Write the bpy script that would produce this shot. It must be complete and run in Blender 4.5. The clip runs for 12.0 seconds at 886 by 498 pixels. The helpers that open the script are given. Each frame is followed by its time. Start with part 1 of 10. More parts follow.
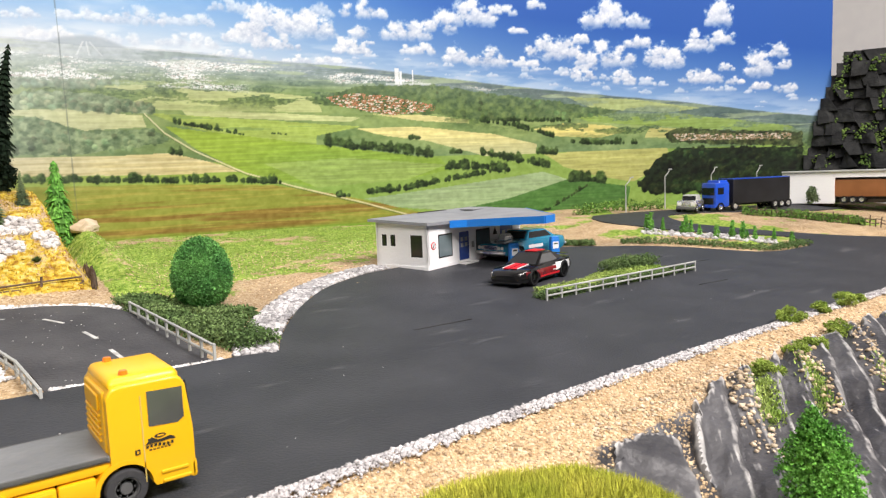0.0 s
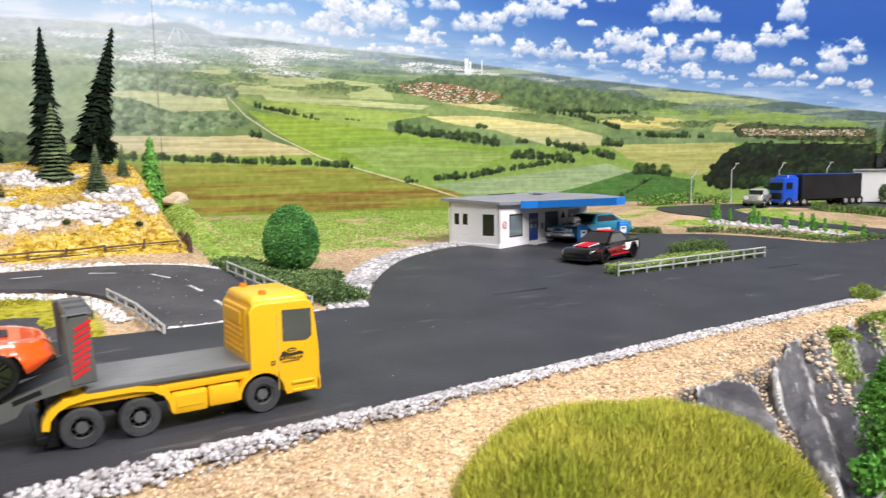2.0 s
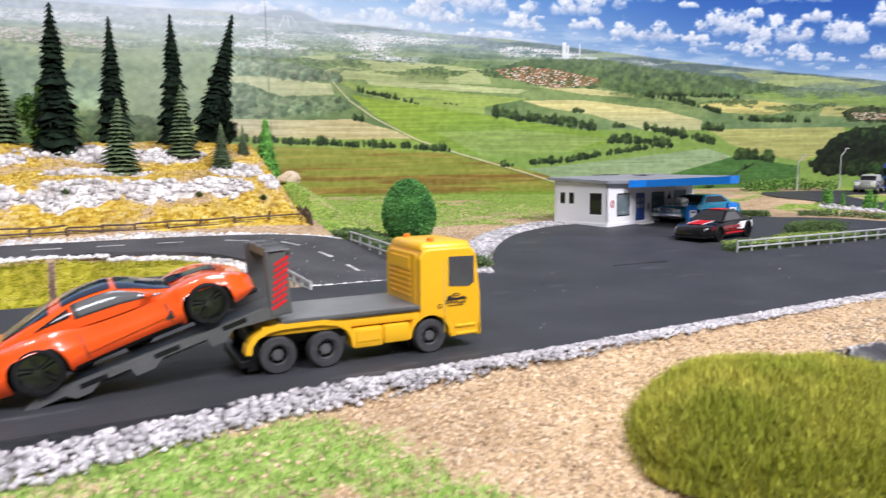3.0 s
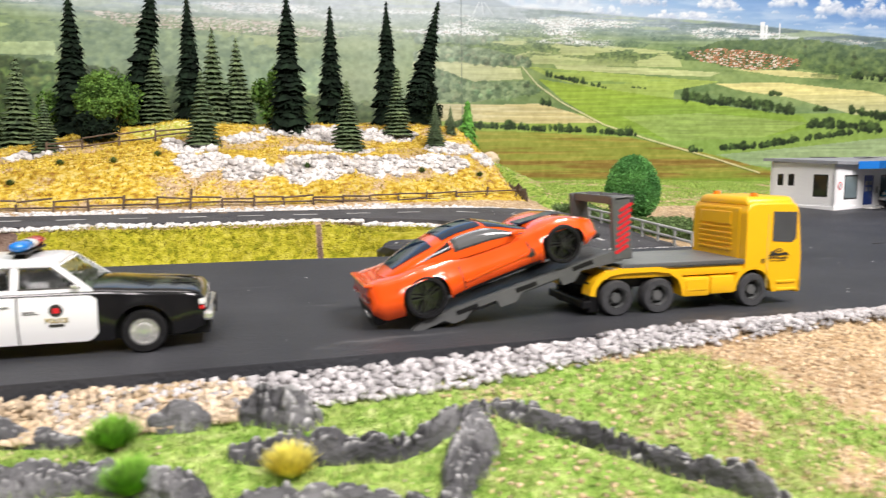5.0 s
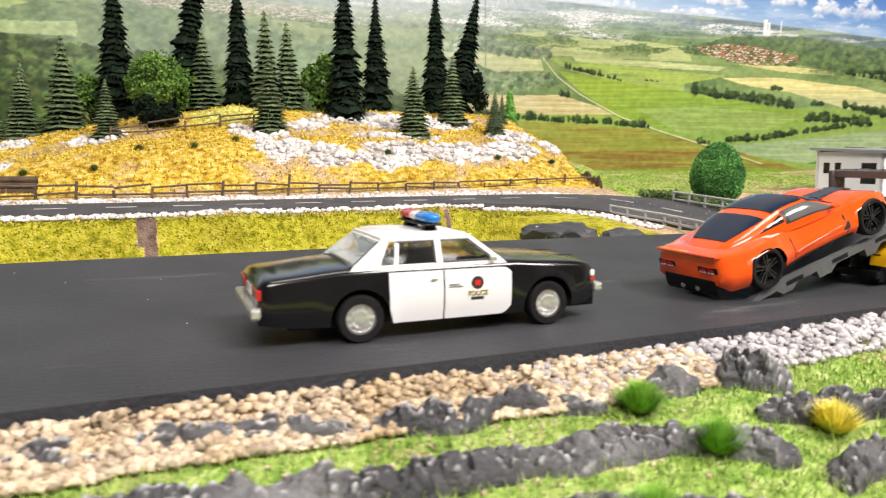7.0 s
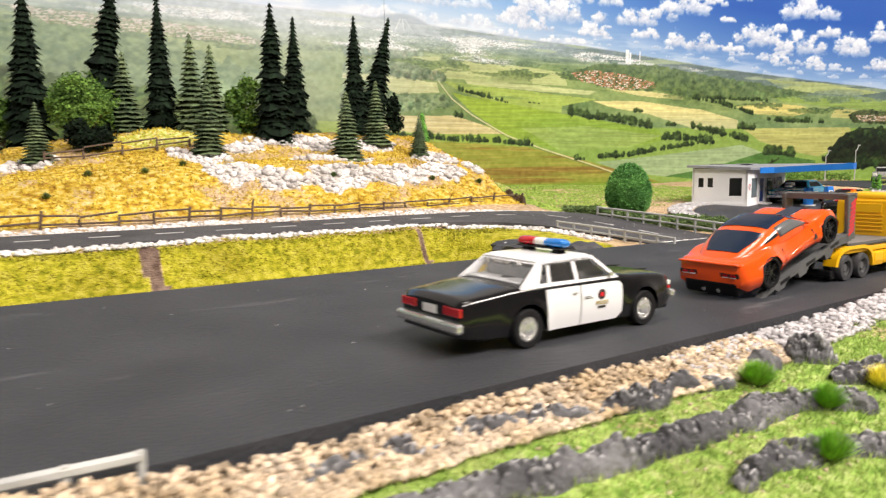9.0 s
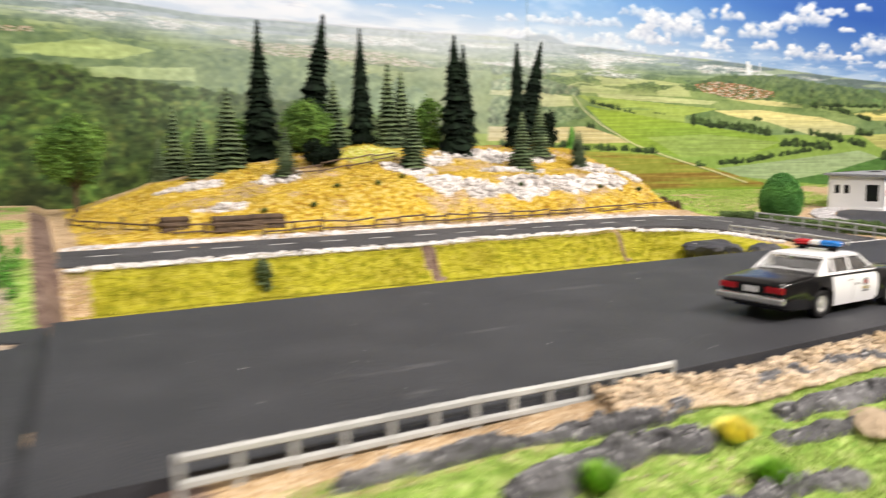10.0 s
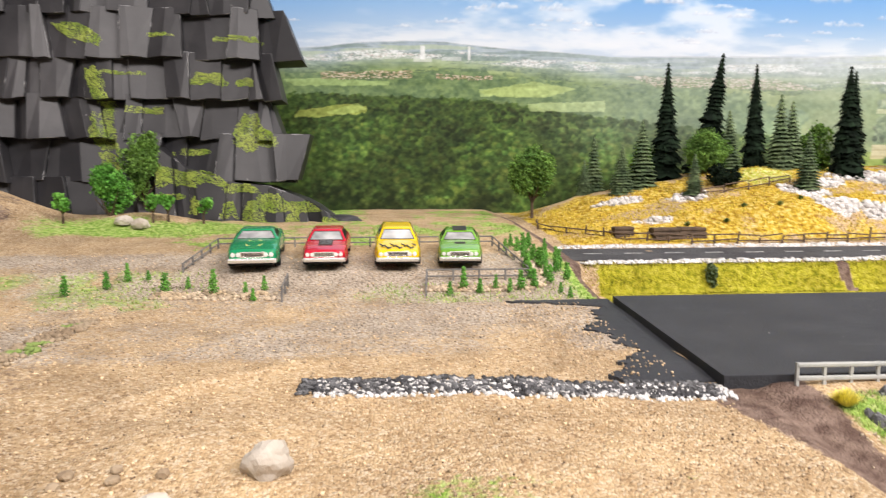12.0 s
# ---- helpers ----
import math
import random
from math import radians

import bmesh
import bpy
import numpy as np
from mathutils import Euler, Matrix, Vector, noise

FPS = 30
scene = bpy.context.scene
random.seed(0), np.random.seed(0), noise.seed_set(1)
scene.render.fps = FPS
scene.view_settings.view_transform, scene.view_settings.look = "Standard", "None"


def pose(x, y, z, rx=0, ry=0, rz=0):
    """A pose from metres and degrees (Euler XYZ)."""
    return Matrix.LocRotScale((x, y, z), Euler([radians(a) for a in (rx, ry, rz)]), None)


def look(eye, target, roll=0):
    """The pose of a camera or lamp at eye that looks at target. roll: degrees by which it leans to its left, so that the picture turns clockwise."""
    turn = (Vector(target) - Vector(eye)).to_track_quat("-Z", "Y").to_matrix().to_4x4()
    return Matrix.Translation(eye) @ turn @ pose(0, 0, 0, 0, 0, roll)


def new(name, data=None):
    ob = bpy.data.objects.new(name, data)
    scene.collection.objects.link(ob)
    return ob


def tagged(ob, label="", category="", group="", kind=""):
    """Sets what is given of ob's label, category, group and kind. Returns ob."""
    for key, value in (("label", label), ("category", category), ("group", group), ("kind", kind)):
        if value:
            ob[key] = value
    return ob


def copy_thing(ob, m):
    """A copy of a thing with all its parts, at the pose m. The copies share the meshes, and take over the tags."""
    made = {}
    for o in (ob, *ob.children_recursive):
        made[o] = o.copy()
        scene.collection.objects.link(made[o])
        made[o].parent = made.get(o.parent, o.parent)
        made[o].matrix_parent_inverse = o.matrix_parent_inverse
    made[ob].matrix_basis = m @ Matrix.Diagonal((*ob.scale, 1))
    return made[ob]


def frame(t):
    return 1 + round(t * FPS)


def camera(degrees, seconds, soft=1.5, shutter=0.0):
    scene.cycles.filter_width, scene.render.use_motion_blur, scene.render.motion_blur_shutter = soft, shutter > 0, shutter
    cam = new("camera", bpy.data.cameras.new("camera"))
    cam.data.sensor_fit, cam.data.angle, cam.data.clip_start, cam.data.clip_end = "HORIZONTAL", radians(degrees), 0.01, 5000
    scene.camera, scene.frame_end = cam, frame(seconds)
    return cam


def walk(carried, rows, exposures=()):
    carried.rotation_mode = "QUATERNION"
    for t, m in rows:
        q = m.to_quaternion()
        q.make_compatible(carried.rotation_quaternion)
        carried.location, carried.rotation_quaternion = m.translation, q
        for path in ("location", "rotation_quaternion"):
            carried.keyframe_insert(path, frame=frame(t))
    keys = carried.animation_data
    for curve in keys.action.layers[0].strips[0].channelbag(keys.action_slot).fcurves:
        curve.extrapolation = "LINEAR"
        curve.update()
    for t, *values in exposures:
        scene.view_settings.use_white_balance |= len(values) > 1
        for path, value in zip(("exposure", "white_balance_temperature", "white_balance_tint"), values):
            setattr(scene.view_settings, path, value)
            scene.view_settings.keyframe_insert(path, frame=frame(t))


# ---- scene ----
cam = camera(63.87, 12.0, soft=1.2, shutter=0.5)
# a little depth of field, as a lens close to a small model has
cam.data.dof.use_dof, cam.data.dof.focus_distance, cam.data.dof.aperture_fstop = True, 0.38, 55.0
CM = 0.01  # all lengths below are in centimetres: a table-top model at its true size
# seconds, eye, target, roll in degrees
PATH = [
    (0, (18.37, -18.71, 8.39), (30.35, -2.85, 6.19), -2.14),
    (0.5, (18.00, -19.23, 8.21), (30.00, -3.37, 6.07), -1.77),
    (1, (17.55, -19.63, 8.08), (29.38, -3.65, 5.95), -1.39),
    (1.5, (16.69, -19.76, 7.59), (28.11, -3.48, 5.45), -1.09),
    (2, (15.74, -19.55, 6.96), (26.55, -2.87, 4.79), -0.82),
    (2.5, (14.53, -19.33, 6.51), (24.51, -2.14, 4.27), -0.77),
    (3, (12.80, -19.18, 5.78), (21.83, -1.48, 3.46), -0.58),
    (5, (6.79, -18.05, 4.55), (12.37, 1.00, 2.11), -0.16),
    (5.5, (4.37, -17.03, 4.35), (9.65, 2.11, 1.90), -0.15),
    (6, (1.61, -16.03, 4.29), (7.12, 3.03, 1.77), 0.03),
    (6.5, (-1.33, -15.15, 4.13), (4.97, 3.67, 1.63), 0.01),
    (7, (-4.03, -14.43, 3.98), (3.50, 3.92, 1.40), 0.06),
    (9, (-12.30, -13.63, 4.73), (-0.87, 2.62, 2.46), -0.53),
    (9.5, (-16.96, -14.12, 4.93), (-5.87, 2.38, 2.73), -0.70),
    (10, (-25.09, -15.50, 5.68), (-15.18, 1.73, 3.46), -0.81),
    (10.5, (-33.61, -19.19, 5.69), (-25.68, -0.97, 3.47), -0.93),
    (11, (-38.72, -23.62, 5.99), (-33.05, -4.58, 3.67), -0.60),
    (11.5, (-39.58, -26.04, 6.77), (-35.98, -6.50, 4.47), -0.28),
    (12, (-38.76, -26.72, 7.68), (-36.86, -6.93, 5.50), 0.01),
]
walk(cam, [(t, look(Vector(e) * CM, Vector(g) * CM, r)) for t, e, g, r in PATH],
     [(0.0, -0.05, 6400, 10), (1.5, -0.05, 6200, 10), (2.5, -0.20, 5900, 13), (3.0, -0.24, 5750, 14), (5.0, -0.10, 6300, 10), (7.0, -0.02, 6500, 10), (9.0, -0.02, 6700, 11), (10.0, -0.04, 6650, 10), (11.0, -0.08, 6500, 12), (12.0, -0.03, 6400, 11)])

# ---- light: soft area panels added out of view in a closed room ----
def panel_lamp(name, eye, target, sx, sy, watts, color):
    data = bpy.data.lights.new(name, "AREA")
    data.shape, data.size, data.size_y, data.energy, data.color = "RECTANGLE", sx * CM, sy * CM, watts, color
    ob = new(name, data)
    ob.matrix_world = look(Vector(eye) * CM, Vector(target) * CM)
    return ob


scene.view_settings.exposure = 0.0
world = bpy.data.worlds.new("room_light")
scene.world = world
world.use_nodes = True
world.node_tree.nodes["Background"].inputs[0].default_value = (0.9, 0.93, 1.0, 1)
world.node_tree.nodes["Background"].inputs[1].default_value = 0.03
panel_lamp("ceiling_lamp", (-45, -105, 125), (-25, 15, 0), 80, 40, 26, (1.0, 0.92, 0.87))
panel_lamp("ceiling_lamp", (80, -88, 125), (30, 20, 0), 80, 40, 41, (1.0, 0.92, 0.87))
panel_lamp("ceiling_lamp", (20, 15, 170), (20, 25, 0), 90, 40, 11.5, (1.0, 0.92, 0.87))


# ---- tools ----
from mathutils.bvhtree import BVHTree
from mathutils.geometry import delaunay_2d_cdt


def rgb(r, g, b):
    return (r, g, b, 1.0)


def material(name, colors, scale=8.0, rough=0.6, bump=0.0, bump_scale=None, metal=0.0, coat=0.0, detail=6.0, speck=None,
             speck_scale=60.0, speck_at=0.68, spec=0.5, vary=0.0, trans=0.0, alpha=1.0):
    """Noise-mixed colours, an optional fine speckle and relief. Scales are per metre."""
    m = bpy.data.materials.new(name)
    m.use_nodes = True
    nt = m.node_tree
    bsdf = nt.nodes["Principled BSDF"]
    bsdf.inputs["Roughness"].default_value = rough
    bsdf.inputs["Metallic"].default_value = metal
    bsdf.inputs["Coat Weight"].default_value = coat
    bsdf.inputs["Specular IOR Level"].default_value = spec
    bsdf.inputs["Transmission Weight"].default_value = trans
    bsdf.inputs["Alpha"].default_value = alpha
    geo = nt.nodes.new("ShaderNodeNewGeometry")
    noi = nt.nodes.new("ShaderNodeTexNoise")
    noi.inputs["Scale"].default_value = scale
    noi.inputs["Detail"].default_value = detail
    nt.links.new(geo.outputs["Position"], noi.inputs["Vector"])
    ramp = nt.nodes.new("ShaderNodeValToRGB")
    els = ramp.color_ramp.elements
    n = len(colors)
    els[0].position, els[1].position = 0.32, 0.68
    els[0].color, els[1].color = rgb(*colors[0]), rgb(*colors[-1])
    for i in range(1, n - 1):
        e = els.new(0.32 + 0.36 * i / (n - 1))
        e.color = rgb(*colors[i])
    nt.links.new(noi.outputs["Fac"], ramp.inputs["Fac"])
    out = ramp.outputs["Color"]
    if vary:
        hsv = nt.nodes.new("ShaderNodeHueSaturation")
        mr = nt.nodes.new("ShaderNodeMapRange")
        mr.inputs["To Min"].default_value, mr.inputs["To Max"].default_value = 1 - vary, 1 + vary
        nt.links.new(geo.outputs["Random Per Island"], mr.inputs["Value"])
        nt.links.new(mr.outputs["Result"], hsv.inputs["Value"])
        nt.links.new(out, hsv.inputs["Color"])
        out = hsv.outputs["Color"]
    if speck:
        n2 = nt.nodes.new("ShaderNodeTexNoise")
        n2.inputs["Scale"].default_value, n2.inputs["Detail"].default_value = speck_scale, 3.0
        nt.links.new(geo.outputs["Position"], n2.inputs["Vector"])
        r2 = nt.nodes.new("ShaderNodeValToRGB")
        r2.color_ramp.elements[0].position, r2.color_ramp.elements[1].position = speck_at, speck_at + 0.03
        mix = nt.nodes.new("ShaderNodeMix")
        mix.data_type = "RGBA"
        nt.links.new(n2.outputs["Fac"], r2.inputs["Fac"])
        nt.links.new(r2.outputs["Color"], mix.inputs["Factor"])
        nt.links.new(out, mix.inputs["A"])
        mix.inputs["B"].default_value = rgb(*speck)
        out = mix.outputs["Result"]
    nt.links.new(out, bsdf.inputs["Base Color"])
    if bump:
        n3 = nt.nodes.new("ShaderNodeTexNoise")
        n3.inputs["Scale"].default_value, n3.inputs["Detail"].default_value = bump_scale or scale * 6, 5.0
        nt.links.new(geo.outputs["Position"], n3.inputs["Vector"])
        b = nt.nodes.new("ShaderNodeBump")
        b.inputs["Strength"].default_value, b.inputs["Distance"].default_value = bump, 0.002
        nt.links.new(n3.outputs["Fac"], b.inputs["Height"])
        nt.links.new(b.outputs["Normal"], bsdf.inputs["Normal"])
    return m


def thing(name, x=0, y=0, z=0, rz=0, label="", category="", group="", kind="", rx=0, ry=0):
    ob = new(name)
    ob.empty_display_size = 0.01
    ob.matrix_basis = pose(x * CM, y * CM, z * CM, rx, ry, rz)
    return tagged(ob, label, category, group, kind)


def mesh_of(name, bm, mat, smooth=False):
    bmesh.ops.recalc_face_normals(bm, faces=bm.faces)
    bmesh.ops.scale(bm, vec=(CM, CM, CM), verts=bm.verts)
    me = bpy.data.meshes.new(name)
    bm.to_mesh(me)
    bm.free()
    me.materials.append(mat)
    if smooth:
        me.polygons.foreach_set("use_smooth", np.ones(len(me.polygons), bool))
        me.set_sharp_from_angle(angle=radians(38))
    return me


def part(name, bm, mat, parent=None, label="", smooth=False):
    ob = new(name, mesh_of(name, bm, mat, smooth))
    ob.parent = parent
    return tagged(ob, label)


def raw(name, verts, faces, mat, parent=None, label="", smooth=False):
    """A mesh from arrays in centimetres."""
    me = bpy.data.meshes.new(name)
    me.from_pydata((np.asarray(verts, float) * CM).tolist(), [], [list(map(int, q)) for q in faces])
    me.materials.append(mat)
    if smooth:
        me.polygons.foreach_set("use_smooth", np.ones(len(me.polygons), bool))
        me.set_sharp_from_angle(angle=radians(40))
    ob = new(name, me)
    ob.parent = parent
    return tagged(ob, label)


def add_box(bm, cx, cy, cz, sx, sy, sz, bevel=0.0, rz=0, taper=1.0, ry=0, rx=0):
    r = bmesh.ops.create_cube(bm, size=1)
    vs = r["verts"]
    for v in vs:
        k = taper if v.co.z > 0 else 1
        v.co = Vector((v.co.x * sx * k, v.co.y * sy * k, v.co.z * sz))
    if bevel:
        es = list({e for v in vs for e in v.link_edges})
        q = bmesh.ops.bevel(bm, geom=es, offset=bevel, segments=2, affect="EDGES", profile=0.5)
        vs = list({v for v in q["verts"]} | {v for v in vs if v.is_valid})
    m = pose(cx, cy, cz, rx, ry, rz)
    bmesh.ops.transform(bm, matrix=m, verts=vs)
    return vs


def box(cx, cy, cz, sx, sy, sz, bevel=0.0, rz=0, taper=1.0, ry=0, rx=0):
    bm = bmesh.new()
    add_box(bm, cx, cy, cz, sx, sy, sz, bevel, rz, taper, ry, rx)
    return bm


def add_rod(bm, a, b, r1, r2=None, n=8):
    a, b = Vector(a), Vector(b)
    d = b - a
    q = d.to_track_quat("Z", "Y").to_matrix().to_4x4()
    bmesh.ops.create_cone(bm, cap_ends=True, segments=n, radius1=r1, radius2=r1 if r2 is None else r2, depth=d.length,
                          matrix=Matrix.Translation((a + b) / 2) @ q)


def rod(a, b, r1, r2=None, n=8):
    bm = bmesh.new()
    add_rod(bm, a, b, r1, r2, n)
    return bm


def lerp(x, pts):
    """Straight interpolation in a list of (x, value)."""
    return float(np.interp(x, [p[0] for p in pts], [p[1] for p in pts]))


def step(a, b, v):
    t = np.clip((v - a) / (b - a), 0, 1)
    return t * t * (3 - 2 * t)


# ---- materials ----
M = {}
M["asphalt"] = material("asphalt", [(0.031, 0.033, 0.039), (0.038, 0.040, 0.046), (0.046, 0.048, 0.055)], 30, 0.56, 0.3, 900, spec=0.3,
                        speck=(0.3, 0.3, 0.29), speck_scale=420, speck_at=0.82)
M["asphalt_old"] = material("asphalt_old", [(0.04, 0.04, 0.045), (0.075, 0.075, 0.08)], 40, 0.75, 0.6, 700,
                            speck=(0.3, 0.3, 0.3), speck_scale=500, speck_at=0.74)
M["black_edge"] = material("black_edge", [(0.012, 0.012, 0.013), (0.03, 0.03, 0.03)], 60, 0.6, 0.3, 500)
M["hill_rock"] = material("hill_rock", [(0.50, 0.46, 0.43), (0.88, 0.86, 0.84)], 60, 0.9, 0.7, 700, vary=0.32)
M["gravel"] = material("gravel", [(0.40, 0.385, 0.39), (0.64, 0.62, 0.63)], 90, 0.85, 0.5, 900, vary=0.32)
M["gravel_bay"] = material("gravel_bay", [(0.26, 0.255, 0.26), (0.62, 0.605, 0.61)], 90, 0.85, 0.5, 900, vary=0.45)
M["gravel_tan"] = material("gravel_tan", [(0.42, 0.31, 0.18), (0.66, 0.55, 0.42)], 60, 0.85, 0.5, 900, vary=0.4)
M["gravel_white"] = material("gravel_white", [(0.58, 0.56, 0.54), (0.84, 0.83, 0.82)], 60, 0.85, 0.5, 700, vary=0.3)
M["ballast_dark"] = material("ballast_dark", [(0.035, 0.035, 0.04), (0.16, 0.16, 0.165)], 110, 0.8, 0.5, 900, vary=0.7)
M["grain"] = material("grain", [(0.46, 0.33, 0.19), (0.68, 0.53, 0.35)], 120, 0.9, vary=0.45)
M["rock_dark"] = material("rock_dark", [(0.028, 0.028, 0.033), (0.05, 0.05, 0.056), (0.085, 0.085, 0.09)], 18, 0.5, 0.25, 200,
                          speck=(0.5, 0.5, 0.5), speck_scale=130, speck_at=0.72)
M["cream_stone"] = material("cream_stone", [(0.38, 0.33, 0.27), (0.60, 0.55, 0.48)], 60, 0.85, 0.6, 300)
M["sandstone"] = material("sandstone", [(0.26, 0.19, 0.12), (0.44, 0.35, 0.24)], 60, 0.85, 0.6, 300, speck=(0.22, 0.30, 0.08), speck_scale=60, speck_at=0.62)
M["rock_cliff"] = material("rock_cliff", [(0.013, 0.013, 0.016), (0.025, 0.0245, 0.028), (0.048, 0.0465, 0.051)], 14, 0.5, 0.12, 120, speck=(0.30, 0.30, 0.30), speck_scale=70, speck_at=0.745)
M["rock_black"] = material("rock_black", [(0.005, 0.0055, 0.006), (0.012, 0.013, 0.0135), (0.03, 0.031, 0.03)], 60, 0.75, 0.7, 200, spec=0.25)
M["moss"] = material("moss", [(0.16, 0.26, 0.03), (0.34, 0.44, 0.08)], 80, 0.95, 0.8, 500, vary=0.3)
M["moss_bright"] = material("moss_bright", [(0.22, 0.36, 0.055), (0.45, 0.54, 0.16)], 60, 0.95, 0.8, 500, vary=0.35)
M["moss_cliff"] = material("moss_cliff", [(0.22, 0.33, 0.04), (0.46, 0.54, 0.12)], 80, 0.95, 0.8, 500, vary=0.3)
M["straw"] = material("straw", [(0.45, 0.315, 0.025), (0.73, 0.57, 0.08)], 40, 0.95, 0.6, 500, vary=0.35)
M["bank_grass"] = material("bank_grass", [(0.30, 0.29, 0.02), (0.45, 0.41, 0.04)], 40, 0.95, 0.6, 500, vary=0.35)
M["olive_grass"] = material("olive_grass", [(0.27, 0.31, 0.02), (0.48, 0.46, 0.06)], 40, 0.9, vary=0.45)
M["conifer_dark"] = material("conifer_dark", [(0.004, 0.009, 0.005), (0.012, 0.024, 0.012)], 90, 0.9, vary=0.5, spec=0.15)
M["conifer"] = material("conifer", [(0.049, 0.086, 0.037), (0.140, 0.189, 0.083)], 60, 0.85, vary=0.5)
M["leaf"] = material("leaf", [(0.07, 0.16, 0.025), (0.17, 0.31, 0.05)], 50, 0.85, vary=0.55)
M["leaf_bush"] = material("leaf_bush", [(0.06, 0.21, 0.045), (0.18, 0.44, 0.10)], 50, 0.85, vary=0.55)
M["leaf_bright"] = material("leaf_bright", [(0.07, 0.24, 0.025), (0.17, 0.42, 0.06)], 50, 0.8, vary=0.5)
M["leaf_hedge"] = material("leaf_hedge", [(0.07, 0.13, 0.035), (0.16, 0.24, 0.08)], 50, 0.9, vary=0.55)
M["bark"] = material("bark", [(0.05, 0.032, 0.02), (0.12, 0.08, 0.05)], 120, 0.9, 0.6, 600)
M["wood"] = material("wood", [(0.07, 0.045, 0.03), (0.16, 0.11, 0.075)], 150, 0.85, 0.5, 600)
M["rail_grey"] = material("rail_grey", [(0.34, 0.35, 0.34), (0.48, 0.49, 0.47)], 90, 0.6, 0.2, 500)
M["rail_dark"] = material("rail_dark", [(0.12, 0.115, 0.11), (0.22, 0.21, 0.20)], 90, 0.7, 0.2, 500)
M["white_wall"] = material("white_wall", [(0.86, 0.86, 0.87), (0.90, 0.90, 0.90)], 30, 0.7, 0.15, 400)
M["room_wall"] = material("room_wall", [(0.27, 0.267, 0.262), (0.32, 0.316, 0.31)], 3, 0.8, 0.1, 60)
M["room_floor"] = material("room_floor", [(0.30, 0.24, 0.18), (0.40, 0.33, 0.25)], 5, 0.5, 0.1, 40)
M["table_side"] = material("table_side", [(0.25, 0.17, 0.10), (0.34, 0.24, 0.15)], 8, 0.5, 0.2, 60)
M["roof_grey"] = material("roof_grey", [(0.22, 0.23, 0.25), (0.30, 0.31, 0.33)], 40, 0.6, 0.2, 300)
M["blue_trim"] = material("blue_trim", [(0.01, 0.17, 0.62), (0.02, 0.24, 0.75)], 20, 0.35)
M["blue_door"] = material("blue_door", [(0.008, 0.035, 0.20), (0.015, 0.055, 0.28)], 60, 0.4)
M["glass_dark"] = material("glass_dark", [(0.008, 0.009, 0.011), (0.02, 0.021, 0.023)], 12, 0.06, spec=0.5)
M["glass_clear"] = material("glass_clear", [(0.90, 0.92, 0.92), (0.94, 0.95, 0.95)], 12, 0.02, trans=1.0)
M["seat_grey"] = material("seat_grey", [(0.20, 0.20, 0.205), (0.30, 0.30, 0.305)], 80, 0.6, 0.2, 500)
# pale and grey glass: room reflections are put into the mottled base colours
M["glass_pale"] = material("glass_pale", [(0.16, 0.165, 0.17), (0.66, 0.67, 0.67)], 55, 0.12, spec=0.7)
M["glass_grey"] = material("glass_grey", [(0.05, 0.053, 0.057), (0.12, 0.123, 0.127)], 25, 0.12, spec=0.7)
M["glass_blue"] = material("glass_blue", [(0.006, 0.014, 0.032), (0.012, 0.024, 0.05)], 15, 0.06, spec=0.4)
M["glass_teal"] = material("glass_teal", [(0.07, 0.10, 0.11), (0.20, 0.25, 0.27)], 25, 0.1, spec=0.7)
M["chrome"] = material("chrome", [(0.82, 0.82, 0.80), (0.92, 0.92, 0.90)], 40, 0.24, metal=0.8)
M["tyre"] = material("tyre", [(0.007, 0.007, 0.008), (0.014, 0.014, 0.015)], 120, 0.6, 0.2, 900, spec=0.25)
M["tyre_grey"] = material("tyre_grey", [(0.035, 0.036, 0.04), (0.055, 0.056, 0.06)], 120, 0.6, 0.2, 900)
M["black_plastic"] = material("black_plastic", [(0.006, 0.006, 0.007), (0.012, 0.012, 0.013)], 60, 0.42, spec=0.3)
M["grey_plastic"] = material("grey_plastic", [(0.085, 0.088, 0.088), (0.115, 0.118, 0.118)], 60, 0.42, 0.1, 400)
M["deck_grey"] = material("deck_grey", [(0.14, 0.145, 0.15), (0.20, 0.205, 0.21)], 60, 0.4, 0.1, 400)
M["grain_dark"] = material("grain_dark", [(0.12, 0.08, 0.05), (0.26, 0.18, 0.12)], 120, 0.9, vary=0.5)
M["dark_rim"] = material("dark_rim", [(0.035, 0.035, 0.038), (0.10, 0.10, 0.105)], 80, 0.22, metal=0.8)
M["paint_black"] = material("paint_black", [(0.004, 0.004, 0.0045), (0.007, 0.007, 0.008)], 20, 0.16, coat=0.25)
M["paint_white"] = material("paint_white", [(0.80, 0.81, 0.82), (0.85, 0.85, 0.86)], 20, 0.3, coat=0.5)
M["paint_orange"] = material("paint_orange", [(0.86, 0.080, 0.003), (0.91, 0.100, 0.005)], 20, 0.26, coat=1.0, spec=0.4)
M["paint_yellow"] = material("paint_yellow", [(0.84, 0.44, 0.004), (0.88, 0.50, 0.008)], 20, 0.38, coat=0.25)
M["paint_red"] = material("paint_red", [(0.46, 0.003, 0.022), (0.55, 0.008, 0.035)], 20, 0.25, coat=0.8)
M["paint_blue"] = material("paint_blue", [(0.008, 0.16, 0.28), (0.016, 0.24, 0.38)], 20, 0.25, coat=0.8)
M["paint_green"] = material("paint_green", [(0.004, 0.22, 0.085), (0.010, 0.30, 0.12)], 20, 0.25, coat=0.8)
M["paint_lime"] = material("paint_lime", [(0.12, 0.33, 0.02), (0.18, 0.42, 0.04)], 20, 0.25, coat=0.8)
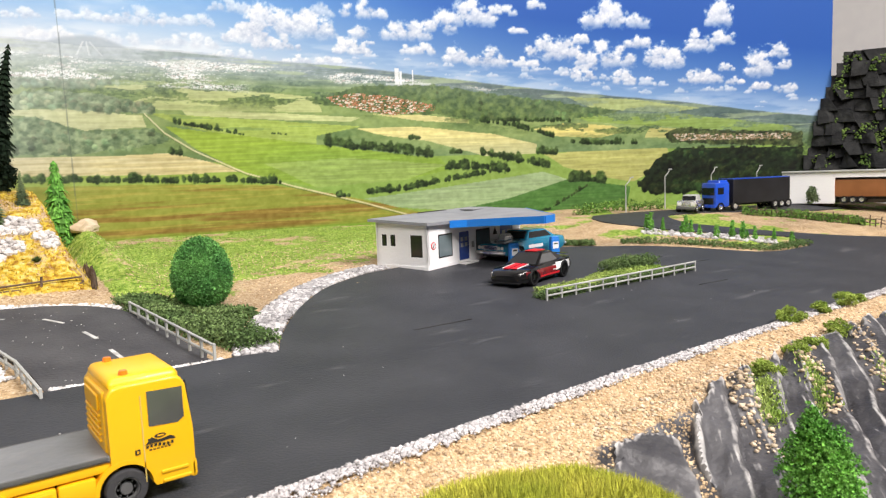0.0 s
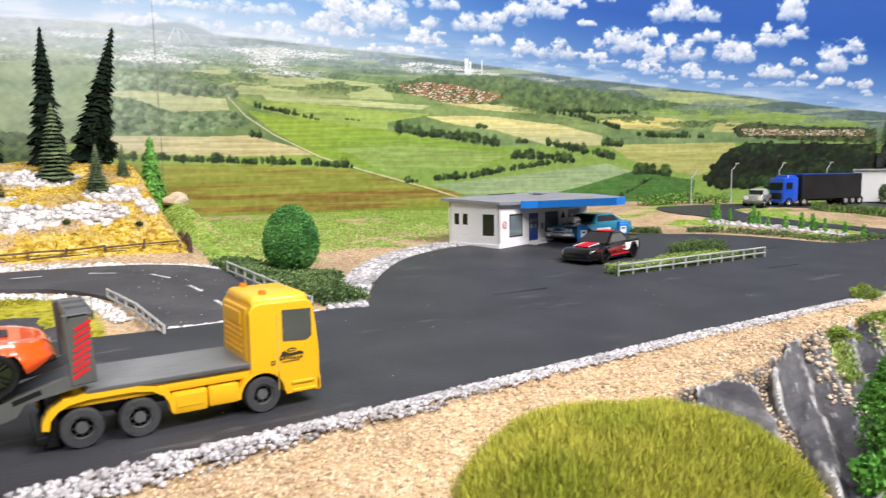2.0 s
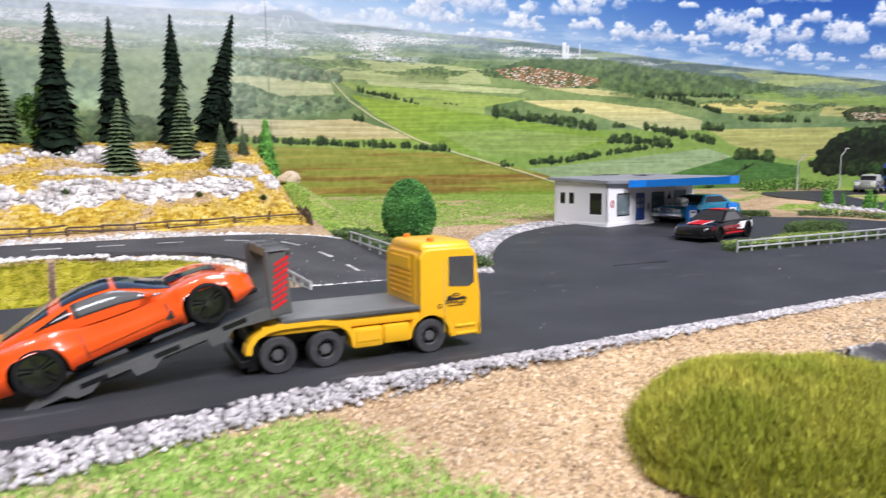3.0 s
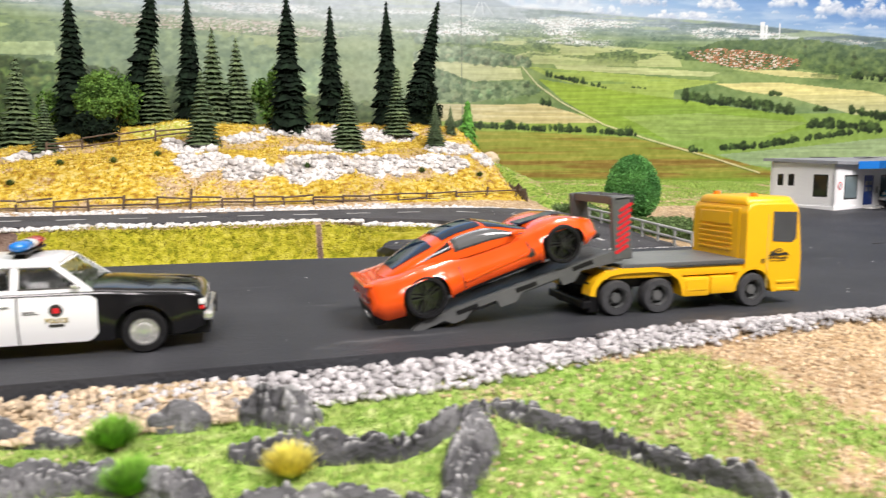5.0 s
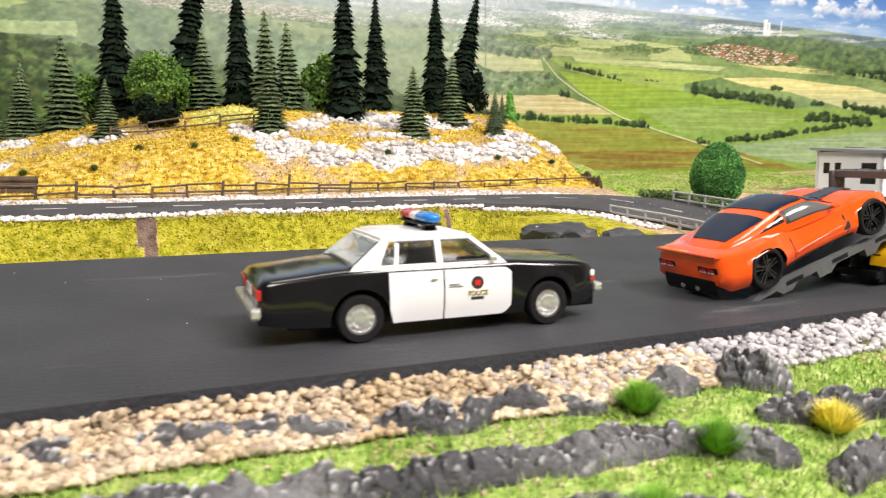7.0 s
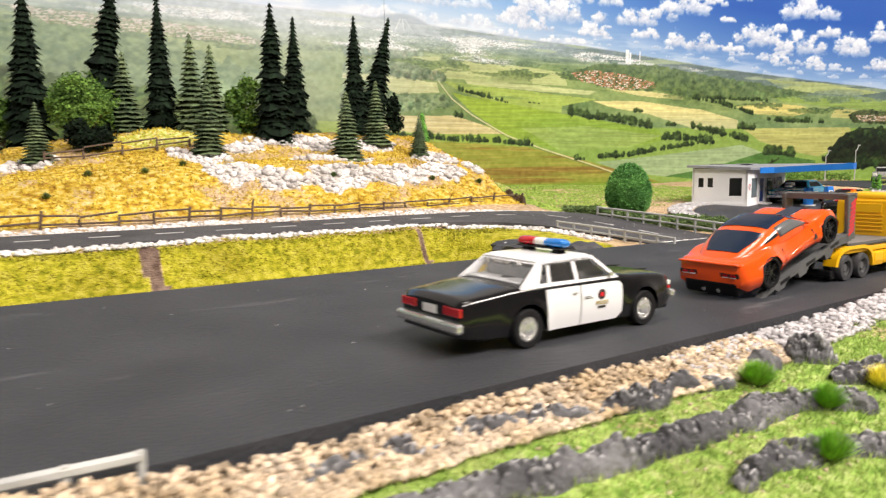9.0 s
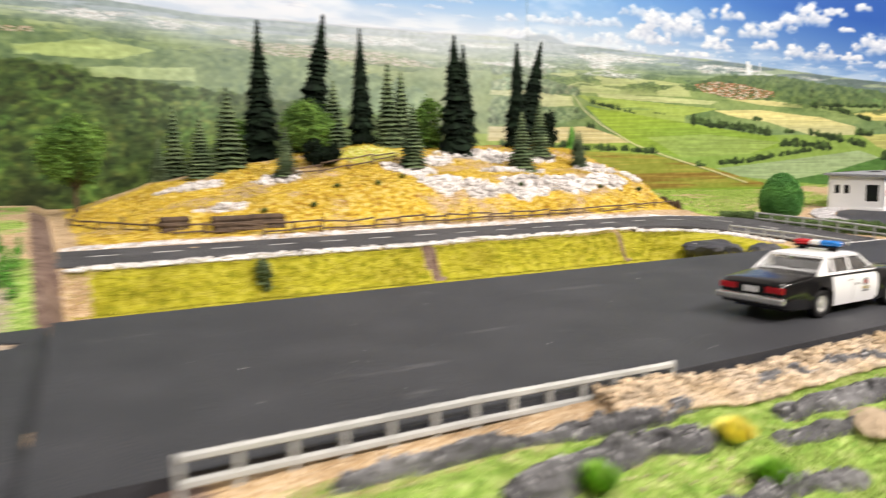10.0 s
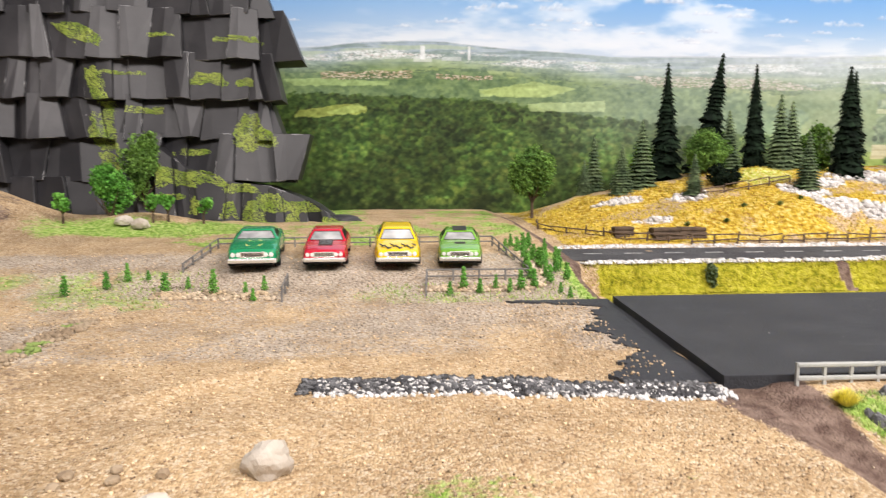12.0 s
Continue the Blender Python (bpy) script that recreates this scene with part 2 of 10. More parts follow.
M["paint_cabyellow"] = material("paint_cabyellow", [(0.84, 0.58, 0.002), (0.88, 0.64, 0.006)], 20, 0.25, coat=0.8)
M["paint_truckblue"] = material("paint_truckblue", [(0.008, 0.06, 0.50), (0.015, 0.09, 0.62)], 20, 0.3, coat=0.5)
M["maroon_print"] = material("maroon_print", [(0.10, 0.008, 0.012), (0.26, 0.015, 0.02)], 90, 0.2, coat=0.5)
M["red_print"] = material("red_print", [(0.55, 0.01, 0.02), (0.68, 0.02, 0.03)], 60, 0.4)
M["red_lens"] = material("red_lens", [(0.40, 0.006, 0.012), (0.55, 0.012, 0.02)], 60, 0.15, coat=0.5)
M["blue_lens"] = material("blue_lens", [(0.01, 0.16, 0.55), (0.02, 0.24, 0.70)], 60, 0.15, coat=0.5)
M["amber_lens"] = material("amber_lens", [(0.80, 0.18, 0.01), (0.9, 0.25, 0.02)], 60, 0.15, coat=0.5)
M["clear_lens"] = material("clear_lens", [(0.75, 0.75, 0.72), (0.85, 0.85, 0.82)], 60, 0.12, coat=0.5)
M["print_black"] = material("print_black", [(0.02, 0.018, 0.015), (0.03, 0.028, 0.025)], 60, 0.5)
M["print_gold"] = material("print_gold", [(0.50, 0.38, 0.10), (0.62, 0.48, 0.16)], 60, 0.4)
M["trailer_brown"] = material("trailer_brown", [(0.20, 0.075, 0.02), (0.30, 0.12, 0.04)], 40, 0.5)
M["trailer_black"] = material("trailer_black", [(0.012, 0.012, 0.014), (0.022, 0.022, 0.026)], 40, 0.35)
M["concrete"] = material("concrete", [(0.66, 0.65, 0.64), (0.78, 0.77, 0.75)], 25, 0.85, 0.3, 300)
M["road_paint"] = material("road_paint", [(0.34, 0.34, 0.33), (0.62, 0.62, 0.60)], 200, 0.8, 0.2, 900)


def worn(mat, color, lo=0.515, hi=0.575):
    """Pale colour along sharp crests: pale rock edges, and highlights put into the colour."""
    nt = mat.node_tree
    bsdf = nt.nodes["Principled BSDF"]
    old = bsdf.inputs["Base Color"].links[0].from_socket
    geo = nt.nodes.new("ShaderNodeNewGeometry")
    noi = nt.nodes.new("ShaderNodeTexNoise")
    noi.inputs["Scale"].default_value, noi.inputs["Detail"].default_value = 160, 5
    nt.links.new(geo.outputs["Position"], noi.inputs["Vector"])
    add = nt.nodes.new("ShaderNodeMath")
    add.operation = "MULTIPLY_ADD"
    nt.links.new(noi.outputs["Fac"], add.inputs[0])
    add.inputs[1].default_value = 0.10
    nt.links.new(geo.outputs["Pointiness"], add.inputs[2])
    mr = nt.nodes.new("ShaderNodeMapRange")
    mr.inputs["From Min"].default_value, mr.inputs["From Max"].default_value = lo + 0.05, hi + 0.05
    nt.links.new(add.outputs[0], mr.inputs["Value"])
    mix = nt.nodes.new("ShaderNodeMix")
    mix.data_type = "RGBA"
    nt.links.new(mr.outputs["Result"], mix.inputs["Factor"])
    nt.links.new(old, mix.inputs["A"])
    mix.inputs["B"].default_value = rgb(*color)
    nt.links.new(mix.outputs["Result"], bsdf.inputs["Base Color"])
    return mat


def scuffed(mat, color, amount):
    """Long faint scuffs, drawn out along the road."""
    nt = mat.node_tree
    bsdf = nt.nodes["Principled BSDF"]
    old = bsdf.inputs["Base Color"].links[0].from_socket
    geo = nt.nodes.new("ShaderNodeNewGeometry")
    size = nt.nodes.new("ShaderNodeVectorMath")
    size.operation = "MULTIPLY"
    size.inputs[1].default_value = (14, 70, 14)
    nt.links.new(geo.outputs["Position"], size.inputs[0])
    noi = nt.nodes.new("ShaderNodeTexNoise")
    noi.inputs["Scale"].default_value, noi.inputs["Detail"].default_value, noi.inputs["Roughness"].default_value = 1.0, 7, 0.68
    nt.links.new(size.outputs["Vector"], noi.inputs["Vector"])
    mr = nt.nodes.new("ShaderNodeMapRange")
    mr.inputs["From Min"].default_value, mr.inputs["From Max"].default_value, mr.inputs["To Max"].default_value = 0.60, 0.76, amount
    nt.links.new(noi.outputs["Fac"], mr.inputs["Value"])
    mix = nt.nodes.new("ShaderNodeMix")
    mix.data_type = "RGBA"
    nt.links.new(mr.outputs["Result"], mix.inputs["Factor"])
    nt.links.new(old, mix.inputs["A"])
    mix.inputs["B"].default_value = rgb(*color)
    nt.links.new(mix.outputs["Result"], bsdf.inputs["Base Color"])


scuffed(M["asphalt"], (0.16, 0.16, 0.165), 0.75)
M["rock_plate"] = worn(material("rock_plate", [(0.024, 0.024, 0.028), (0.05, 0.05, 0.056), (0.10, 0.10, 0.107)], 30, 0.5, 0.5, 260, speck=(0.35, 0.35, 0.35), speck_scale=90, speck_at=0.74), (0.50, 0.49, 0.48), 0.525, 0.585)
# the crag's pale crests stand in for bright highlights on the rock
M["rock_crag"] = worn(material("rock_crag", [(0.034, 0.034, 0.039), (0.075, 0.075, 0.08), (0.19, 0.19, 0.195)], 45, 0.7, 1.0, 340, speck=(0.45, 0.45, 0.44), speck_scale=140, speck_at=0.71), (0.55, 0.55, 0.55), 0.53, 0.60)


# ---- the room and the printed landscape behind the model ----
def plain_wall(name, cx, cy, cz, sx, sy, sz, mat, label):
    ob = part(name, box(cx, cy, cz, sx, sy, sz), mat)
    return tagged(ob, label, "wall", kind="structure")


# Unseen shell closes the room; its grey keeps bounce low; only wall_east shows.
plain_wall("wall_north", 20, 100, 60, 460, 8, 250, M["room_wall"], "plain grey room wall added out of view")
plain_wall("wall_south", 20, -190, 60, 460, 8, 250, M["room_wall"], "plain grey room wall added out of view")
plain_wall("wall_east", 236, -45, 60, 8, 282, 250, M["white_wall"], "plain white painted room wall")
plain_wall("wall_west", -196, -45, 60, 8, 282, 250, M["room_wall"], "plain grey room wall added out of view")
plain_wall("ceiling", 20, -45, 189, 460, 290, 8, M["room_wall"], "plain grey ceiling added out of view")
plain_wall("floor", 20, -45, -69, 460, 290, 8, M["room_floor"], "brown wooden room floor")

BACK = [(-115, 62), (0, 62), (30, 61.5), (50, 59.5), (68, 55), (84, 49), (100, 41.5), (112, 33.5), (119.5, 27)]


def smooth_line(ctrl, n=24):
    c = np.array(ctrl, float)
    p = np.vstack([2 * c[0] - c[1], c, 2 * c[-1] - c[-2]])
    out = []
    for i in range(1, len(p) - 2):
        a, b, d, e = p[i - 1:i + 3]
        for t in np.linspace(0, 1, n, endpoint=False):
            out.append(0.5 * (2 * b + (d - a) * t + (2 * a - 5 * b + 4 * d - e) * t * t + (3 * b - a - 3 * d + e) * t ** 3))
    out.append(c[-1])
    return np.array(out)


def vnoise(x, y, seed):
    xi, yi = np.floor(x), np.floor(y)
    fx, fy = x - xi, y - yi
    fx, fy = fx * fx * (3 - 2 * fx), fy * fy * (3 - 2 * fy)

    def h(i, j):
        v = np.sin(i * 127.1 + j * 311.7 + seed * 74.7) * 43758.5453
        return v - np.floor(v)
    return (h(xi, yi) * (1 - fx) + h(xi + 1, yi) * fx) * (1 - fy) + (h(xi, yi + 1) * (1 - fx) + h(xi + 1, yi + 1) * fx) * fy


def nz(x, y, f, seed, octs=4):
    v, amp, tot = 0, 1, 0
    for k in range(octs):
        v = v + amp * vnoise(x * f * 2 ** k, y * f * 2 ** k, seed + k)
        tot += amp
        amp *= 0.55
    return v / tot


def inside(s, z, poly):
    ok = np.zeros(s.shape, bool)
    n = len(poly)
    for i in range(n):
        (x1, y1), (x2, y2) = poly[i], poly[(i + 1) % n]
        if y1 == y2:
            continue
        cross = ((y1 > z) != (y2 > z)) & (s < (x2 - x1) * (z - y1) / (y2 - y1) + x1)
        ok ^= cross
    return ok


CUMULUS = [  # middle of the base, half width, height
    (171.4, 24.3, 6.5, 4.2),
    (166.2, 23.4, 2.9, 2.3),
    (169.3, 22.8, 3.3, 1.6),
    (179.9, 26.8, 3.2, 2.1),
    (183.0, 24.4, 5.5, 2.7),
    (178.0, 22.5, 3.1, 1.8),
    (173.8, 21.3, 4.7, 1.1),
    (186.5, 22.7, 2.6, 1.5),
    (191.3, 21.7, 1.9, 1.9),
    (189.5, 25.4, 2.0, 2.4),
    (193.7, 26.3, 3.2, 3.1),
    (197.5, 27.6, 2.5, 1.4),
    (199.8, 25.4, 1.5, 1.0),
    (202.5, 28.4, 1.7, 1.4),
    (195.7, 21.3, 2.6, 2.4),
    (204.7, 22.1, 4.4, 3.2),
    (200.7, 21.2, 2.1, 1.3),
]
CUMULUS_EAST = [
    (213.1, 26.2, 4.8, 3.5),
    (211.8, 21.2, 4.5, 3.2),
    (216.6, 23.6, 2.1, 1.9),
    (220.2, 21.0, 3.0, 2.7),
    (214.2, 18.9, 2.1, 1.9),
    (225.3, 18.7, 3.3, 2.2),
    (228.8, 20.3, 1.2, 1.1),
    (227.8, 26.3, 1.4, 3.2),
    (228.3, 23.8, 1.6, 2.3),
    (225.0, 23.0, 2.0, 2.8),
    (233.4, 19.4, 1.6, 3.4),
    (233.5, 17.7, 1.4, 1.2),
    (230.0, 18.5, 1.5, 1.1),
    (235.9, 21.9, 1.1, 1.8),
    (236.8, 20.3, 1.2, 1.2),
    (208.5, 24.2, 1.1, 1.3),
    (208.6, 19.7, 2.1, 1.3),
    (237.6, 17.4, 0.7, 1.1),
]
CUMULUS_PALE = [
    (154.5, 24.6, 3.3, 1.8),
    (159.6, 24.9, 3.3, 1.6),
    (159.8, 22.6, 3.8, 1.7),
    (149.8, 24.7, 3.1, 1.2),
    (146.1, 22.5, 3.0, 1.6),
    (152.2, 22.5, 3.2, 1.5),
    (164.6, 26.6, 2.8, 1.5),
    (144.3, 24.6, 1.9, 0.9),
    (174.2, 26.7, 2.0, 1.7),
    (156.5, 21.4, 4.0, 0.8),
    (164.8, 21.6, 3.7, 1.0),
    (146.4, 21.0, 3.0, 0.8),
]
FIELDS = [  # colour of the print, outline as places along the sheet and heights
    ((200, 210, 150), [(149.2, 18.2), (154.6, 18.5), (164.6, 18.2), (173.6, 17.5), (174.2, 15.7), (157.2, 15.9), (151.7, 16.1), (155.6, 17.4)]),
    ((206, 214, 158), [(158.4, 15.9), (167.6, 15.7), (179.0, 15.1), (177.6, 14.6), (168.2, 14.9), (158.9, 15.3)]),
    ((176, 196, 104), [(154.9, 15.6), (168.2, 14.8), (178.9, 14.0), (173.4, 13.0), (173.3, 11.6), (167.4, 12.2), (158.3, 14.3)]),
    ((214, 218, 164), [(141.7, 15.7), (147.0, 15.9), (154.3, 15.3), (154.8, 14.1), (148.8, 13.7), (146.9, 14.3), (144.5, 15.1), (141.6, 15.2)]),
    ((226, 212, 158), [(141.3, 11.1), (150.7, 11.1), (156.9, 11.3), (161.0, 10.3), (164.9, 9.1), (156.7, 9.0), (146.9, 9.2), (141.1, 9.3)]),
]
FIELDS_MIDDLE = [
    ((168, 194, 78), [(156.5, 14.2), (164.9, 13.1), (173.3, 12.0), (188.9, 9.9), (190.4, 8.5), (184.4, 7.4), (173.0, 6.9), (164.6, 9.1), (159.9, 11.6)]),
    ((184, 202, 106), [(167.2, 9.9), (177.3, 10.3), (189.7, 9.1), (184.4, 7.4), (173.0, 6.9)]),
    ((234, 226, 160), [(178.2, 13.8), (186.1, 13.9), (196.6, 12.7), (202.0, 11.3), (201.9, 10.1), (195.0, 10.0), (187.5, 12.1), (181.7, 12.9)]),
    ((190, 206, 146), [(178.8, 5.3), (188.0, 6.1), (202.7, 7.7), (206.3, 6.6), (197.9, 4.4), (190.2, 3.2), (182.8, 4.1)]),
    ((226, 220, 158), [(180.4, 15.5), (186.9, 15.3), (192.9, 14.7), (192.9, 14.2), (186.2, 14.6)]),
]
FIELDS_EAST = [
    ((104, 146, 70), [(190.2, 3.2), (197.9, 4.4), (206.3, 6.6), (215.3, 5.3), (214.8, 2.5), (202.6, 2.1)]),
    ((220, 212, 124), [(202.8, 10.1), (208.4, 10.2), (220.6, 10.3), (221.4, 8.5), (215.7, 5.9), (210.8, 6.8), (206.0, 8.2)]),
    ((228, 218, 140), [(201.7, 13.3), (206.1, 14.0), (212.5, 13.5), (214.9, 12.7), (210.9, 11.9), (203.7, 12.4)]),
    ((204, 200, 130), [(218.2, 13.1), (222.2, 12.8), (221.4, 11.6), (217.4, 11.8)]),
    ((150, 176, 96), [(206.1, 15.3), (222.2, 14.9), (237.7, 12.7), (239.2, 11.6), (222.2, 13.0), (209.3, 14.1)]),
    ((176, 190, 128), [(206.1, 17.4), (215.8, 16.9), (225.3, 15.5), (220.6, 15.0), (210.1, 15.8)]),
]
FIELDS_WEST = [
    ((186, 196, 104), [(67.3, 15.0), (72.0, 15.7), (75.6, 15.6), (75.4, 14.8), (69.3, 14.2), (66.6, 14.3)]),
    ((176, 200, 134), [(65.3, 18.7), (70.1, 18.9), (78.2, 18.5), (78.2, 18.1), (66.7, 17.9)]),
    ((186, 208, 144), [(89.3, 17.8), (99.4, 18.3), (100.1, 17.3), (95.1, 16.9), (89.4, 16.9)]),
    ((192, 212, 150), [(95.1, 16.0), (105.2, 16.5), (105.3, 15.1), (95.8, 15.1)]),
    ((180, 200, 120), [(70.4, 14.8), (74.3, 15.9), (75.7, 15.3), (72.2, 14.4)]),
    ((186, 206, 132), [(89.2, 17.5), (95.8, 18.7), (101.5, 17.9), (97.6, 16.8), (91.5, 16.8)]),
]
HEDGES = [  # line, half height
    ([(157.7, 14.7), (159.8, 14.3), (163.0, 13.7), (165.0, 13.3)], 0.42),
    ([(174.3, 12.4), (177.4, 11.8), (182.4, 11.4), (188.1, 10.5)], 0.85),
    ([(194.4, 10.6), (198.1, 9.8), (203.6, 8.6)], 0.72),
    ([(178.9, 6.1), (184.3, 6.4), (190.3, 7.3), (195.6, 8.1)], 0.55),
    ([(143.0, 9.0), (148.4, 8.8), (156.7, 8.4), (162.7, 8.3), (169.0, 7.8)], 0.62),
    ([(189.6, 8.8), (192.7, 8.8)], 0.75),
    ([(193.1, 8.9), (198.0, 8.2)], 0.7),
    ([(202.0, 10.4), (204.8, 10.3)], 0.7),
    ([(205.9, 6.7), (208.4, 6.8), (211.6, 6.4)], 1.0),
    ([(201.4, 1.8), (205.9, 4.0), (209.2, 5.8)], 0.4),
    ([(184.9, 12.6), (186.4, 12.5)], 0.5),
    ([(190.3, 10.7), (191.7, 10.7)], 0.55),
    ([(206.8, 11.6), (210.9, 11.3), (216.5, 11.2)], 0.55),
    ([(175.0, 6.0), (177.0, 5.8)], 0.4),
    ([(167.8, 13.4), (169.9, 13.2)], 0.18),
    ([(194.4, 14.6), (198.2, 14.1), (204.4, 12.4)], 0.5),
    ([(156.9, 11.5), (158.4, 11.4)], 0.55),
    ([(196.7, 14.6), (206.9, 14.3)], 0.4),
]
GROVES = [
    ([(142.0, 18.6), (149.3, 18.9), (153.5, 18.7), (149.2, 18.1), (144.7, 18.1), (141.9, 18.0)], (168, 186, 154), (112, 136, 112), 0.8),
    ([(141.8, 16.9), (144.7, 17.6), (148.7, 17.5), (151.8, 17.2), (155.4, 16.4), (155.8, 15.6), (151.6, 15.6), (148.5, 15.7), (147.0, 16.0), (141.7, 15.8)], (158, 174, 138), (92, 112, 84), 0.95),
    ([(141.6, 14.7), (143.5, 15.1), (145.9, 14.9), (146.8, 14.2), (148.8, 13.6), (155.4, 13.9), (157.0, 12.7), (153.5, 11.9), (148.1, 11.4), (144.1, 11.3), (141.3, 11.2)], (150, 168, 124), (80, 102, 70), 0.95),
    ([(174.3, 17.5), (179.2, 18.9), (187.8, 19.0), (206.1, 16.6), (214.1, 15.4), (206.1, 14.3), (195.1, 14.5), (189.1, 15.3), (179.7, 15.8)], (118, 140, 84), (70, 94, 62), 0.85),
    ([(219.8, 12.3), (223.0, 13.0), (230.0, 12.3), (239.2, 11.9), (239.2, 9.9), (230.1, 10.4), (221.4, 11.0)], (104, 116, 70), (44, 56, 36), 1.0),
]
DARK_WOOD = [(216.3, 5.2), (219.0, 8.8), (222.2, 10.2), (230.1, 10.0), (239.2, 9.8), (239.7, 4.4), (230.1, 4.4), (220.6, 4.3)]
RED_VILLAGE = [(174.6, 17.5), (177.8, 18.0), (183.4, 17.5), (188.5, 16.5), (188.3, 15.8), (182.6, 15.3), (176.3, 16.5)]
EAST_VILLAGE = [(221.4, 12.2), (230.0, 11.8), (237.7, 11.7), (237.7, 10.9), (222.2, 11.2)]
TRACK = [(154.4, 15.8), (156.5, 13.5), (159.5, 11.5), (164.9, 8.9), (170.3, 7.2), (178.5, 4.9), (184.2, 3.1)]


def paint_print(s, z):
    """The colours of the printed landscape, from s along the print and height z."""
    rng = np.random.RandomState(8)
    su, sv = s[:, 0], z[0]
    zh = np.interp(s, [0, 60, 69, 75, 80, 85, 92, 99, 106, 120, 133, 142.6, 147, 152, 164, 172, 179, 189, 198, 206, 222, 232, 237, 250],
                   [22.4, 22.4, 22.5, 23.1, 23.4, 23.3, 22.7, 22.3, 21.9, 22.0, 22.2, 22.4, 22.3, 22.2, 21.8, 21.4, 20.9, 19.9, 18.9, 18.1, 16.5, 15.0, 14.4, 12.6])
    zh = zh + 0.22 * (nz(s, z * 0, 0.12, 3) - 0.5) + 0.08 * (nz(s, z * 0, 0.8, 4) - 0.5)
    h = z - zh
    d = np.clip(-h, 0, 30)
    land = h < 0
    img = np.zeros(s.shape + (3,))
    puff = nz(s, z * 1.2, 0.9, 12, 4)
    fine = nz(s, z * 1.3, 1.9, 31, 5)
    right = step(150, 205, s)[..., None]

    def put(mask, color):
        m = np.clip(mask, 0, 1)[..., None]
        img[:] = img * (1 - m) + np.array(color, float) * m

    def window(cx, cz, rx, rz):
        i0, i1 = np.searchsorted(su, (cx - rx, cx + rx))
        j0, j1 = np.searchsorted(sv, (cz - rz, cz + rz))
        return slice(i0, i1), slice(j0, j1), i1 > i0 and j1 > j0

    def blob(cx, cz, rx, rz, top, low, soft=0.25, amt=1.0, lumpy=0.5):
        """A rounded crown, lighter above and to one side."""
        I, J, ok = window(cx, cz, rx * 1.4, rz * 1.4)
        if not ok:
            return
        dx, dz = (s[I, J] - cx) / rx, (z[I, J] - cz) / rz
        r = np.sqrt(dx * dx + dz * dz) + (puff[I, J] - 0.5) * lumpy + (fine[I, J] - 0.5) * 0.7
        m = (np.clip((1 - r) / soft, 0, 1) * amt)[..., None]
        t = np.clip(0.45 + 0.40 * dz - 0.2 * dx + 1.3 * (fine[I, J] - 0.5), 0, 1)[..., None]
        img[I, J] = img[I, J] * (1 - m) + (np.array(top, float) * t + np.array(low, float) * (1 - t)) * m

    # sky: pale and hazy over the town, deep blue in the east
    t = np.clip(h / 9, 0, 1)[..., None] ** 0.7
    low = np.array([206, 218, 233.0]) * (1 - right) + np.array([150, 182, 220.0]) * right
    high = np.array([112, 168, 228.0]) * (1 - right) + np.array([44, 98, 182.0]) * right
    img[:] = low * (1 - t) + high * t
    soft = nz(s, z * 2.6, 0.10, 11, 5)
    put(step(0.48, 0.74, soft) * step(0, 1.5, h) * (0.72 - 0.72 * step(140, 170, s)), (240, 244, 250))
    veil = nz(s * 0.55, z * 3.2, 0.35, 14, 5)
    put(step(0.36, 0.66, veil) * step(3.6, 0.2, h) * (0.75 - 0.35 * right[..., 0]), (232, 238, 246))
    clouds = [(q, 1.0) for q in CUMULUS + CUMULUS_EAST] + [(q, 0.72) for q in CUMULUS_PALE]
    for k in range(60):
        cs = rng.uniform(176, 242)
        up = rng.uniform(0, 1) ** 1.6 * 2.8 + 0.25
        w = (0.35 + 0.30 * up) * rng.uniform(0.6, 1.6)
        clouds.append(((cs, np.interp(cs, su, zh[:, 0]) + up, w, w * rng.uniform(0.35, 0.8)), 0.5 + 0.12 * up))
    for k in range(46):
        cs = rng.uniform(48, 150)
        up = rng.uniform(0.3, 1) ** 1.2 * 7
        w = rng.uniform(1.2, 3.6) * (0.5 + 0.09 * up)
        clouds.append(((cs, np.interp(cs, su, zh[:, 0]) + up, w, w * rng.uniform(0.22, 0.4)), 0.6))
    curl = nz(s, z * 1.3, 1.1, 12, 6)
    small = nz(s, z * 1.3, 3.2, 19, 4)
    for (cx, cz, w, hh), amt in sorted(clouds, key=lambda q: q[0][1]):
        I, J, ok = window(cx, cz + hh * 0.5, w * 1.5, hh * 1.3)
        if not ok:
            continue
        S, Z = s[I, J], z[I, J]
        dens, lit = np.full(S.shape, -1.0), np.zeros(S.shape)
        n = int(9 + 5 * w / max(hh, 0.2))
        for k in range(n):
            u = rng.uniform(-1, 1)
            r = hh * rng.uniform(0.28, 0.52) * (0.45 + 0.55 * math.sqrt(1 - u * u))
            px, pz = cx + u * w * 0.86, cz + r * 0.55 + max(0, hh * math.sqrt(1 - u * u) * rng.uniform(0, 1) - r)
            q = 1 - np.hypot((S - px) / (r * 1.15), (Z - pz) / r)
            near = q > dens
            dens = np.where(near, q, dens)
            lit = np.where(near, 0.55 + 0.55 * (Z - pz) / r - 0.22 * (S - px) / r, lit)
        rise = (Z - cz) / hh
        edge = dens + 1.35 * (curl[I, J] - 0.5) + 0.5 * (small[I, J] - 0.5)
        edge = edge - 1.6 * np.clip(-rise + 0.02, 0, 1)
        m = (step(-0.10, 0.55, edge) * amt * 0.94 * (0.45 + 0.55 * step(-0.1, 0.3, rise)))[..., None]
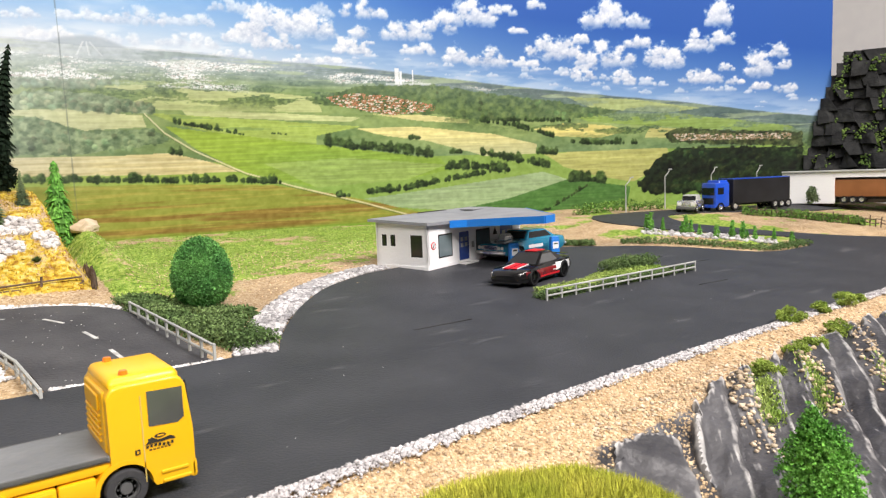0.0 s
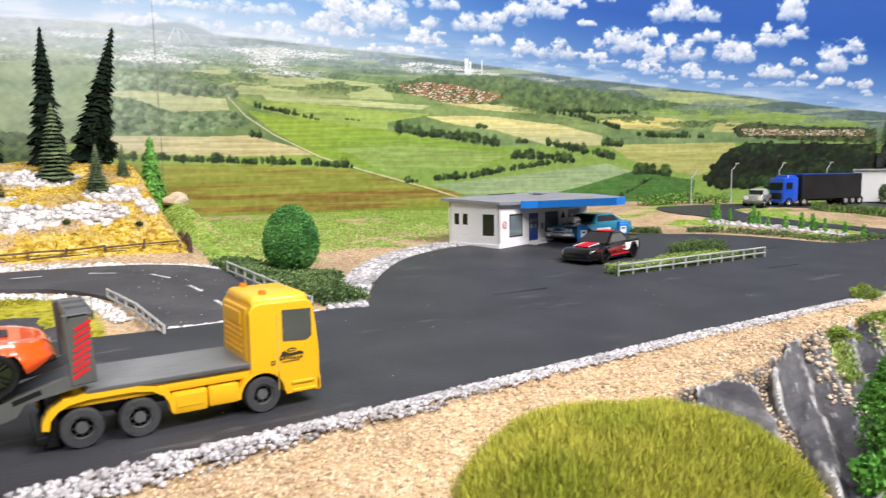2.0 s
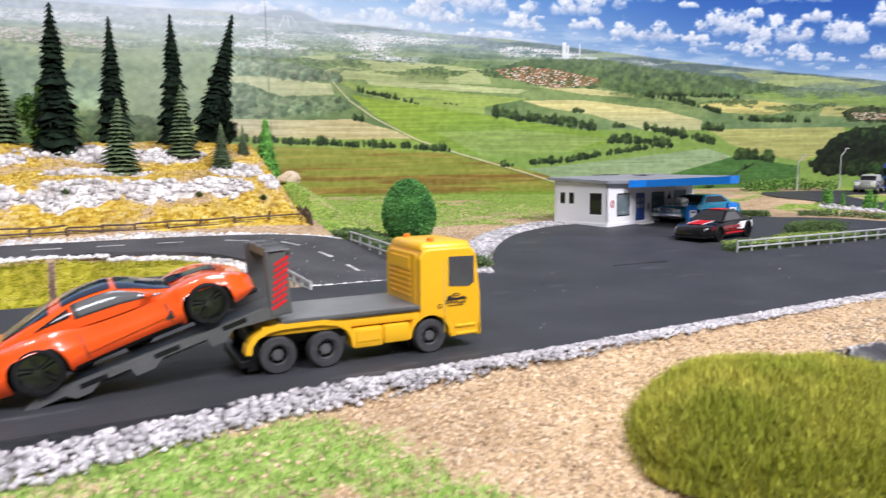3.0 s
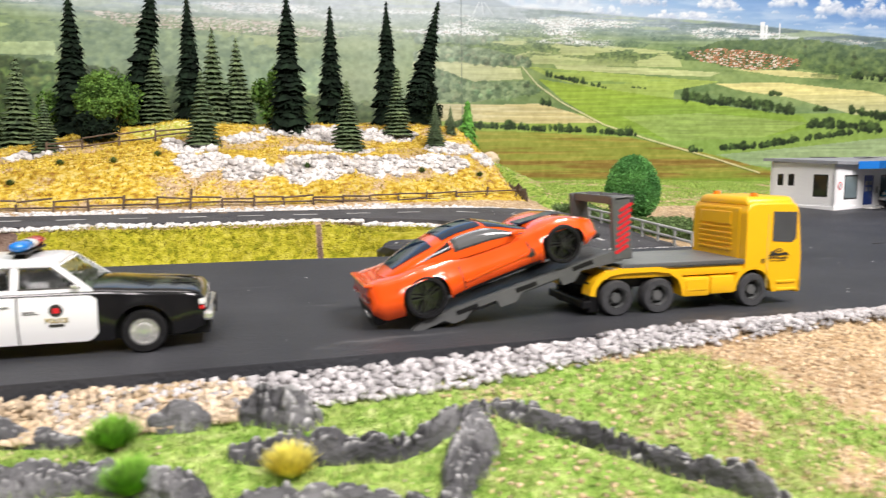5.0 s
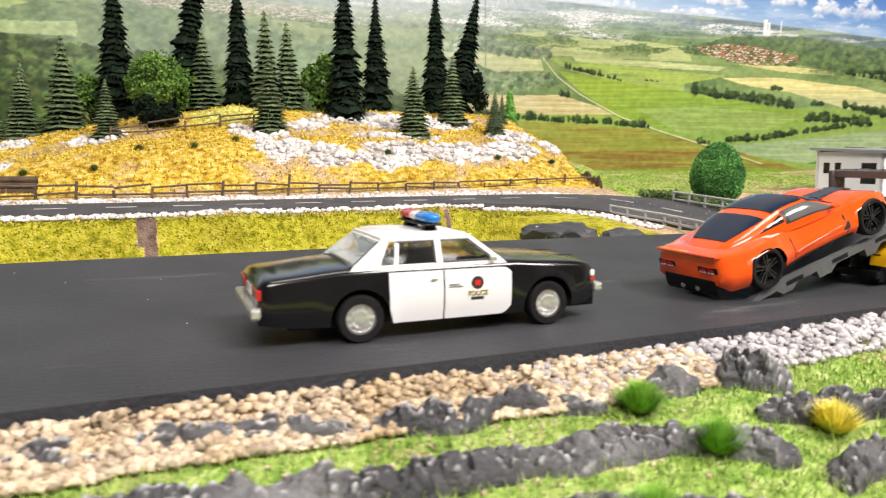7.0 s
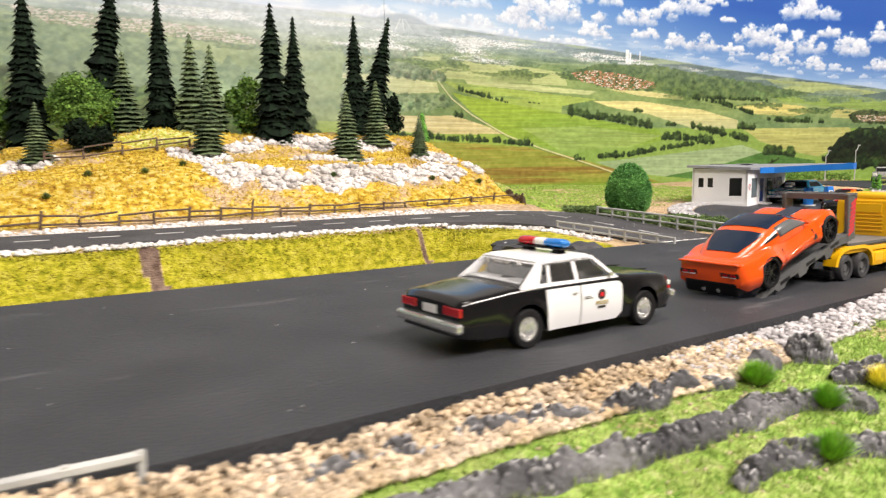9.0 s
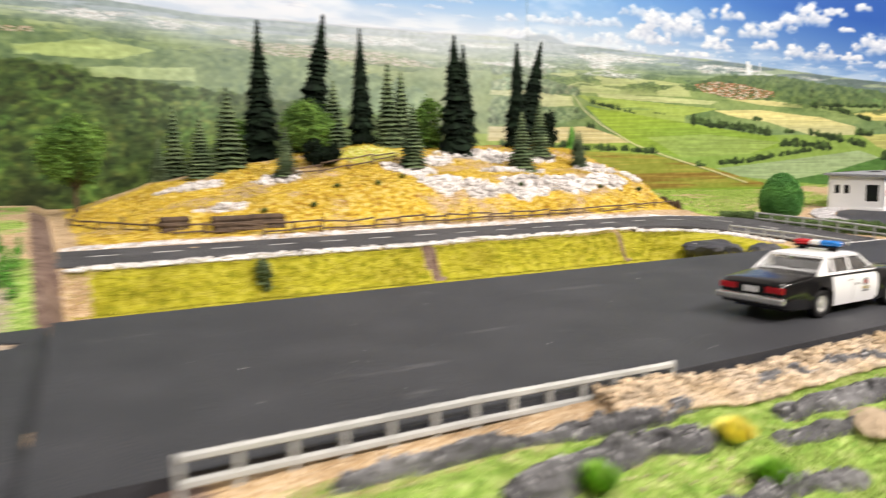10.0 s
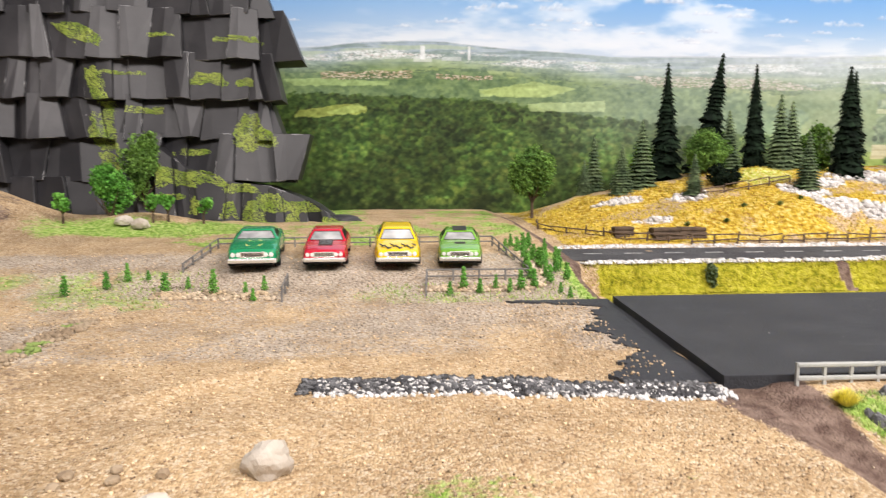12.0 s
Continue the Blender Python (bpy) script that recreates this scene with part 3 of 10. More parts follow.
        lit = np.clip(0.12 + 0.45 * lit + 0.55 * np.clip(rise, 0, 1) + 1.1 * (curl[I, J] - 0.5) + 0.7 * (small[I, J] - 0.5), 0, 1)[..., None]
        tone = np.array([164, 180, 210.0]) * (1 - lit) + np.array([247, 249, 252.0]) * lit
        img[I, J] = img[I, J] * (1 - m) + tone * m

    # land: blue grey distance, then green
    g = nz(s, z * 3, 0.25, 21, 5)
    far = np.array([150, 168, 186.0]) * (1 - right) + np.array([92, 110, 112.0]) * right + (g[..., None] - 0.5) * np.array([60, 52, 40.0])
    mid = np.array([140, 162, 104.0]) + (g[..., None] - 0.5) * np.array([90, 76, 50.0])
    k = step(0.7, 3.6, d)[..., None]
    base = far * (1 - k) + mid * k
    cover = np.clip(0.5 - h / 0.16, 0, 1)[..., None]
    img[:] = img * (1 - cover) + base * cover
    band = nz(s * 0.16, z * 2.2, 1.1, 23, 4)
    put(land * step(0.52, 0.66, band) * step(5.0, 1.0, d) * 0.6, (178, 196, 150))
    put(land * step(0.47, 0.36, band) * step(5.0, 0.8, d) * 0.55, (92, 116, 104))
    wig = (nz(s, z, 0.7, 41, 3) - 0.5) * 0.3
    put((land & (z < 10.2) & (s > 128)) * 1.0, (166, 190, 92))
    drill = nz(s * 0.22, z * 4.5, 1.3, 51, 4)
    for col, poly in FIELDS + FIELDS_MIDDLE + FIELDS_EAST:
        m = inside(s + wig, z + wig * 0.3, poly) & land
        shade = 0.97 + (drill - 0.5)[..., None] * 0.30
        img[m] = (np.array(col, float) * shade)[m]
    stripe = inside(s, z, [(157, 15.4), (170, 14.4), (178, 13.6), (166, 13.3), (158, 14.6)]) & (nz(s * 0.05, z * 2.2, 1.5, 52, 2) > 0.56)
    put(stripe * 0.45, (120, 150, 96))
    img *= 1 - 0.07 * (step(104, 116, s) * step(172, 156, s) * (h < 0.2))[..., None]
    low_east = (step(160, 174, s) * step(13.5, 10, z))[..., None]
    img *= 1 - low_east * np.array([0.13, 0.09, 0.02])
    # stubble rows and the reddish fallow field with its dry streaks
    stub = inside(s + wig, z, FIELDS[4][1])
    put(stub * step(0.45, 0.6, nz(s * 0.08, z * 3.0, 1.6, 57, 3)) * 0.45, (238, 230, 190))
    fal = inside(s + wig, z, [(140, 8.3), (156, 8.0), (168, 7.4), (176, 5.9), (184, 3.8), (190, 2.3), (188, 1.0), (136, 1.0), (136, 8.2)])
    dry = nz(s * 0.07, z * 1.5, 1.2, 55, 5)
    put(fal * 1.0, (152, 158, 72))
    put(fal * step(0.40, 0.66, dry + 0.05 * (4.5 - z) * (z > 2.4)) * 0.7, (142, 104, 54))
    put(fal * step(0.52, 0.70, nz(s * 0.1, z * 2.6, 1.9, 58, 4)) * 0.45, (196, 178, 96))
    put(fal * step(3.0, 2.0, z + 0.6 * (dry - 0.5)) * 0.9, (130, 166, 62))
    ts, tz = [q[0] for q in TRACK], [q[1] for q in TRACK]
    put((np.abs(np.interp(s, ts, tz, left=99, right=99) - z) < 0.085) * 0.85, (230, 222, 184))
    put((np.abs(np.interp(s, ts, tz, left=99, right=99) - 0.17 - z) < 0.06) * 0.6, (96, 116, 66))
    # groves in the distance
    streak = nz(s * 0.40, z * 2.6, 0.48, 35, 5) + 0.14 * (fine - 0.5)
    f = step(0.8, 5.5, d)[..., None]
    tex = np.clip((nz(s, z * 1.5, 2.8, 33, 4) - 0.28) / 0.44, 0, 1)[..., None]
    dark = np.array([92, 114, 112.0]) * (1 - f) + np.array([48, 70, 40.0]) * f
    lite = np.array([136, 158, 146.0]) * (1 - f) + np.array([118, 142, 76.0]) * f
    m = (step(0.53, 0.56, streak) * step(0.5, 1.2, d) * step(6.5, 4.0, d) * land)[..., None] * (0.55 + 0.35 * f)
    img[:] = img * (1 - m) + (dark * (1 - tex) + lite * tex) * m

    def houses(wide, tall, seed):
        """Small upright boxes on a jittered grid: how bright, how rare, and whether inside one."""
        row = np.floor(z / tall + 0.35 * np.sin(s * 0.9 + seed))
        shift = vnoise(row * 7.3, row * 0 + seed, seed)
        col = np.floor(s / wide + shift * 5)
        keep = vnoise(col * 3.17 + 0.5, row * 5.31 + 0.5, seed + 1)
        tint = vnoise(col * 9.7 + 0.5, row * 2.9 + 0.5, seed + 2)
        fx, fz = s / wide + shift * 5 - col, z / tall + 0.35 * np.sin(s * 0.9 + seed) - row
        return keep, tint, (fx < 0.5 + 0.45 * tint) & (fz < 0.75)
    crowd = nz(s * 0.5, z * 3.0, 0.34, 85, 4)
    for (a0, a1, lo, hi, amount, seed) in ((50, 142, 0.7, 2.2, 0.75, 3), (130, 168, 0.9, 3.9, 0.95, 5), (156, 192, 0.5, 2.3, 0.85, 7), (190, 206, 0.4, 1.2, 0.6, 9)):
        zone = step(a0, a0 + 6, s) * step(a1, a1 - 6, s) * step(lo, lo + 0.35, d) * step(hi, hi - 0.5, d) * land
        thick = step(0.38, 0.60, crowd)
        put(zone * thick * 0.4, (172, 184, 190))
        for wide, tall, sd in ((0.34, 0.13, seed), (0.22, 0.10, seed + 20), (0.5, 0.11, seed + 40)):
            keep, tint, on = houses(wide, tall, sd)
            box_on = on & (keep > 0.86 - 0.46 * thick)
            put(zone * box_on * amount * (0.25 + 0.75 * thick), (246, 248, 250))
            put(zone * box_on * (tint > 0.74) * amount * thick, (190, 176, 172))
            put(zone * (on & (keep < 0.22)) * amount * 0.6 * thick, (104, 122, 116))
    for x0, x1, z0, z1 in ((183.4, 183.9, 19.0, 21.0), (184.0, 184.3, 19.0, 20.6), (185.6, 185.8, 19.0, 20.8), (182.2, 188.0, 18.9, 19.25),
                           (82.0, 82.5, 21.2, 22.9), (81.2, 83.4, 21.0, 21.6), (87.9, 88.2, 21.2, 22.9), (84.6, 87.0, 21.1, 21.6)):
        put(((s > x0) & (s < x1) & (z > z0) & (z < z1)) * (0.95 if z1 - z0 > 1 else 0.55), (240, 243, 246))
    # the hazy tip with its white scars
    heap = step(0.5, 0.0, h + ((s - 149.8) / 4.6) ** 2 * 1.5 - 0.75) * (h > -1.2) * (np.abs(s - 149.8) < 6)
    put(heap * 0.7, (150, 164, 176))
    for slope, at in ((-0.5, 149.4), (0.15, 149.7), (0.8, 150.0)):
        put((np.abs(s - at - slope * (22.6 - z)) < 0.09) * (z < 22.6) * (z > 21.2) * 0.6, (226, 232, 236))

    def wood(poly, n, top, low, r0, r1, amt=1.0, spread=0.75):
        """A wood painted crown by crown, far ones first."""
        xs, ys = [q[0] for q in poly], [q[1] for q in poly]
        pts = np.stack([rng.uniform(min(xs), max(xs), n), rng.uniform(min(ys), max(ys), n)], -1)
        pts = pts[inside(pts[:, 0], pts[:, 1], poly)]
        for cs, cz in sorted(pts.tolist(), key=lambda q: -q[1]):
            f = (cz - min(ys)) / (max(ys) - min(ys))
            r = r1 + (r0 - r1) * f
            v = rng.uniform(0.72, 1.1) * (0.5 + 0.95 * float(vnoise(np.array(cs * 0.16), np.array(cz * 0.42), 7)))
            w = rng.uniform(0.85, 1.15)
            blob(cs, cz, r * rng.uniform(0.7, 1.3), r * rng.uniform(spread, spread + 0.4), [top[0] * v * w, top[1] * v, top[2] * v], [c * v for c in low], 0.35, amt, 0.7)

    def grove(poly, top, low, amt=1.0, rag=0.6, scale=1.0):
        """A continuous wood with a ragged outline and small crowns."""
        r1, r2 = nz(s, z, 0.9, 36, 4) - 0.5, nz(s, z, 1.3, 37, 4) - 0.5
        m = inside(s + r1 * rag * 2, z + r2 * rag, poly) & land
        k = np.clip((nz(s, z * 1.35, 1.7 * scale, 38, 5) - 0.30) / 0.42, 0, 1) * (0.6 + 0.8 * nz(s, z, 0.5, 39, 2))
        k = np.clip(k, 0, 1)[..., None]
        img[m] = (img * (1 - amt) + (np.array(low, float) * (1 - k) + np.array(top, float) * k) * amt)[m]

    # the wide woods in the west, with clearings
    grove([(44, 20.0), (70, 19.2), (88, 20.2), (104, 18.0), (118, 18.6), (132, 15.4), (132, 12), (44, 12)], (136, 160, 112), (84, 110, 82), 0.75, 1.6)
    put((land & (z < 13.2)) * step(136, 120, s) * step(13.2, 10, z + 2.2 * (g - 0.5)), (60, 88, 46))
    west = [(44, 17.2), (58, 15.8), (66, 17.0), (80, 16.8), (92, 16.2), (104, 14.4), (112, 13.8), (124, 12.2), (138, 10.8), (141, 1), (44, 1)]
    grove(west, (112, 140, 66), (40, 64, 32), 1.0, 1.3)
    wood(west, 4600, (124, 150, 72), (38, 62, 30), 0.26, 0.85, 0.8)
    # single larger crowns stand out of the wood, then the whole is softened towards olive
    for k in range(420):
        cs, cz = rng.uniform(46, 138), 2 + 12 * rng.uniform(0, 1) ** 1.3
        if inside(np.array([cs]), np.array([cz]), west)[0]:
            r, v = 0.95 - 0.045 * cz, rng.uniform(0.55, 1.1)
            blob(cs, cz - 0.5 * r, 1.25 * r, 0.8 * r, (40, 58, 28), (26, 42, 20), 0.7, 0.6, 0.6)
            blob(cs, cz, r * rng.uniform(0.8, 1.2), r * rng.uniform(0.8, 1.1), (116 * v, 136 * v, 56 * v), (42, 62, 28), 0.6, 0.75, 0.6)
    soft = (inside(s + wig * 3, z + wig, west) * (0.14 + 0.24 * nz(s, z * 1.6, 0.3, 46, 3)))[..., None]
    img[:] = img * (1 - soft) + np.array([66, 84, 40.0]) * soft
    tone = nz(s, z * 1.2, 0.20, 44, 3)
    img *= (1 - step(142, 130, s) * step(17, 13, z) * (0.8 * (0.5 - tone) - 0.02))[..., None]
    for col, poly in FIELDS_WEST:
        m = inside(s + wig * 2, z + wig * 0.8 + (fine - 0.5) * 0.3, poly)
        img[m] = img[m] * 0.3 + 0.7 * np.array(col, float) * (0.86 + 0.28 * fine[m][:, None])
    for poly, top, low, amt in GROVES:
        grove(poly, top, low, amt)
        wood(poly, 130, top, low, 0.22, 0.42, 0.6)
    # villages with red roofs
    for poly, roof, amount in ((RED_VILLAGE, (196, 134, 104), 0.9), (EAST_VILLAGE, (196, 160, 134), 0.7),
                               ([(108, 19.6), (128, 19.4), (134, 18.0), (112, 18.2)], (206, 176, 162), 0.6), ([(70, 19.6), (81, 19.9), (81, 18.9), (70, 18.8)], (208, 178, 156), 0.6),
                               ([(84, 19.5), (91, 19.4), (91, 18.9), (84, 18.9)], (206, 168, 148), 0.6)):
        v = inside(s, z + wig, poly)
        put(v * 0.45, (86, 106, 62))
        for wide, tall, sd in ((0.40, 0.16, 61), (0.28, 0.14, 63)):
            keep, tint, on = houses(wide, tall, sd)
            put((v & on & (keep > 0.45)) * amount, roof)
            put((v & on & (keep > 0.45) & (tint > 0.62)) * amount, (238, 230, 220))
    put(inside(s + wig, z, DARK_WOOD) * 1.0, (30, 44, 26))
    wood(DARK_WOOD, 420, (64, 84, 44), (20, 32, 18), 0.4, 0.7)
    for line, half in HEDGES:
        pts = sorted(line)
        xs, ys = [q[0] for q in pts], [q[1] for q in pts]
        for k in range(int(5 + (xs[-1] - xs[0]) * 5.5)):
            cs = rng.uniform(xs[0], xs[-1])
            r = half * rng.uniform(0.35, 0.8)
            tall = r * rng.uniform(0.8, 1.5)
            v = rng.uniform(0.7, 1.2)
            blob(cs, float(np.interp(cs, xs, ys)) - half * 0.45 + tall * 0.7, r * 0.85, tall, (92 * v, 116 * v, 60 * v), (26, 44, 24), 0.4, 0.97, 0.8)
    # printed haze plus pale glare put into the left colours; paper seam and grain
    haze_glare = step(4.6, 0.1, d) * 0.30 * (1 - 0.7 * right[..., 0]) + step(160, 142, s) * step(128, 140, s) * step(5, 12, z) * 0.26 + step(90, 112, s) * step(150, 128, s) * step(5.0, 14, z) * 0.34
    put(np.clip(haze_glare, 0, 0.6) * land, (212, 222, 226))
    put(step(112, 132, s) * step(176, 150, s) * step(15, 21, z) * step(27, 22, z) * 0.28, (236, 240, 243))
    put((np.abs(s - 147.3 - 0.012 * (20 - z)) < 0.06) * 0.35, (90, 100, 100))
    img += ((fine - 0.5) * 34)[..., None] * land[..., None]
    c = np.clip(img, 0, 255) / 255
    return np.where(c <= 0.04045, c / 12.92, ((c + 0.055) / 1.055) ** 2.4)


def backdrop():
    line = smooth_line(BACK)
    cum = np.r_[0, np.cumsum(np.hypot(*np.diff(line, axis=0).T))]
    su = np.r_[np.arange(56, 134, 0.14), np.arange(134, cum[-1], 0.074)]
    sv = np.r_[np.arange(0.4, 26, 0.092), np.arange(26, 33, 0.18)]
    nu, nv = len(su), len(sv)
    px, py = np.interp(su, cum, line[:, 0]), np.interp(su, cum, line[:, 1])
    S, Z = np.meshgrid(su, sv, indexing="ij")
    verts = np.stack([np.repeat(px[:, None], nv, 1), np.repeat(py[:, None], nv, 1), Z], -1).reshape(-1, 3) * CM
    i = (np.arange(nu - 1)[:, None] * nv + np.arange(nv - 1)[None]).ravel()
    quads = np.stack([i, i + nv, i + nv + 1, i + 1], 1)
    me = bpy.data.meshes.new("backdrop")
    me.vertices.add(len(verts))
    me.vertices.foreach_set("co", verts.ravel())
    me.loops.add(quads.size)
    me.loops.foreach_set("vertex_index", quads.ravel())
    me.polygons.add(len(quads))
    me.polygons.foreach_set("loop_start", np.arange(0, quads.size, 4))
    me.polygons.foreach_set("loop_total", np.full(len(quads), 4))
    me.update()
    col = me.color_attributes.new("print", "FLOAT_COLOR", "POINT")
    rgba = np.ones((nu * nv, 4))
    rgba[:, :3] = paint_print(S, Z).reshape(-1, 3) ** 1.1 * 0.82
    col.data.foreach_set("color", rgba.ravel())
    m = bpy.data.materials.new("printed_landscape")
    m.use_nodes = True
    b = m.node_tree.nodes["Principled BSDF"]
    b.inputs["Roughness"].default_value = 0.55
    b.inputs["Specular IOR Level"].default_value = 0.25
    a = m.node_tree.nodes.new("ShaderNodeVertexColor")
    a.layer_name = "print"
    m.node_tree.links.new(a.outputs["Color"], b.inputs["Base Color"])
    me.materials.append(m)
    me.polygons.foreach_set("use_smooth", np.ones(len(quads), bool))
    return tagged(new("backdrop", me), "printed photo of fields, woods and cloudy sky on a curved sheet", "backdrop", kind="structure")


backdrop()


# ---- ground of the model ----
def wob(x, y, f, seed):
    return nz(x + 300, y + 300, f, seed, 4) - 0.5


def slope_east(x, y):
    a = 0.045 * np.maximum(0, y - 6)
    b = np.interp(y, [6, 14, 28, 40, 60], [0, 0.36, 2.0, 2.6, 2.8])
    k = np.clip((x - 70) / 8, 0, 1)
    return a * (1 - k) + b * k


def height(x, y):
    """Height of the model's ground, in centimetres."""
    west = np.interp(y, [-40, -12, -5, 0, 12, 15.5, 18.8, 21, 30, 42, 62], [-2.2, -0.9, -0.6, -0.45, -0.35, -0.05, 0.45, 1.15, 2.0, 2.7, 2.9])
    west = west + 4.0 * np.exp(-((x + 75.5) / 7.5) ** 2 - ((y - 40) / 6) ** 2) + 1.2 * np.exp(-((x + 60) / 5) ** 2 - ((y - 41) / 4) ** 2)
    flat = np.interp(y, [13.4, 14, 21.6, 22.4, 23, 30, 31, 62], [-1.15, -1.15, -1.0, 0.9, 1.1, 1.35, 1.5, 2.4])
    rise = np.interp(y, [30.8, 32, 36, 41, 46, 52, 57, 61], [0, 0.6, 3.1, 4.1, 5.8, 6.0, 3.0, 0])
    wide = np.interp(x, [-25, -22, -16, -9, -4, 2], [0, 0.12, 0.46, 0.68, 0.88, 1.0]) * (1 - step(26.6, 28.4, x + wob(x, y, 0.3, 2)))
    mid = flat + rise * (wide + 0.10 * wob(x, y, 0.35, 5) * wide)
    # the road off the hill comes down to the junction
    down = np.interp(y, [10, 12.5, 16, 24, 30], [-0.08, -0.06, 0.15, 0.9, 1.3])
    gap = 20.5 - 0.85 * (y - 13.5)
    j = step(-0.6, 0.6, x - gap) * (1 - step(29.5, 31, y))
    mid = mid * (1 - j) + down * j
    east = slope_east(x, y) - 0.12
    slope_green = np.interp(y, [24, 30, 33, 38, 46, 58], [0, 0.3, 1.4, 3.4, 5.0, 4.0]) * step(34.0, 28.2, x)
    east = east + slope_green
    ke = step(27.5, 31.5, x)
    kw = step(-23.8, -25.2, x + 0.0 * y)
    z = mid * (1 - ke) + east * ke
    dune = 0.55 * wob(x, y, 0.20, 61) + 0.28 * np.abs(wob(x, y, 0.55, 62)) + 0.16 * wob(x, y, 1.7, 63)
    dune = dune + 0.30 * np.exp(-((y - 3.0 + 0.72 * (-41.3 - x)) / 0.7) ** 2) * step(-40.5, -42, x) * step(-50, -47, x)
    west = west + 0.14 * step(-36, -30, x) * step(-1.5, 0.5, y) * step(16, 13, y)
    west = west + dune * step(-26.5, -29.5, x) * (0.45 + 0.55 * step(6, -2, y)) * step(16, 12, y)
    z = z * (1 - kw) + west * kw
    front = np.interp(y, [-40, -14, -7, -4, -1.8], [-5.5, -2.6, -1.5, -0.8, -0.55])
    front = front + step(30, 36, x) * step(-3.5, -6, y) * 0.5 * wob(x, y, 0.22, 9) * 2
    front = front + 0.40 * step(9, 18, x) * step(-7, -2.2, y)
    front = front + 0.22 * step(14, 20, x) * step(-2.6, -1.5, y)
    front = front + 0.34 * step(-8.5, -11.5, x) * step(-6, -2.6, y)
    kf = step(-0.2, -1.4, y) * step(-25.6, -23.5, x)
    z = z * (1 - kf) + front * kf
    kerb = np.interp(x, [12, 25, 40, 60, 80, 120], [-1.6, -1.2, -0.5, -0.2, -0.5, -0.9]) + 0.3
    under = step(kerb - 0.4, kerb, y) * step(13.4, 12.6, y) * step(-25.4, -24.6, x)
    z = z * (1 - under) + np.minimum(z, -1.15) * under
    rough = 0.10 * wob(x, y, 0.9, 4) + 0.22 * wob(x, y, 0.25, 6)
    rough = rough * (1 + 1.2 * wide * step(31, 34, y))
    return z + rough


WHITE = [(3.5, 40.0, 2.6, 2.4), (4.6, 36.4, 2.6, 1.7), (8.2, 35.2, 2.2, 1.8), (12.5, 35.2, 3.2, 1.9), (17.5, 35.4, 3.6, 1.5), (22.5, 35.6, 2.6, 1.4), (12.5, 44.2, 4.2, 1.7),
         (19.0, 43.2, 4.2, 1.6), (24.5, 39.5, 2.6, 2.6), (8.0, 42.6, 2.2, 1.2), (-8.0, 42.0, 2.3, 1.5), (-14.0, 43.6, 2.6, 1.2), (-13.0, 35.6, 2.2, 0.5), (14.0, 39.2, 3.6, 0.9), (26.2, 36.4, 1.4, 1.6)]


def white_rock(x, y):
    """Share of white broken rock on the hill."""
    v = 0 * x - 2.0
    for cx, cy, rx, ry in WHITE:
        v = np.maximum(v, 1 - np.hypot((x - cx) / rx, (y - cy) / ry))
    return step(-0.04, 0.16, v + 1.0 * wob(x, y, 0.45, 25) + 0.9 * wob(x, y, 1.1, 26) - 0.10)


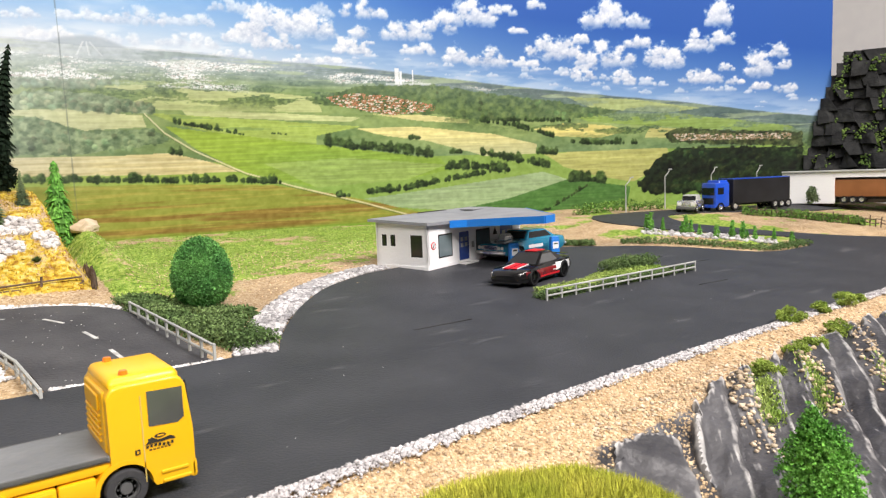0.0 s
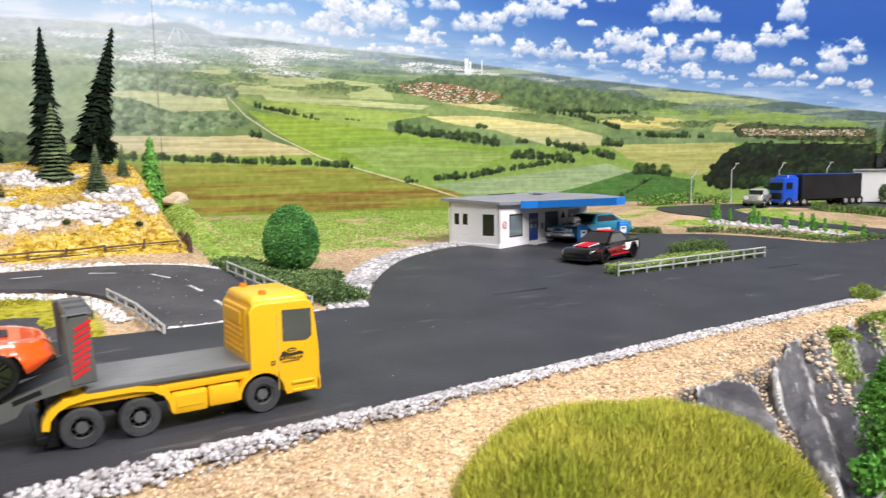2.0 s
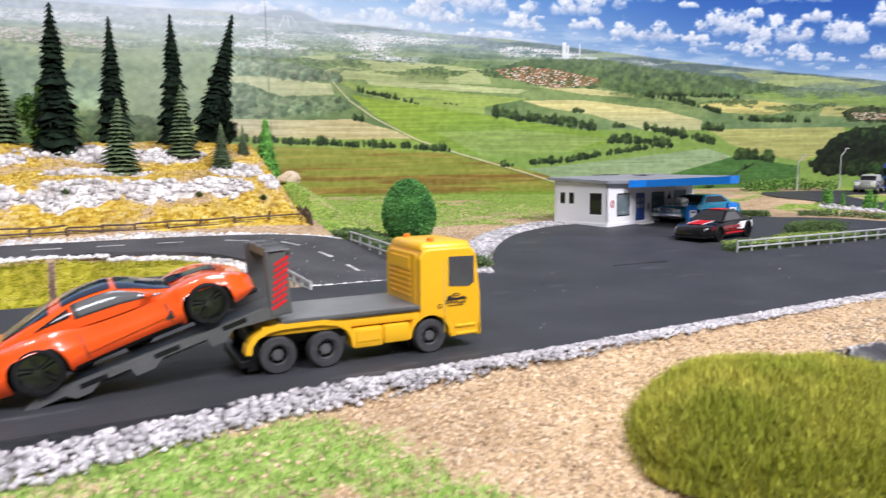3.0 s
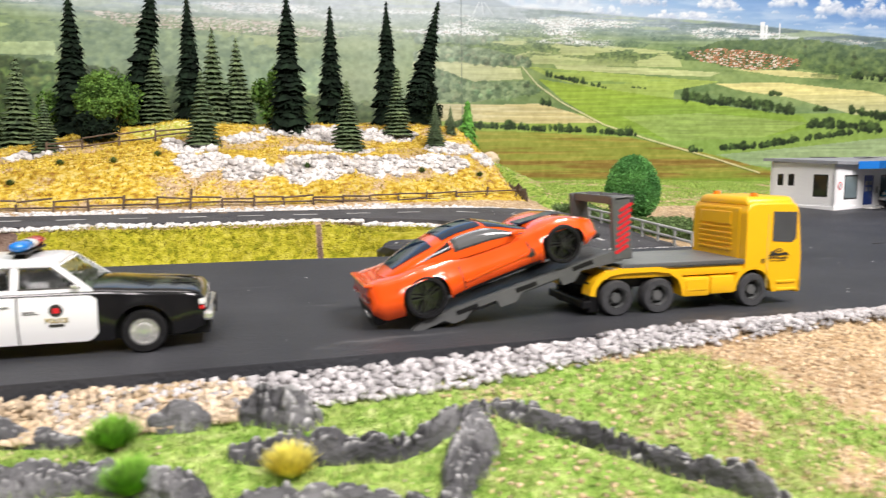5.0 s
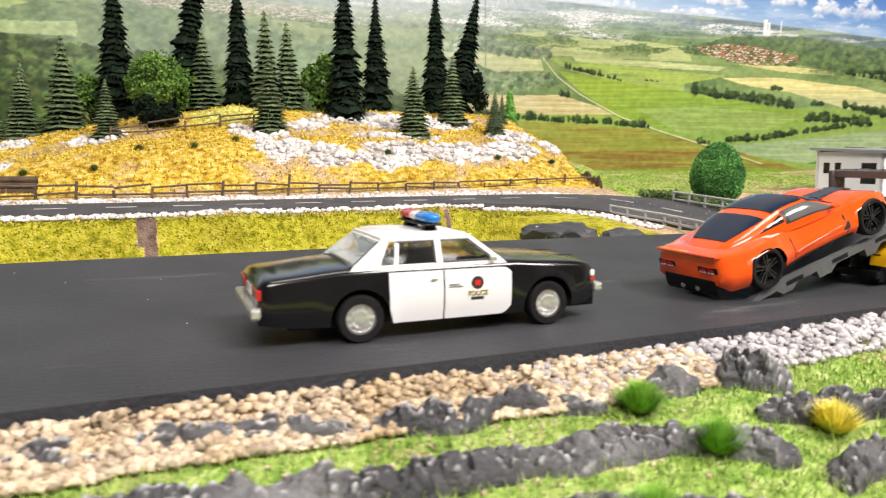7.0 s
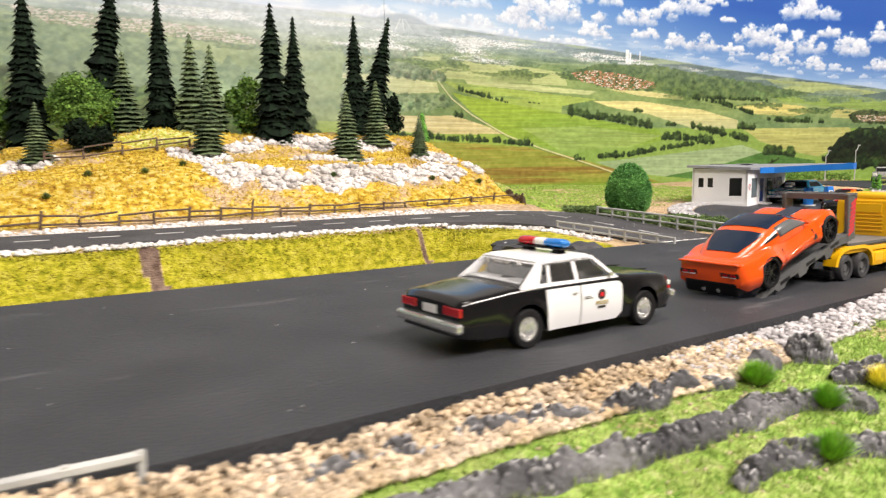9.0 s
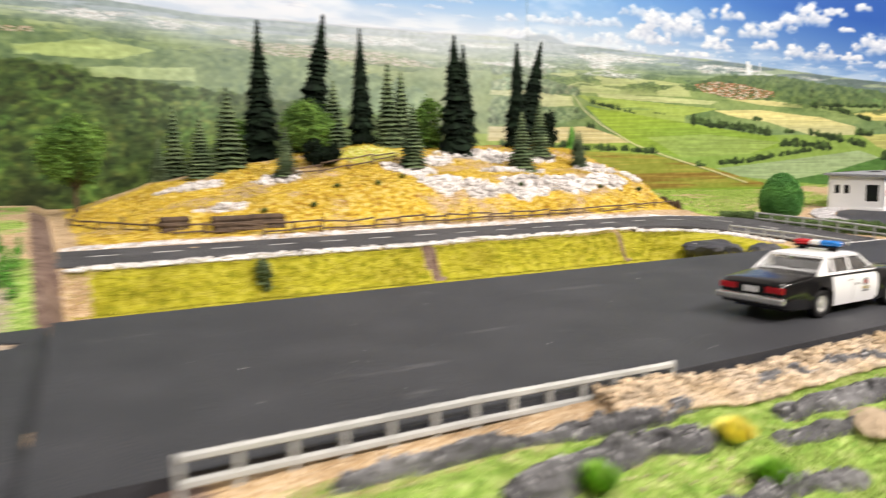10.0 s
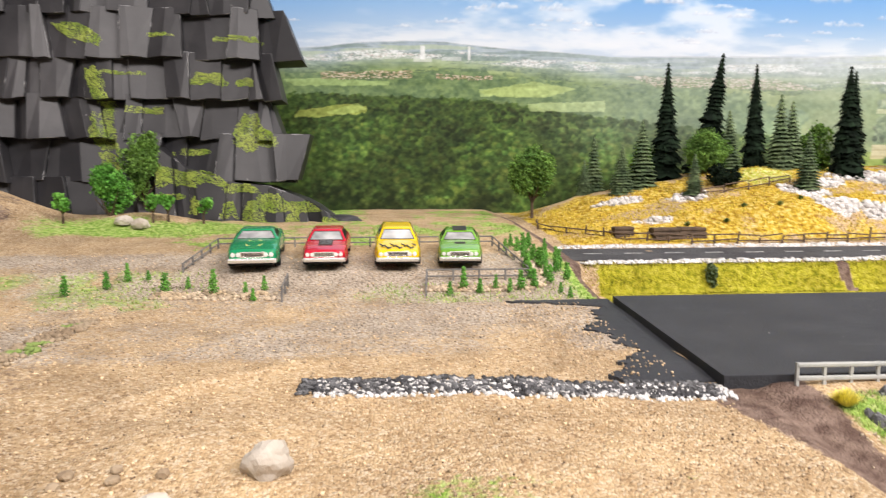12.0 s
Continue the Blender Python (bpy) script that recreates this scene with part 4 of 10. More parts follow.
def zones(x, y):
    """Shares of grass, straw, rock; bank, bright green, dark earth."""
    n1, n2, n3 = wob(x, y, 0.16, 21), wob(x, y, 0.5, 22), wob(x, y, 1.4, 23)
    n = n1 * 1.2 + n2 * 0.8 + n3 * 0.5
    on_mid = step(-23.5, -22.5, x) * step(28.6, 27.8, x)
    straw = on_mid * step(30.9, 31.4, y) * np.clip(1.2 - step(0.02, 0.16, wob(x, y, 0.22, 24)) * step(34, 36, y) * 0.75, 0, 1)
    bank = on_mid * step(13.0, 13.6, y) * step(22.9, 22.4, y) * step(21, 19, x)
    east_far = step(28.6, 30, x) * step(28, 33, y + 9 * n) * step(75, 68, x)
    east_far = np.maximum(east_far, step(28.2, 28.8, x) * step(40, 33, x) * step(24, 27, y))
    east_far = np.maximum(east_far, step(70, 76, x) * step(-0.05, 0.22, n) * step(13, 17, y) * 0.9)
    green = np.clip(east_far + 0.0, 0, 1) * np.clip(0.9 + 1.6 * n, 0.15, 1)
    lot_green = step(-25, -26, x) * step(14.2, 14.8, y) * step(-44.5, -36, x) * step(19.2, 18.2, y)
    lot_green = np.maximum(lot_green, step(-29.5, -28.8, x) * step(-25, -25.6, x) * step(14, 15, y) * step(27, 24, y))
    lot_green = np.maximum(lot_green, step(-49, -52, x) * step(13, 15, y) * step(22, 19, y) * step(-0.3, 0.0, n + 0.1))
    lot_green = np.maximum(lot_green, 0.62 * np.exp(-((x + 36.5) / 2.6) ** 2 - ((y + 9.2) / 1.6) ** 2))
    far_w = step(-25, -26, x) * step(29, 31, y + 6 * n) * step(-58, -54, x)
    front = step(-24.5, -22.6, x + y * 0.25) * step(-2.3, -3.1, y + 1.1 * n)
    tan_fr = np.clip(step(15, 20, x + 5 * n + 0.8 * (y + 3)) + step(-8, -11, x + 4 * n) * step(-4.2, -3.2, y) * 0.5, 0, 1)
    fgreen = front * np.clip(1.0 + 1.4 * n, 0, 1) * (1 - tan_fr * (1 - 0.3 * step(-6.5, -9, y)))
    bright = np.clip(np.maximum(np.maximum(fgreen, lot_green * np.clip(0.75 + 1.2 * n, 0, 1)), far_w * np.clip(0.5 + 1.6 * n, 0, 0.9)), 0, 1)
    rock = front * step(32, 36, x) * step(-3.6, -4.6, y + 0.6 * n) * np.clip(0.9 + 1.3 * n, 0, 1)
    earth = step(-22.2, -23.0, x - y * 0.0) * step(-28.0, -26.6, x + 0.25 * y) * step(-1.0, -1.8, y) * step(-20, -12, y)
    earth = np.maximum(earth, step(-24.0, -24.4, x) * step(-25.6, -25.1, x) * step(14, 15, y) * step(50, 48, y))
    brown = step(-48, -53, x) * step(12, 5, y) * 0.4
    hump = np.exp(-((x + 74) / 9) ** 2 - ((y - 37) / 6) ** 2)
    brown = np.maximum(brown, np.clip(0.9 * hump + 0.9 * n - 0.35, 0, 0.6) * step(-60, -63, x))
    bright = np.maximum(bright, np.clip(1.3 * np.exp(-((x + 60) / 8) ** 2 - ((y - 36.5) / 3.2) ** 2) + 0.8 * n - 0.1, 0, 1))
    bright = np.maximum(bright, step(-47.5, -51, x) * step(13.5, 15.5, y) * step(23, 20, y) * np.clip(0.75 + 1.2 * n, 0, 1))
    scar = on_mid * step(21.2, 21.5, y) * step(23.3, 23.0, y) * (np.exp(-((x + 4.2 + 0.25 * (y - 22) + 0.3 * n3) / 0.42) ** 2) > 0.4)
    scar = np.maximum(scar, on_mid * step(21.2, 21.5, y) * step(22.8, 22.5, y) * (np.abs(x - 11.3 + 0.5 * n3) < 0.22))
    white = on_mid * white_rock(x, y)
    straw = straw * (1 - 0.9 * scar) * np.clip(0.80 + 1.7 * wob(x, y, 0.38, 29), 0.2, 1)
    bank = bank * (1 - scar)
    top = on_mid * np.exp(-((x - 2.0) / 3.2) ** 2 - ((y - 45.5) / 2.6) ** 2) * 1.3
    grey = step(-25, -27, x) * step(1.5, 5, y) * step(30, 24, y) * (0.62 + 0.9 * n1)
    return (np.stack([green, straw, rock], -1), np.stack([bank, bright, np.clip(earth + brown + scar, 0, 1)], -1),
            np.stack([np.clip(white, 0, 1), np.clip(top, 0, 1), np.clip(grey, 0, 1)], -1))


def ground_material():
    m = bpy.data.materials.new("model_ground")
    m.use_nodes = True
    nt = m.node_tree
    bsdf = nt.nodes["Principled BSDF"]
    bsdf.inputs["Roughness"].default_value = 0.92
    bsdf.inputs["Specular IOR Level"].default_value = 0.2
    geo = nt.nodes.new("ShaderNodeNewGeometry")

    def noise_ramp(scale, cols, lo=0.34, hi=0.66, detail=6):
        n = nt.nodes.new("ShaderNodeTexNoise")
        n.inputs["Scale"].default_value, n.inputs["Detail"].default_value = scale, detail
        nt.links.new(geo.outputs["Position"], n.inputs["Vector"])
        r = nt.nodes.new("ShaderNodeValToRGB")
        e = r.color_ramp.elements
        e[0].position, e[1].position = lo, hi
        e[0].color, e[1].color = rgb(*cols[0]), rgb(*cols[-1])
        for k in range(1, len(cols) - 1):
            e.new(lo + (hi - lo) * k / (len(cols) - 1)).color = rgb(*cols[k])
        nt.links.new(n.outputs["Fac"], r.inputs["Fac"])
        return r.outputs["Color"], n.outputs["Fac"]

    def mix(a, b, fac):
        k = nt.nodes.new("ShaderNodeMix")
        k.data_type = "RGBA"
        nt.links.new(a, k.inputs["A"])
        nt.links.new(b, k.inputs["B"])
        nt.links.new(fac, k.inputs["Factor"])
        return k.outputs["Result"]

    fine = noise_ramp(420, [(0, 0, 0), (1, 1, 1)], 0.3, 0.7, 3)[1]

    def sharpen(ch):
        """Breaks a mask up with fine noise so that its edge is grainy."""
        add = nt.nodes.new("ShaderNodeMath")
        add.operation = "MULTIPLY_ADD"
        nt.links.new(fine, add.inputs[0])
        add.inputs[1].default_value = 0.9
        nt.links.new(ch, add.inputs[2])
        mr = nt.nodes.new("ShaderNodeMapRange")
        mr.inputs["From Min"].default_value, mr.inputs["From Max"].default_value = 0.82, 1.08
        nt.links.new(add.outputs[0], mr.inputs["Value"])
        return mr.outputs["Result"]

    cells = nt.nodes.new("ShaderNodeTexVoronoi")
    cells.inputs["Scale"].default_value, cells.inputs["Randomness"].default_value = 980, 1.0
    nt.links.new(geo.outputs["Position"], cells.inputs["Vector"])
    one = nt.nodes.new("ShaderNodeSeparateColor")
    nt.links.new(cells.outputs["Color"], one.inputs["Color"])
    grains = nt.nodes.new("ShaderNodeValToRGB")
    e = grains.color_ramp.elements
    e[0].position, e[1].position = 0.0, 1.0
    e[0].color, e[1].color = rgb(0.20, 0.13, 0.075), rgb(0.80, 0.69, 0.52)
    for at, c in ((0.10, (0.36, 0.25, 0.14)), (0.30, (0.47, 0.34, 0.19)), (0.62, (0.58, 0.44, 0.27)), (0.86, (0.70, 0.57, 0.40))):
        e.new(at).color = rgb(*c)
    nt.links.new(one.outputs["Red"], grains.inputs["Fac"])
    sand_a = grains.outputs["Color"]
    sand_b = noise_ramp(11, [(0.20, 0.13, 0.08), (0.46, 0.31, 0.17), (0.60, 0.42, 0.23)], 0.30, 0.70, 8)[0]
    half = nt.nodes.new("ShaderNodeValue")
    half.outputs[0].default_value = 0.38
    out = mix(sand_a, sand_b, half.outputs[0])
    chans = []
    for name in ("zone_a", "zone_b", "zone_c"):
        v = nt.nodes.new("ShaderNodeVertexColor")
        v.layer_name = name
        sep = nt.nodes.new("ShaderNodeSeparateColor")
        nt.links.new(v.outputs["Color"], sep.inputs["Color"])
        chans += [sep.outputs[k] for k in ("Red", "Green", "Blue")]
    tones = [(300, [(0.10, 0.20, 0.02), (0.27, 0.40, 0.06), (0.42, 0.50, 0.12)]),
             (220, [(0.30, 0.15, 0.02), (0.60, 0.42, 0.04), (0.76, 0.62, 0.22)]),
             (60, [(0.05, 0.05, 0.055), (0.10, 0.10, 0.108), (0.17, 0.17, 0.175)]),
             (260, [(0.20, 0.21, 0.01), (0.40, 0.37, 0.025), (0.48, 0.44, 0.06)]),
             (280, [(0.13, 0.25, 0.035), (0.30, 0.46, 0.09), (0.50, 0.58, 0.22)]),
             (160, [(0.11, 0.07, 0.056), (0.25, 0.18, 0.145)]),
             (150, [(0.42, 0.38, 0.33), (0.72, 0.69, 0.66), (0.84, 0.83, 0.82)]),
             (240, [(0.36, 0.40, 0.04), (0.60, 0.62, 0.12), (0.80, 0.78, 0.42)]),
             (640, [(0.14, 0.11, 0.085), (0.40, 0.33, 0.26), (0.48, 0.41, 0.33), (0.62, 0.55, 0.46)])]
    for ch, (sc, cols) in zip(chans, tones):
        out = mix(out, noise_ramp(sc, cols)[0], sharpen(ch))
    mott, _ = noise_ramp(38, [(0.74, 0.71, 0.67), (1.0, 1.0, 1.0), (1.12, 1.12, 1.1)], 0.30, 0.72, 8)
    mul = nt.nodes.new("ShaderNodeMix")
    mul.data_type, mul.blend_type = "RGBA", "MULTIPLY"
    mul.inputs["Factor"].default_value = 0.85
    nt.links.new(out, mul.inputs["A"])
    nt.links.new(mott, mul.inputs["B"])
    out = mul.outputs["Result"]
    nt.links.new(out, bsdf.inputs["Base Color"])
    b = nt.nodes.new("ShaderNodeBump")
    b.inputs["Strength"].default_value, b.inputs["Distance"].default_value = 0.9, 0.0015
    n3 = nt.nodes.new("ShaderNodeTexNoise")
    n3.inputs["Scale"].default_value, n3.inputs["Detail"].default_value = 330, 6
    nt.links.new(geo.outputs["Position"], n3.inputs["Vector"])
    rise = nt.nodes.new("ShaderNodeMath")
    rise.operation = "MULTIPLY_ADD"
    nt.links.new(cells.outputs["Distance"], rise.inputs[0])
    rise.inputs[1].default_value = -0.55
    nt.links.new(n3.outputs["Fac"], rise.inputs[2])
    nt.links.new(rise.outputs[0], b.inputs["Height"])
    nt.links.new(b.outputs["Normal"], bsdf.inputs["Normal"])
    return m


def ground():
    xs = np.r_[np.arange(-112, -58, 0.8), np.arange(-58, 70, 0.30), np.arange(70, 130, 0.5)]
    ys = np.r_[np.arange(-40, -12, 0.8), np.arange(-12, 34, 0.27), np.arange(34, 64, 0.6)]
    X, Y = np.meshgrid(xs, ys, indexing="ij")
    Z = height(X, Y)
    nu, nv = X.shape
    verts = np.stack([X, Y, Z], -1).reshape(-1, 3) * CM
    i = (np.arange(nu - 1)[:, None] * nv + np.arange(nv - 1)[None]).ravel()
    quads = np.stack([i, i + nv, i + nv + 1, i + 1], 1)
    me = bpy.data.meshes.new("ground")
    me.vertices.add(len(verts))
    me.vertices.foreach_set("co", verts.ravel())
    me.loops.add(quads.size)
    me.loops.foreach_set("vertex_index", quads.ravel())
    me.polygons.add(len(quads))
    me.polygons.foreach_set("loop_start", np.arange(0, quads.size, 4))
    me.polygons.foreach_set("loop_total", np.full(len(quads), 4))
    me.update()
    for name, data in zip(("zone_a", "zone_b", "zone_c"), zones(X, Y)):
        col = me.color_attributes.new(name, "FLOAT_COLOR", "POINT")
        rgba = np.ones((nu * nv, 4))
        rgba[:, :3] = data.reshape(-1, 3)
        col.data.foreach_set("color", rgba.ravel())
    me.materials.append(ground_material())
    me.polygons.foreach_set("use_smooth", np.ones(len(quads), bool))
    tagged(new("ground", me), "sandy model ground with moss, straw grass and earth", "ground", kind="structure")
    tagged(part("table_base", box(9, 12, -36, 240, 102, 60), M["table_side"]), "wooden table base under the model", "table", kind="structure")


ground()


# ---- tarmac ----
def inset_outline(pts, n=6):
    return [tuple(p) for p in smooth_line(pts, n)]


def tarmac(name, outline, zf, thick, mat, label):
    """A slab over an outline, its top following a height."""
    xs, ys = [p[0] for p in outline], [p[1] for p in outline]
    n = len(outline)
    gx, gy = np.meshgrid(np.arange(min(xs) + 0.4, max(xs), 1.7), np.arange(min(ys) + 0.4, max(ys), 1.7))
    ok = inside(gx, gy, outline)
    pts = [Vector(p) for p in outline] + [Vector((float(a), float(b))) for a, b in zip(gx[ok], gy[ok])]
    vs, _, faces, _, _, _ = delaunay_2d_cdt(pts, [(k, (k + 1) % n) for k in range(n)], [], 1, 1e-4)
    bm = bmesh.new()
    bv = [bm.verts.new((v.x, v.y, 0)) for v in vs]
    for f in faces:
        bm.faces.new([bv[k] for k in f])
    for v in [v for v in bm.verts if not v.link_faces]:
        bm.verts.remove(v)
    r = bmesh.ops.extrude_face_region(bm, geom=bm.faces[:])
    top = {v for v in r["geom"] if isinstance(v, bmesh.types.BMVert)}
    for v in bm.verts:
        z = float(zf(v.co.x, v.co.y))
        v.co.z = z if v in top else z - thick
    ob = part(name, bm, mat)
    return tagged(ob, label, "road", kind="structure")


near_edge = inset_outline([(-25.7, -1.75), (-12, -1.9), (0, -1.9), (12, -1.7), (25, -1.3), (40, -0.6), (60, -0.3), (80, -0.6), (126, -1.0)], 5)
bay = inset_outline([(31.8, 12.1), (32.8, 14.1), (34.9, 17.4), (37.5, 20.8), (40.8, 24.1), (45.1, 26.6), (48.6, 27.5)], 5)
lot_far = inset_outline([(66.5, 27.1), (69.1, 25.3), (71, 23.2), (73.6, 19.3), (76, 15.3), (78.7, 12.9), (84.5, 12.6)], 4)
branch_w = inset_outline([(88.2, 16.4), (85.5, 19), (82.6, 21.6), (80.5, 24), (79.2, 26.5), (78.3, 30.1), (79.9, 34.6), (82.7, 37)], 4)
branch_n = inset_outline([(88.8, 36.6), (94.7, 35.6), (102.4, 33.4), (110, 31.5), (116, 29.5)], 3)
inner = inset_outline([(117, 24), (110, 25), (102.8, 27.8), (96, 30.7), (91.8, 32.0), (88.6, 30.9), (85.6, 26.8), (87.5, 22), (90.5, 17.6), (93.4, 14.4), (96, 10.6)], 4)
outline = near_edge + [(126, 8)] + inner[::-1] + branch_n[::-1] + branch_w[::-1] + lot_far[::-1] + [(55, 27.5)] + bay[::-1] + [(30, 12.4), (22, 12.6), (10, 13.3), (-10, 13.5), (-24.8, 13.6)]
tarmac("road", outline, lambda x, y: max(0.0, float(slope_east(x, y))), 1.0, M["asphalt"], "dark grey smooth tarmac road and forecourt")

hill_in = inset_outline([(-24.4, 23.6), (-10, 23.7), (5, 24.0), (14, 24.2), (18.5, 23.0), (21, 20), (22, 16.5), (22.3, 12.0)], 5)
hill_out = inset_outline([(29.6, 12.0), (28.9, 17), (28.3, 22), (26.8, 26.2), (23.5, 28.6), (17, 29.4), (5, 29.3), (-10, 29.3), (-24.4, 29.4)], 5)


def hill_road_z(x, y):
    return float(np.interp(y, [11.8, 13, 16, 24, 30], [0.02, 0.06, 0.30, 1.16, 1.42])) if x > 14 else 1.20 + 0.035 * (y - 23.6)


tarmac("hill_road", hill_in + hill_out, hill_road_z, 0.5, M["asphalt_old"], "narrow weathered grey tarmac lane with worn centre dashes")
sanded = smooth_line([(-25.3, -1.0), (-29.2, -0.6), (-28.6, 0.9), (-28.0, 2.1), (-27.3, 3.6), (-27.9, 5.4), (-27.3, 6.6), (-28.4, 7.6), (-27.2, 8.8), (-26.7, 11.0), (-26.5, 12.6), (-28.6, 13.4), (-30.9, 14.2), (-24.9, 14.4)], 30)
fray = (nz(sanded[:, 0], sanded[:, 1], 1.1, 15, 6) + 0.6 * nz(sanded[:, 0], sanded[:, 1], 5.0, 17, 4) - 0.8) * step(-25.6, -26.4, sanded[:, 0])
sanded[:, 0] -= 1.5 * fray
sanded[:, 1] += 0.5 * (nz(sanded[:, 0], sanded[:, 1], 2.6, 16, 3) - 0.5) * step(-25.6, -26.4, sanded[:, 0])
tarmac("old_tarmac", [tuple(q) for q in sanded], lambda x, y: float(height(np.array([-27.0]), np.array([y]))[0]) + 0.07, 0.3, M["asphalt"], "worn dark tarmac patch sanded over at its edge")


def dash(x, y, rz, length, wide, z, slope=0.0):
    fall = -math.degrees(math.atan(slope * math.sin(radians(rz))))
    return tagged(part("lane_dash", box(x, y, z, length, wide, 0.03, 0.0, rz, ry=fall), M["road_paint"]), "worn white road dash", "road marking", "lane dashes", "structure")


for k in range(13):
    dash(-22 + 3.3 * k, 26.7, 0, 1.5, 0.14, hill_road_z(0, 26.7) + 0.012)
for x, y, rz in ((21.5, 26.3, -22), (24.2, 23.8, -60), (25.3, 20.3, -78), (25.7, 16.8, -84)):
    dash(x, y, rz, 1.5, 0.2, hill_road_z(x, y) + 0.008, 0.1075)


# ---- toy vehicles ----
def lathe(profile, n=28, cap=True):
    """Turns a profile of (radius, along) about the y axis."""
    bm = bmesh.new()
    rings = []
    for r, a in profile:
        ring = []
        for k in range(n):
            t = 2 * math.pi * k / n
            ring.append(bm.verts.new((r * math.cos(t), a, r * math.sin(t))))
        rings.append(ring)
    for p, q in zip(rings, rings[1:]):
        for k in range(n):
            bm.faces.new((p[k], p[(k + 1) % n], q[(k + 1) % n], q[k]))
    if cap:
        bm.faces.new(rings[0])
        bm.faces.new(rings[-1])
    return bm


def wheel(parent, x, y, r, wide, side, rim_mat, tyre_mat, style="disc", rim_share=0.66, grooves=False):
    """A tyre with a rim as its sub-part; side is -1 or 1."""
    hub = rim_share * r
    w = wide / 2
    tyre = part("wheel", lathe([(hub, -w), (r * 0.93, -w), (r, -w * 0.7), (r, w * 0.7), (r * 0.93, w), (hub, w), (hub * 0.98, w * 0.4), (hub * 0.98, -w * 0.4), (hub, -w)], 28, False), tyre_mat, parent, smooth=True)
    tyre.matrix_basis = pose(x * CM, y * CM, r * CM)
    bm = bmesh.new()
    o = side * (w * 0.75)

    def add(prof, n=24):
        b2 = lathe(prof, n)
        me = bpy.data.meshes.new("t")
        b2.to_mesh(me)
        b2.free()
        bm.from_mesh(me)
        bpy.data.meshes.remove(me)
    if style == "disc":
        add([(hub * 1.0, o - side * 0.12), (hub * 1.0, o), (hub * 0.86, o + side * 0.015), (hub * 0.78, o - side * 0.04), (hub * 0.62, o - side * 0.03), (hub * 0.5, o + side * 0.04), (hub * 0.2, o + side * 0.05), (0.01, o + side * 0.05)])
        for k in range(10):
            t = 2 * math.pi * k / 10
            add_box(bm, hub * 0.72 * math.cos(t), o - side * 0.02, hub * 0.72 * math.sin(t), hub * 0.12, 0.06, hub * 0.12, ry=-math.degrees(t))
    elif style == "truck":
        add([(hub * 1.0, o - side * 0.1), (hub * 1.0, o), (hub * 0.86, o + side * 0.02), (hub * 0.80, o - side * 0.10), (hub * 0.5, o - side * 0.10), (hub * 0.45, o - side * 0.02), (hub * 0.25, o - side * 0.02), (0.01, o - side * 0.02)])
        for k in range(8):
            t = 2 * math.pi * k / 8
            add_box(bm, hub * 0.64 * math.cos(t), o - side * 0.08, hub * 0.64 * math.sin(t), hub * 0.1, 0.05, hub * 0.1, ry=-math.degrees(t))
    else:
        add([(hub * 1.02, o - side * 0.14), (hub * 1.02, o), (hub * 0.9, o + side * 0.01), (hub * 0.88, o - side * 0.16), (hub * 0.86, o - side * 0.18), (hub * 0.80, o - side * 0.18)])
        # black disc behind the spokes: the dark of the gaps put into its colour
        disc = part("brake_disc", lathe([(hub * 0.86, o - side * 0.2), (hub * 0.86, o - side * 0.17), (0.01, o - side * 0.17)], 16), M["tyre"], tyre)
        for k in range(5):
            t = 2 * math.pi * k / 5 + 0.3
            for d in (-0.24, 0.24):
                add_box(bm, hub * 0.54 * math.cos(t + d * 0.8), o - side * 0.04, hub * 0.54 * math.sin(t + d * 0.8), hub * 0.82, 0.07, hub * 0.075, 0.0, ry=-math.degrees(t + d * 0.45))
        add([(hub * 0.2, o - side * 0.1), (hub * 0.2, o + side * 0.02), (0.01, o + side * 0.02)], 10)
    part("rim", bm, rim_mat, tyre, "chrome wheel rim" if rim_mat == M["chrome"] else "dark wheel rim", smooth=False)
    return tyre


def bend(x, pts):
    """Smooth interpolation in a list of (x, value) without overshoot."""
    xs, ys = [p[0] for p in pts], [p[1] for p in pts]
    if x <= xs[0]:
        return ys[0]
    if x >= xs[-1]:
        return ys[-1]
    i = max(k for k in range(len(xs) - 1) if xs[k] <= x)
    d = [(ys[k + 1] - ys[k]) / (xs[k + 1] - xs[k]) for k in range(len(xs) - 1)]

    def m(k):
        if k == 0:
            return d[0]
        if k == len(xs) - 1:
            return d[-1]
        return 0.0 if d[k - 1] * d[k] <= 0 else 2 * d[k - 1] * d[k] / (d[k - 1] + d[k])
    h = xs[i + 1] - xs[i]
    t = (x - xs[i]) / h
    return ys[i] * (1 + 2 * t) * (1 - t) ** 2 + m(i) * h * t * (1 - t) ** 2 + ys[i + 1] * t * t * (3 - 2 * t) + m(i + 1) * h * t * t * (t - 1)


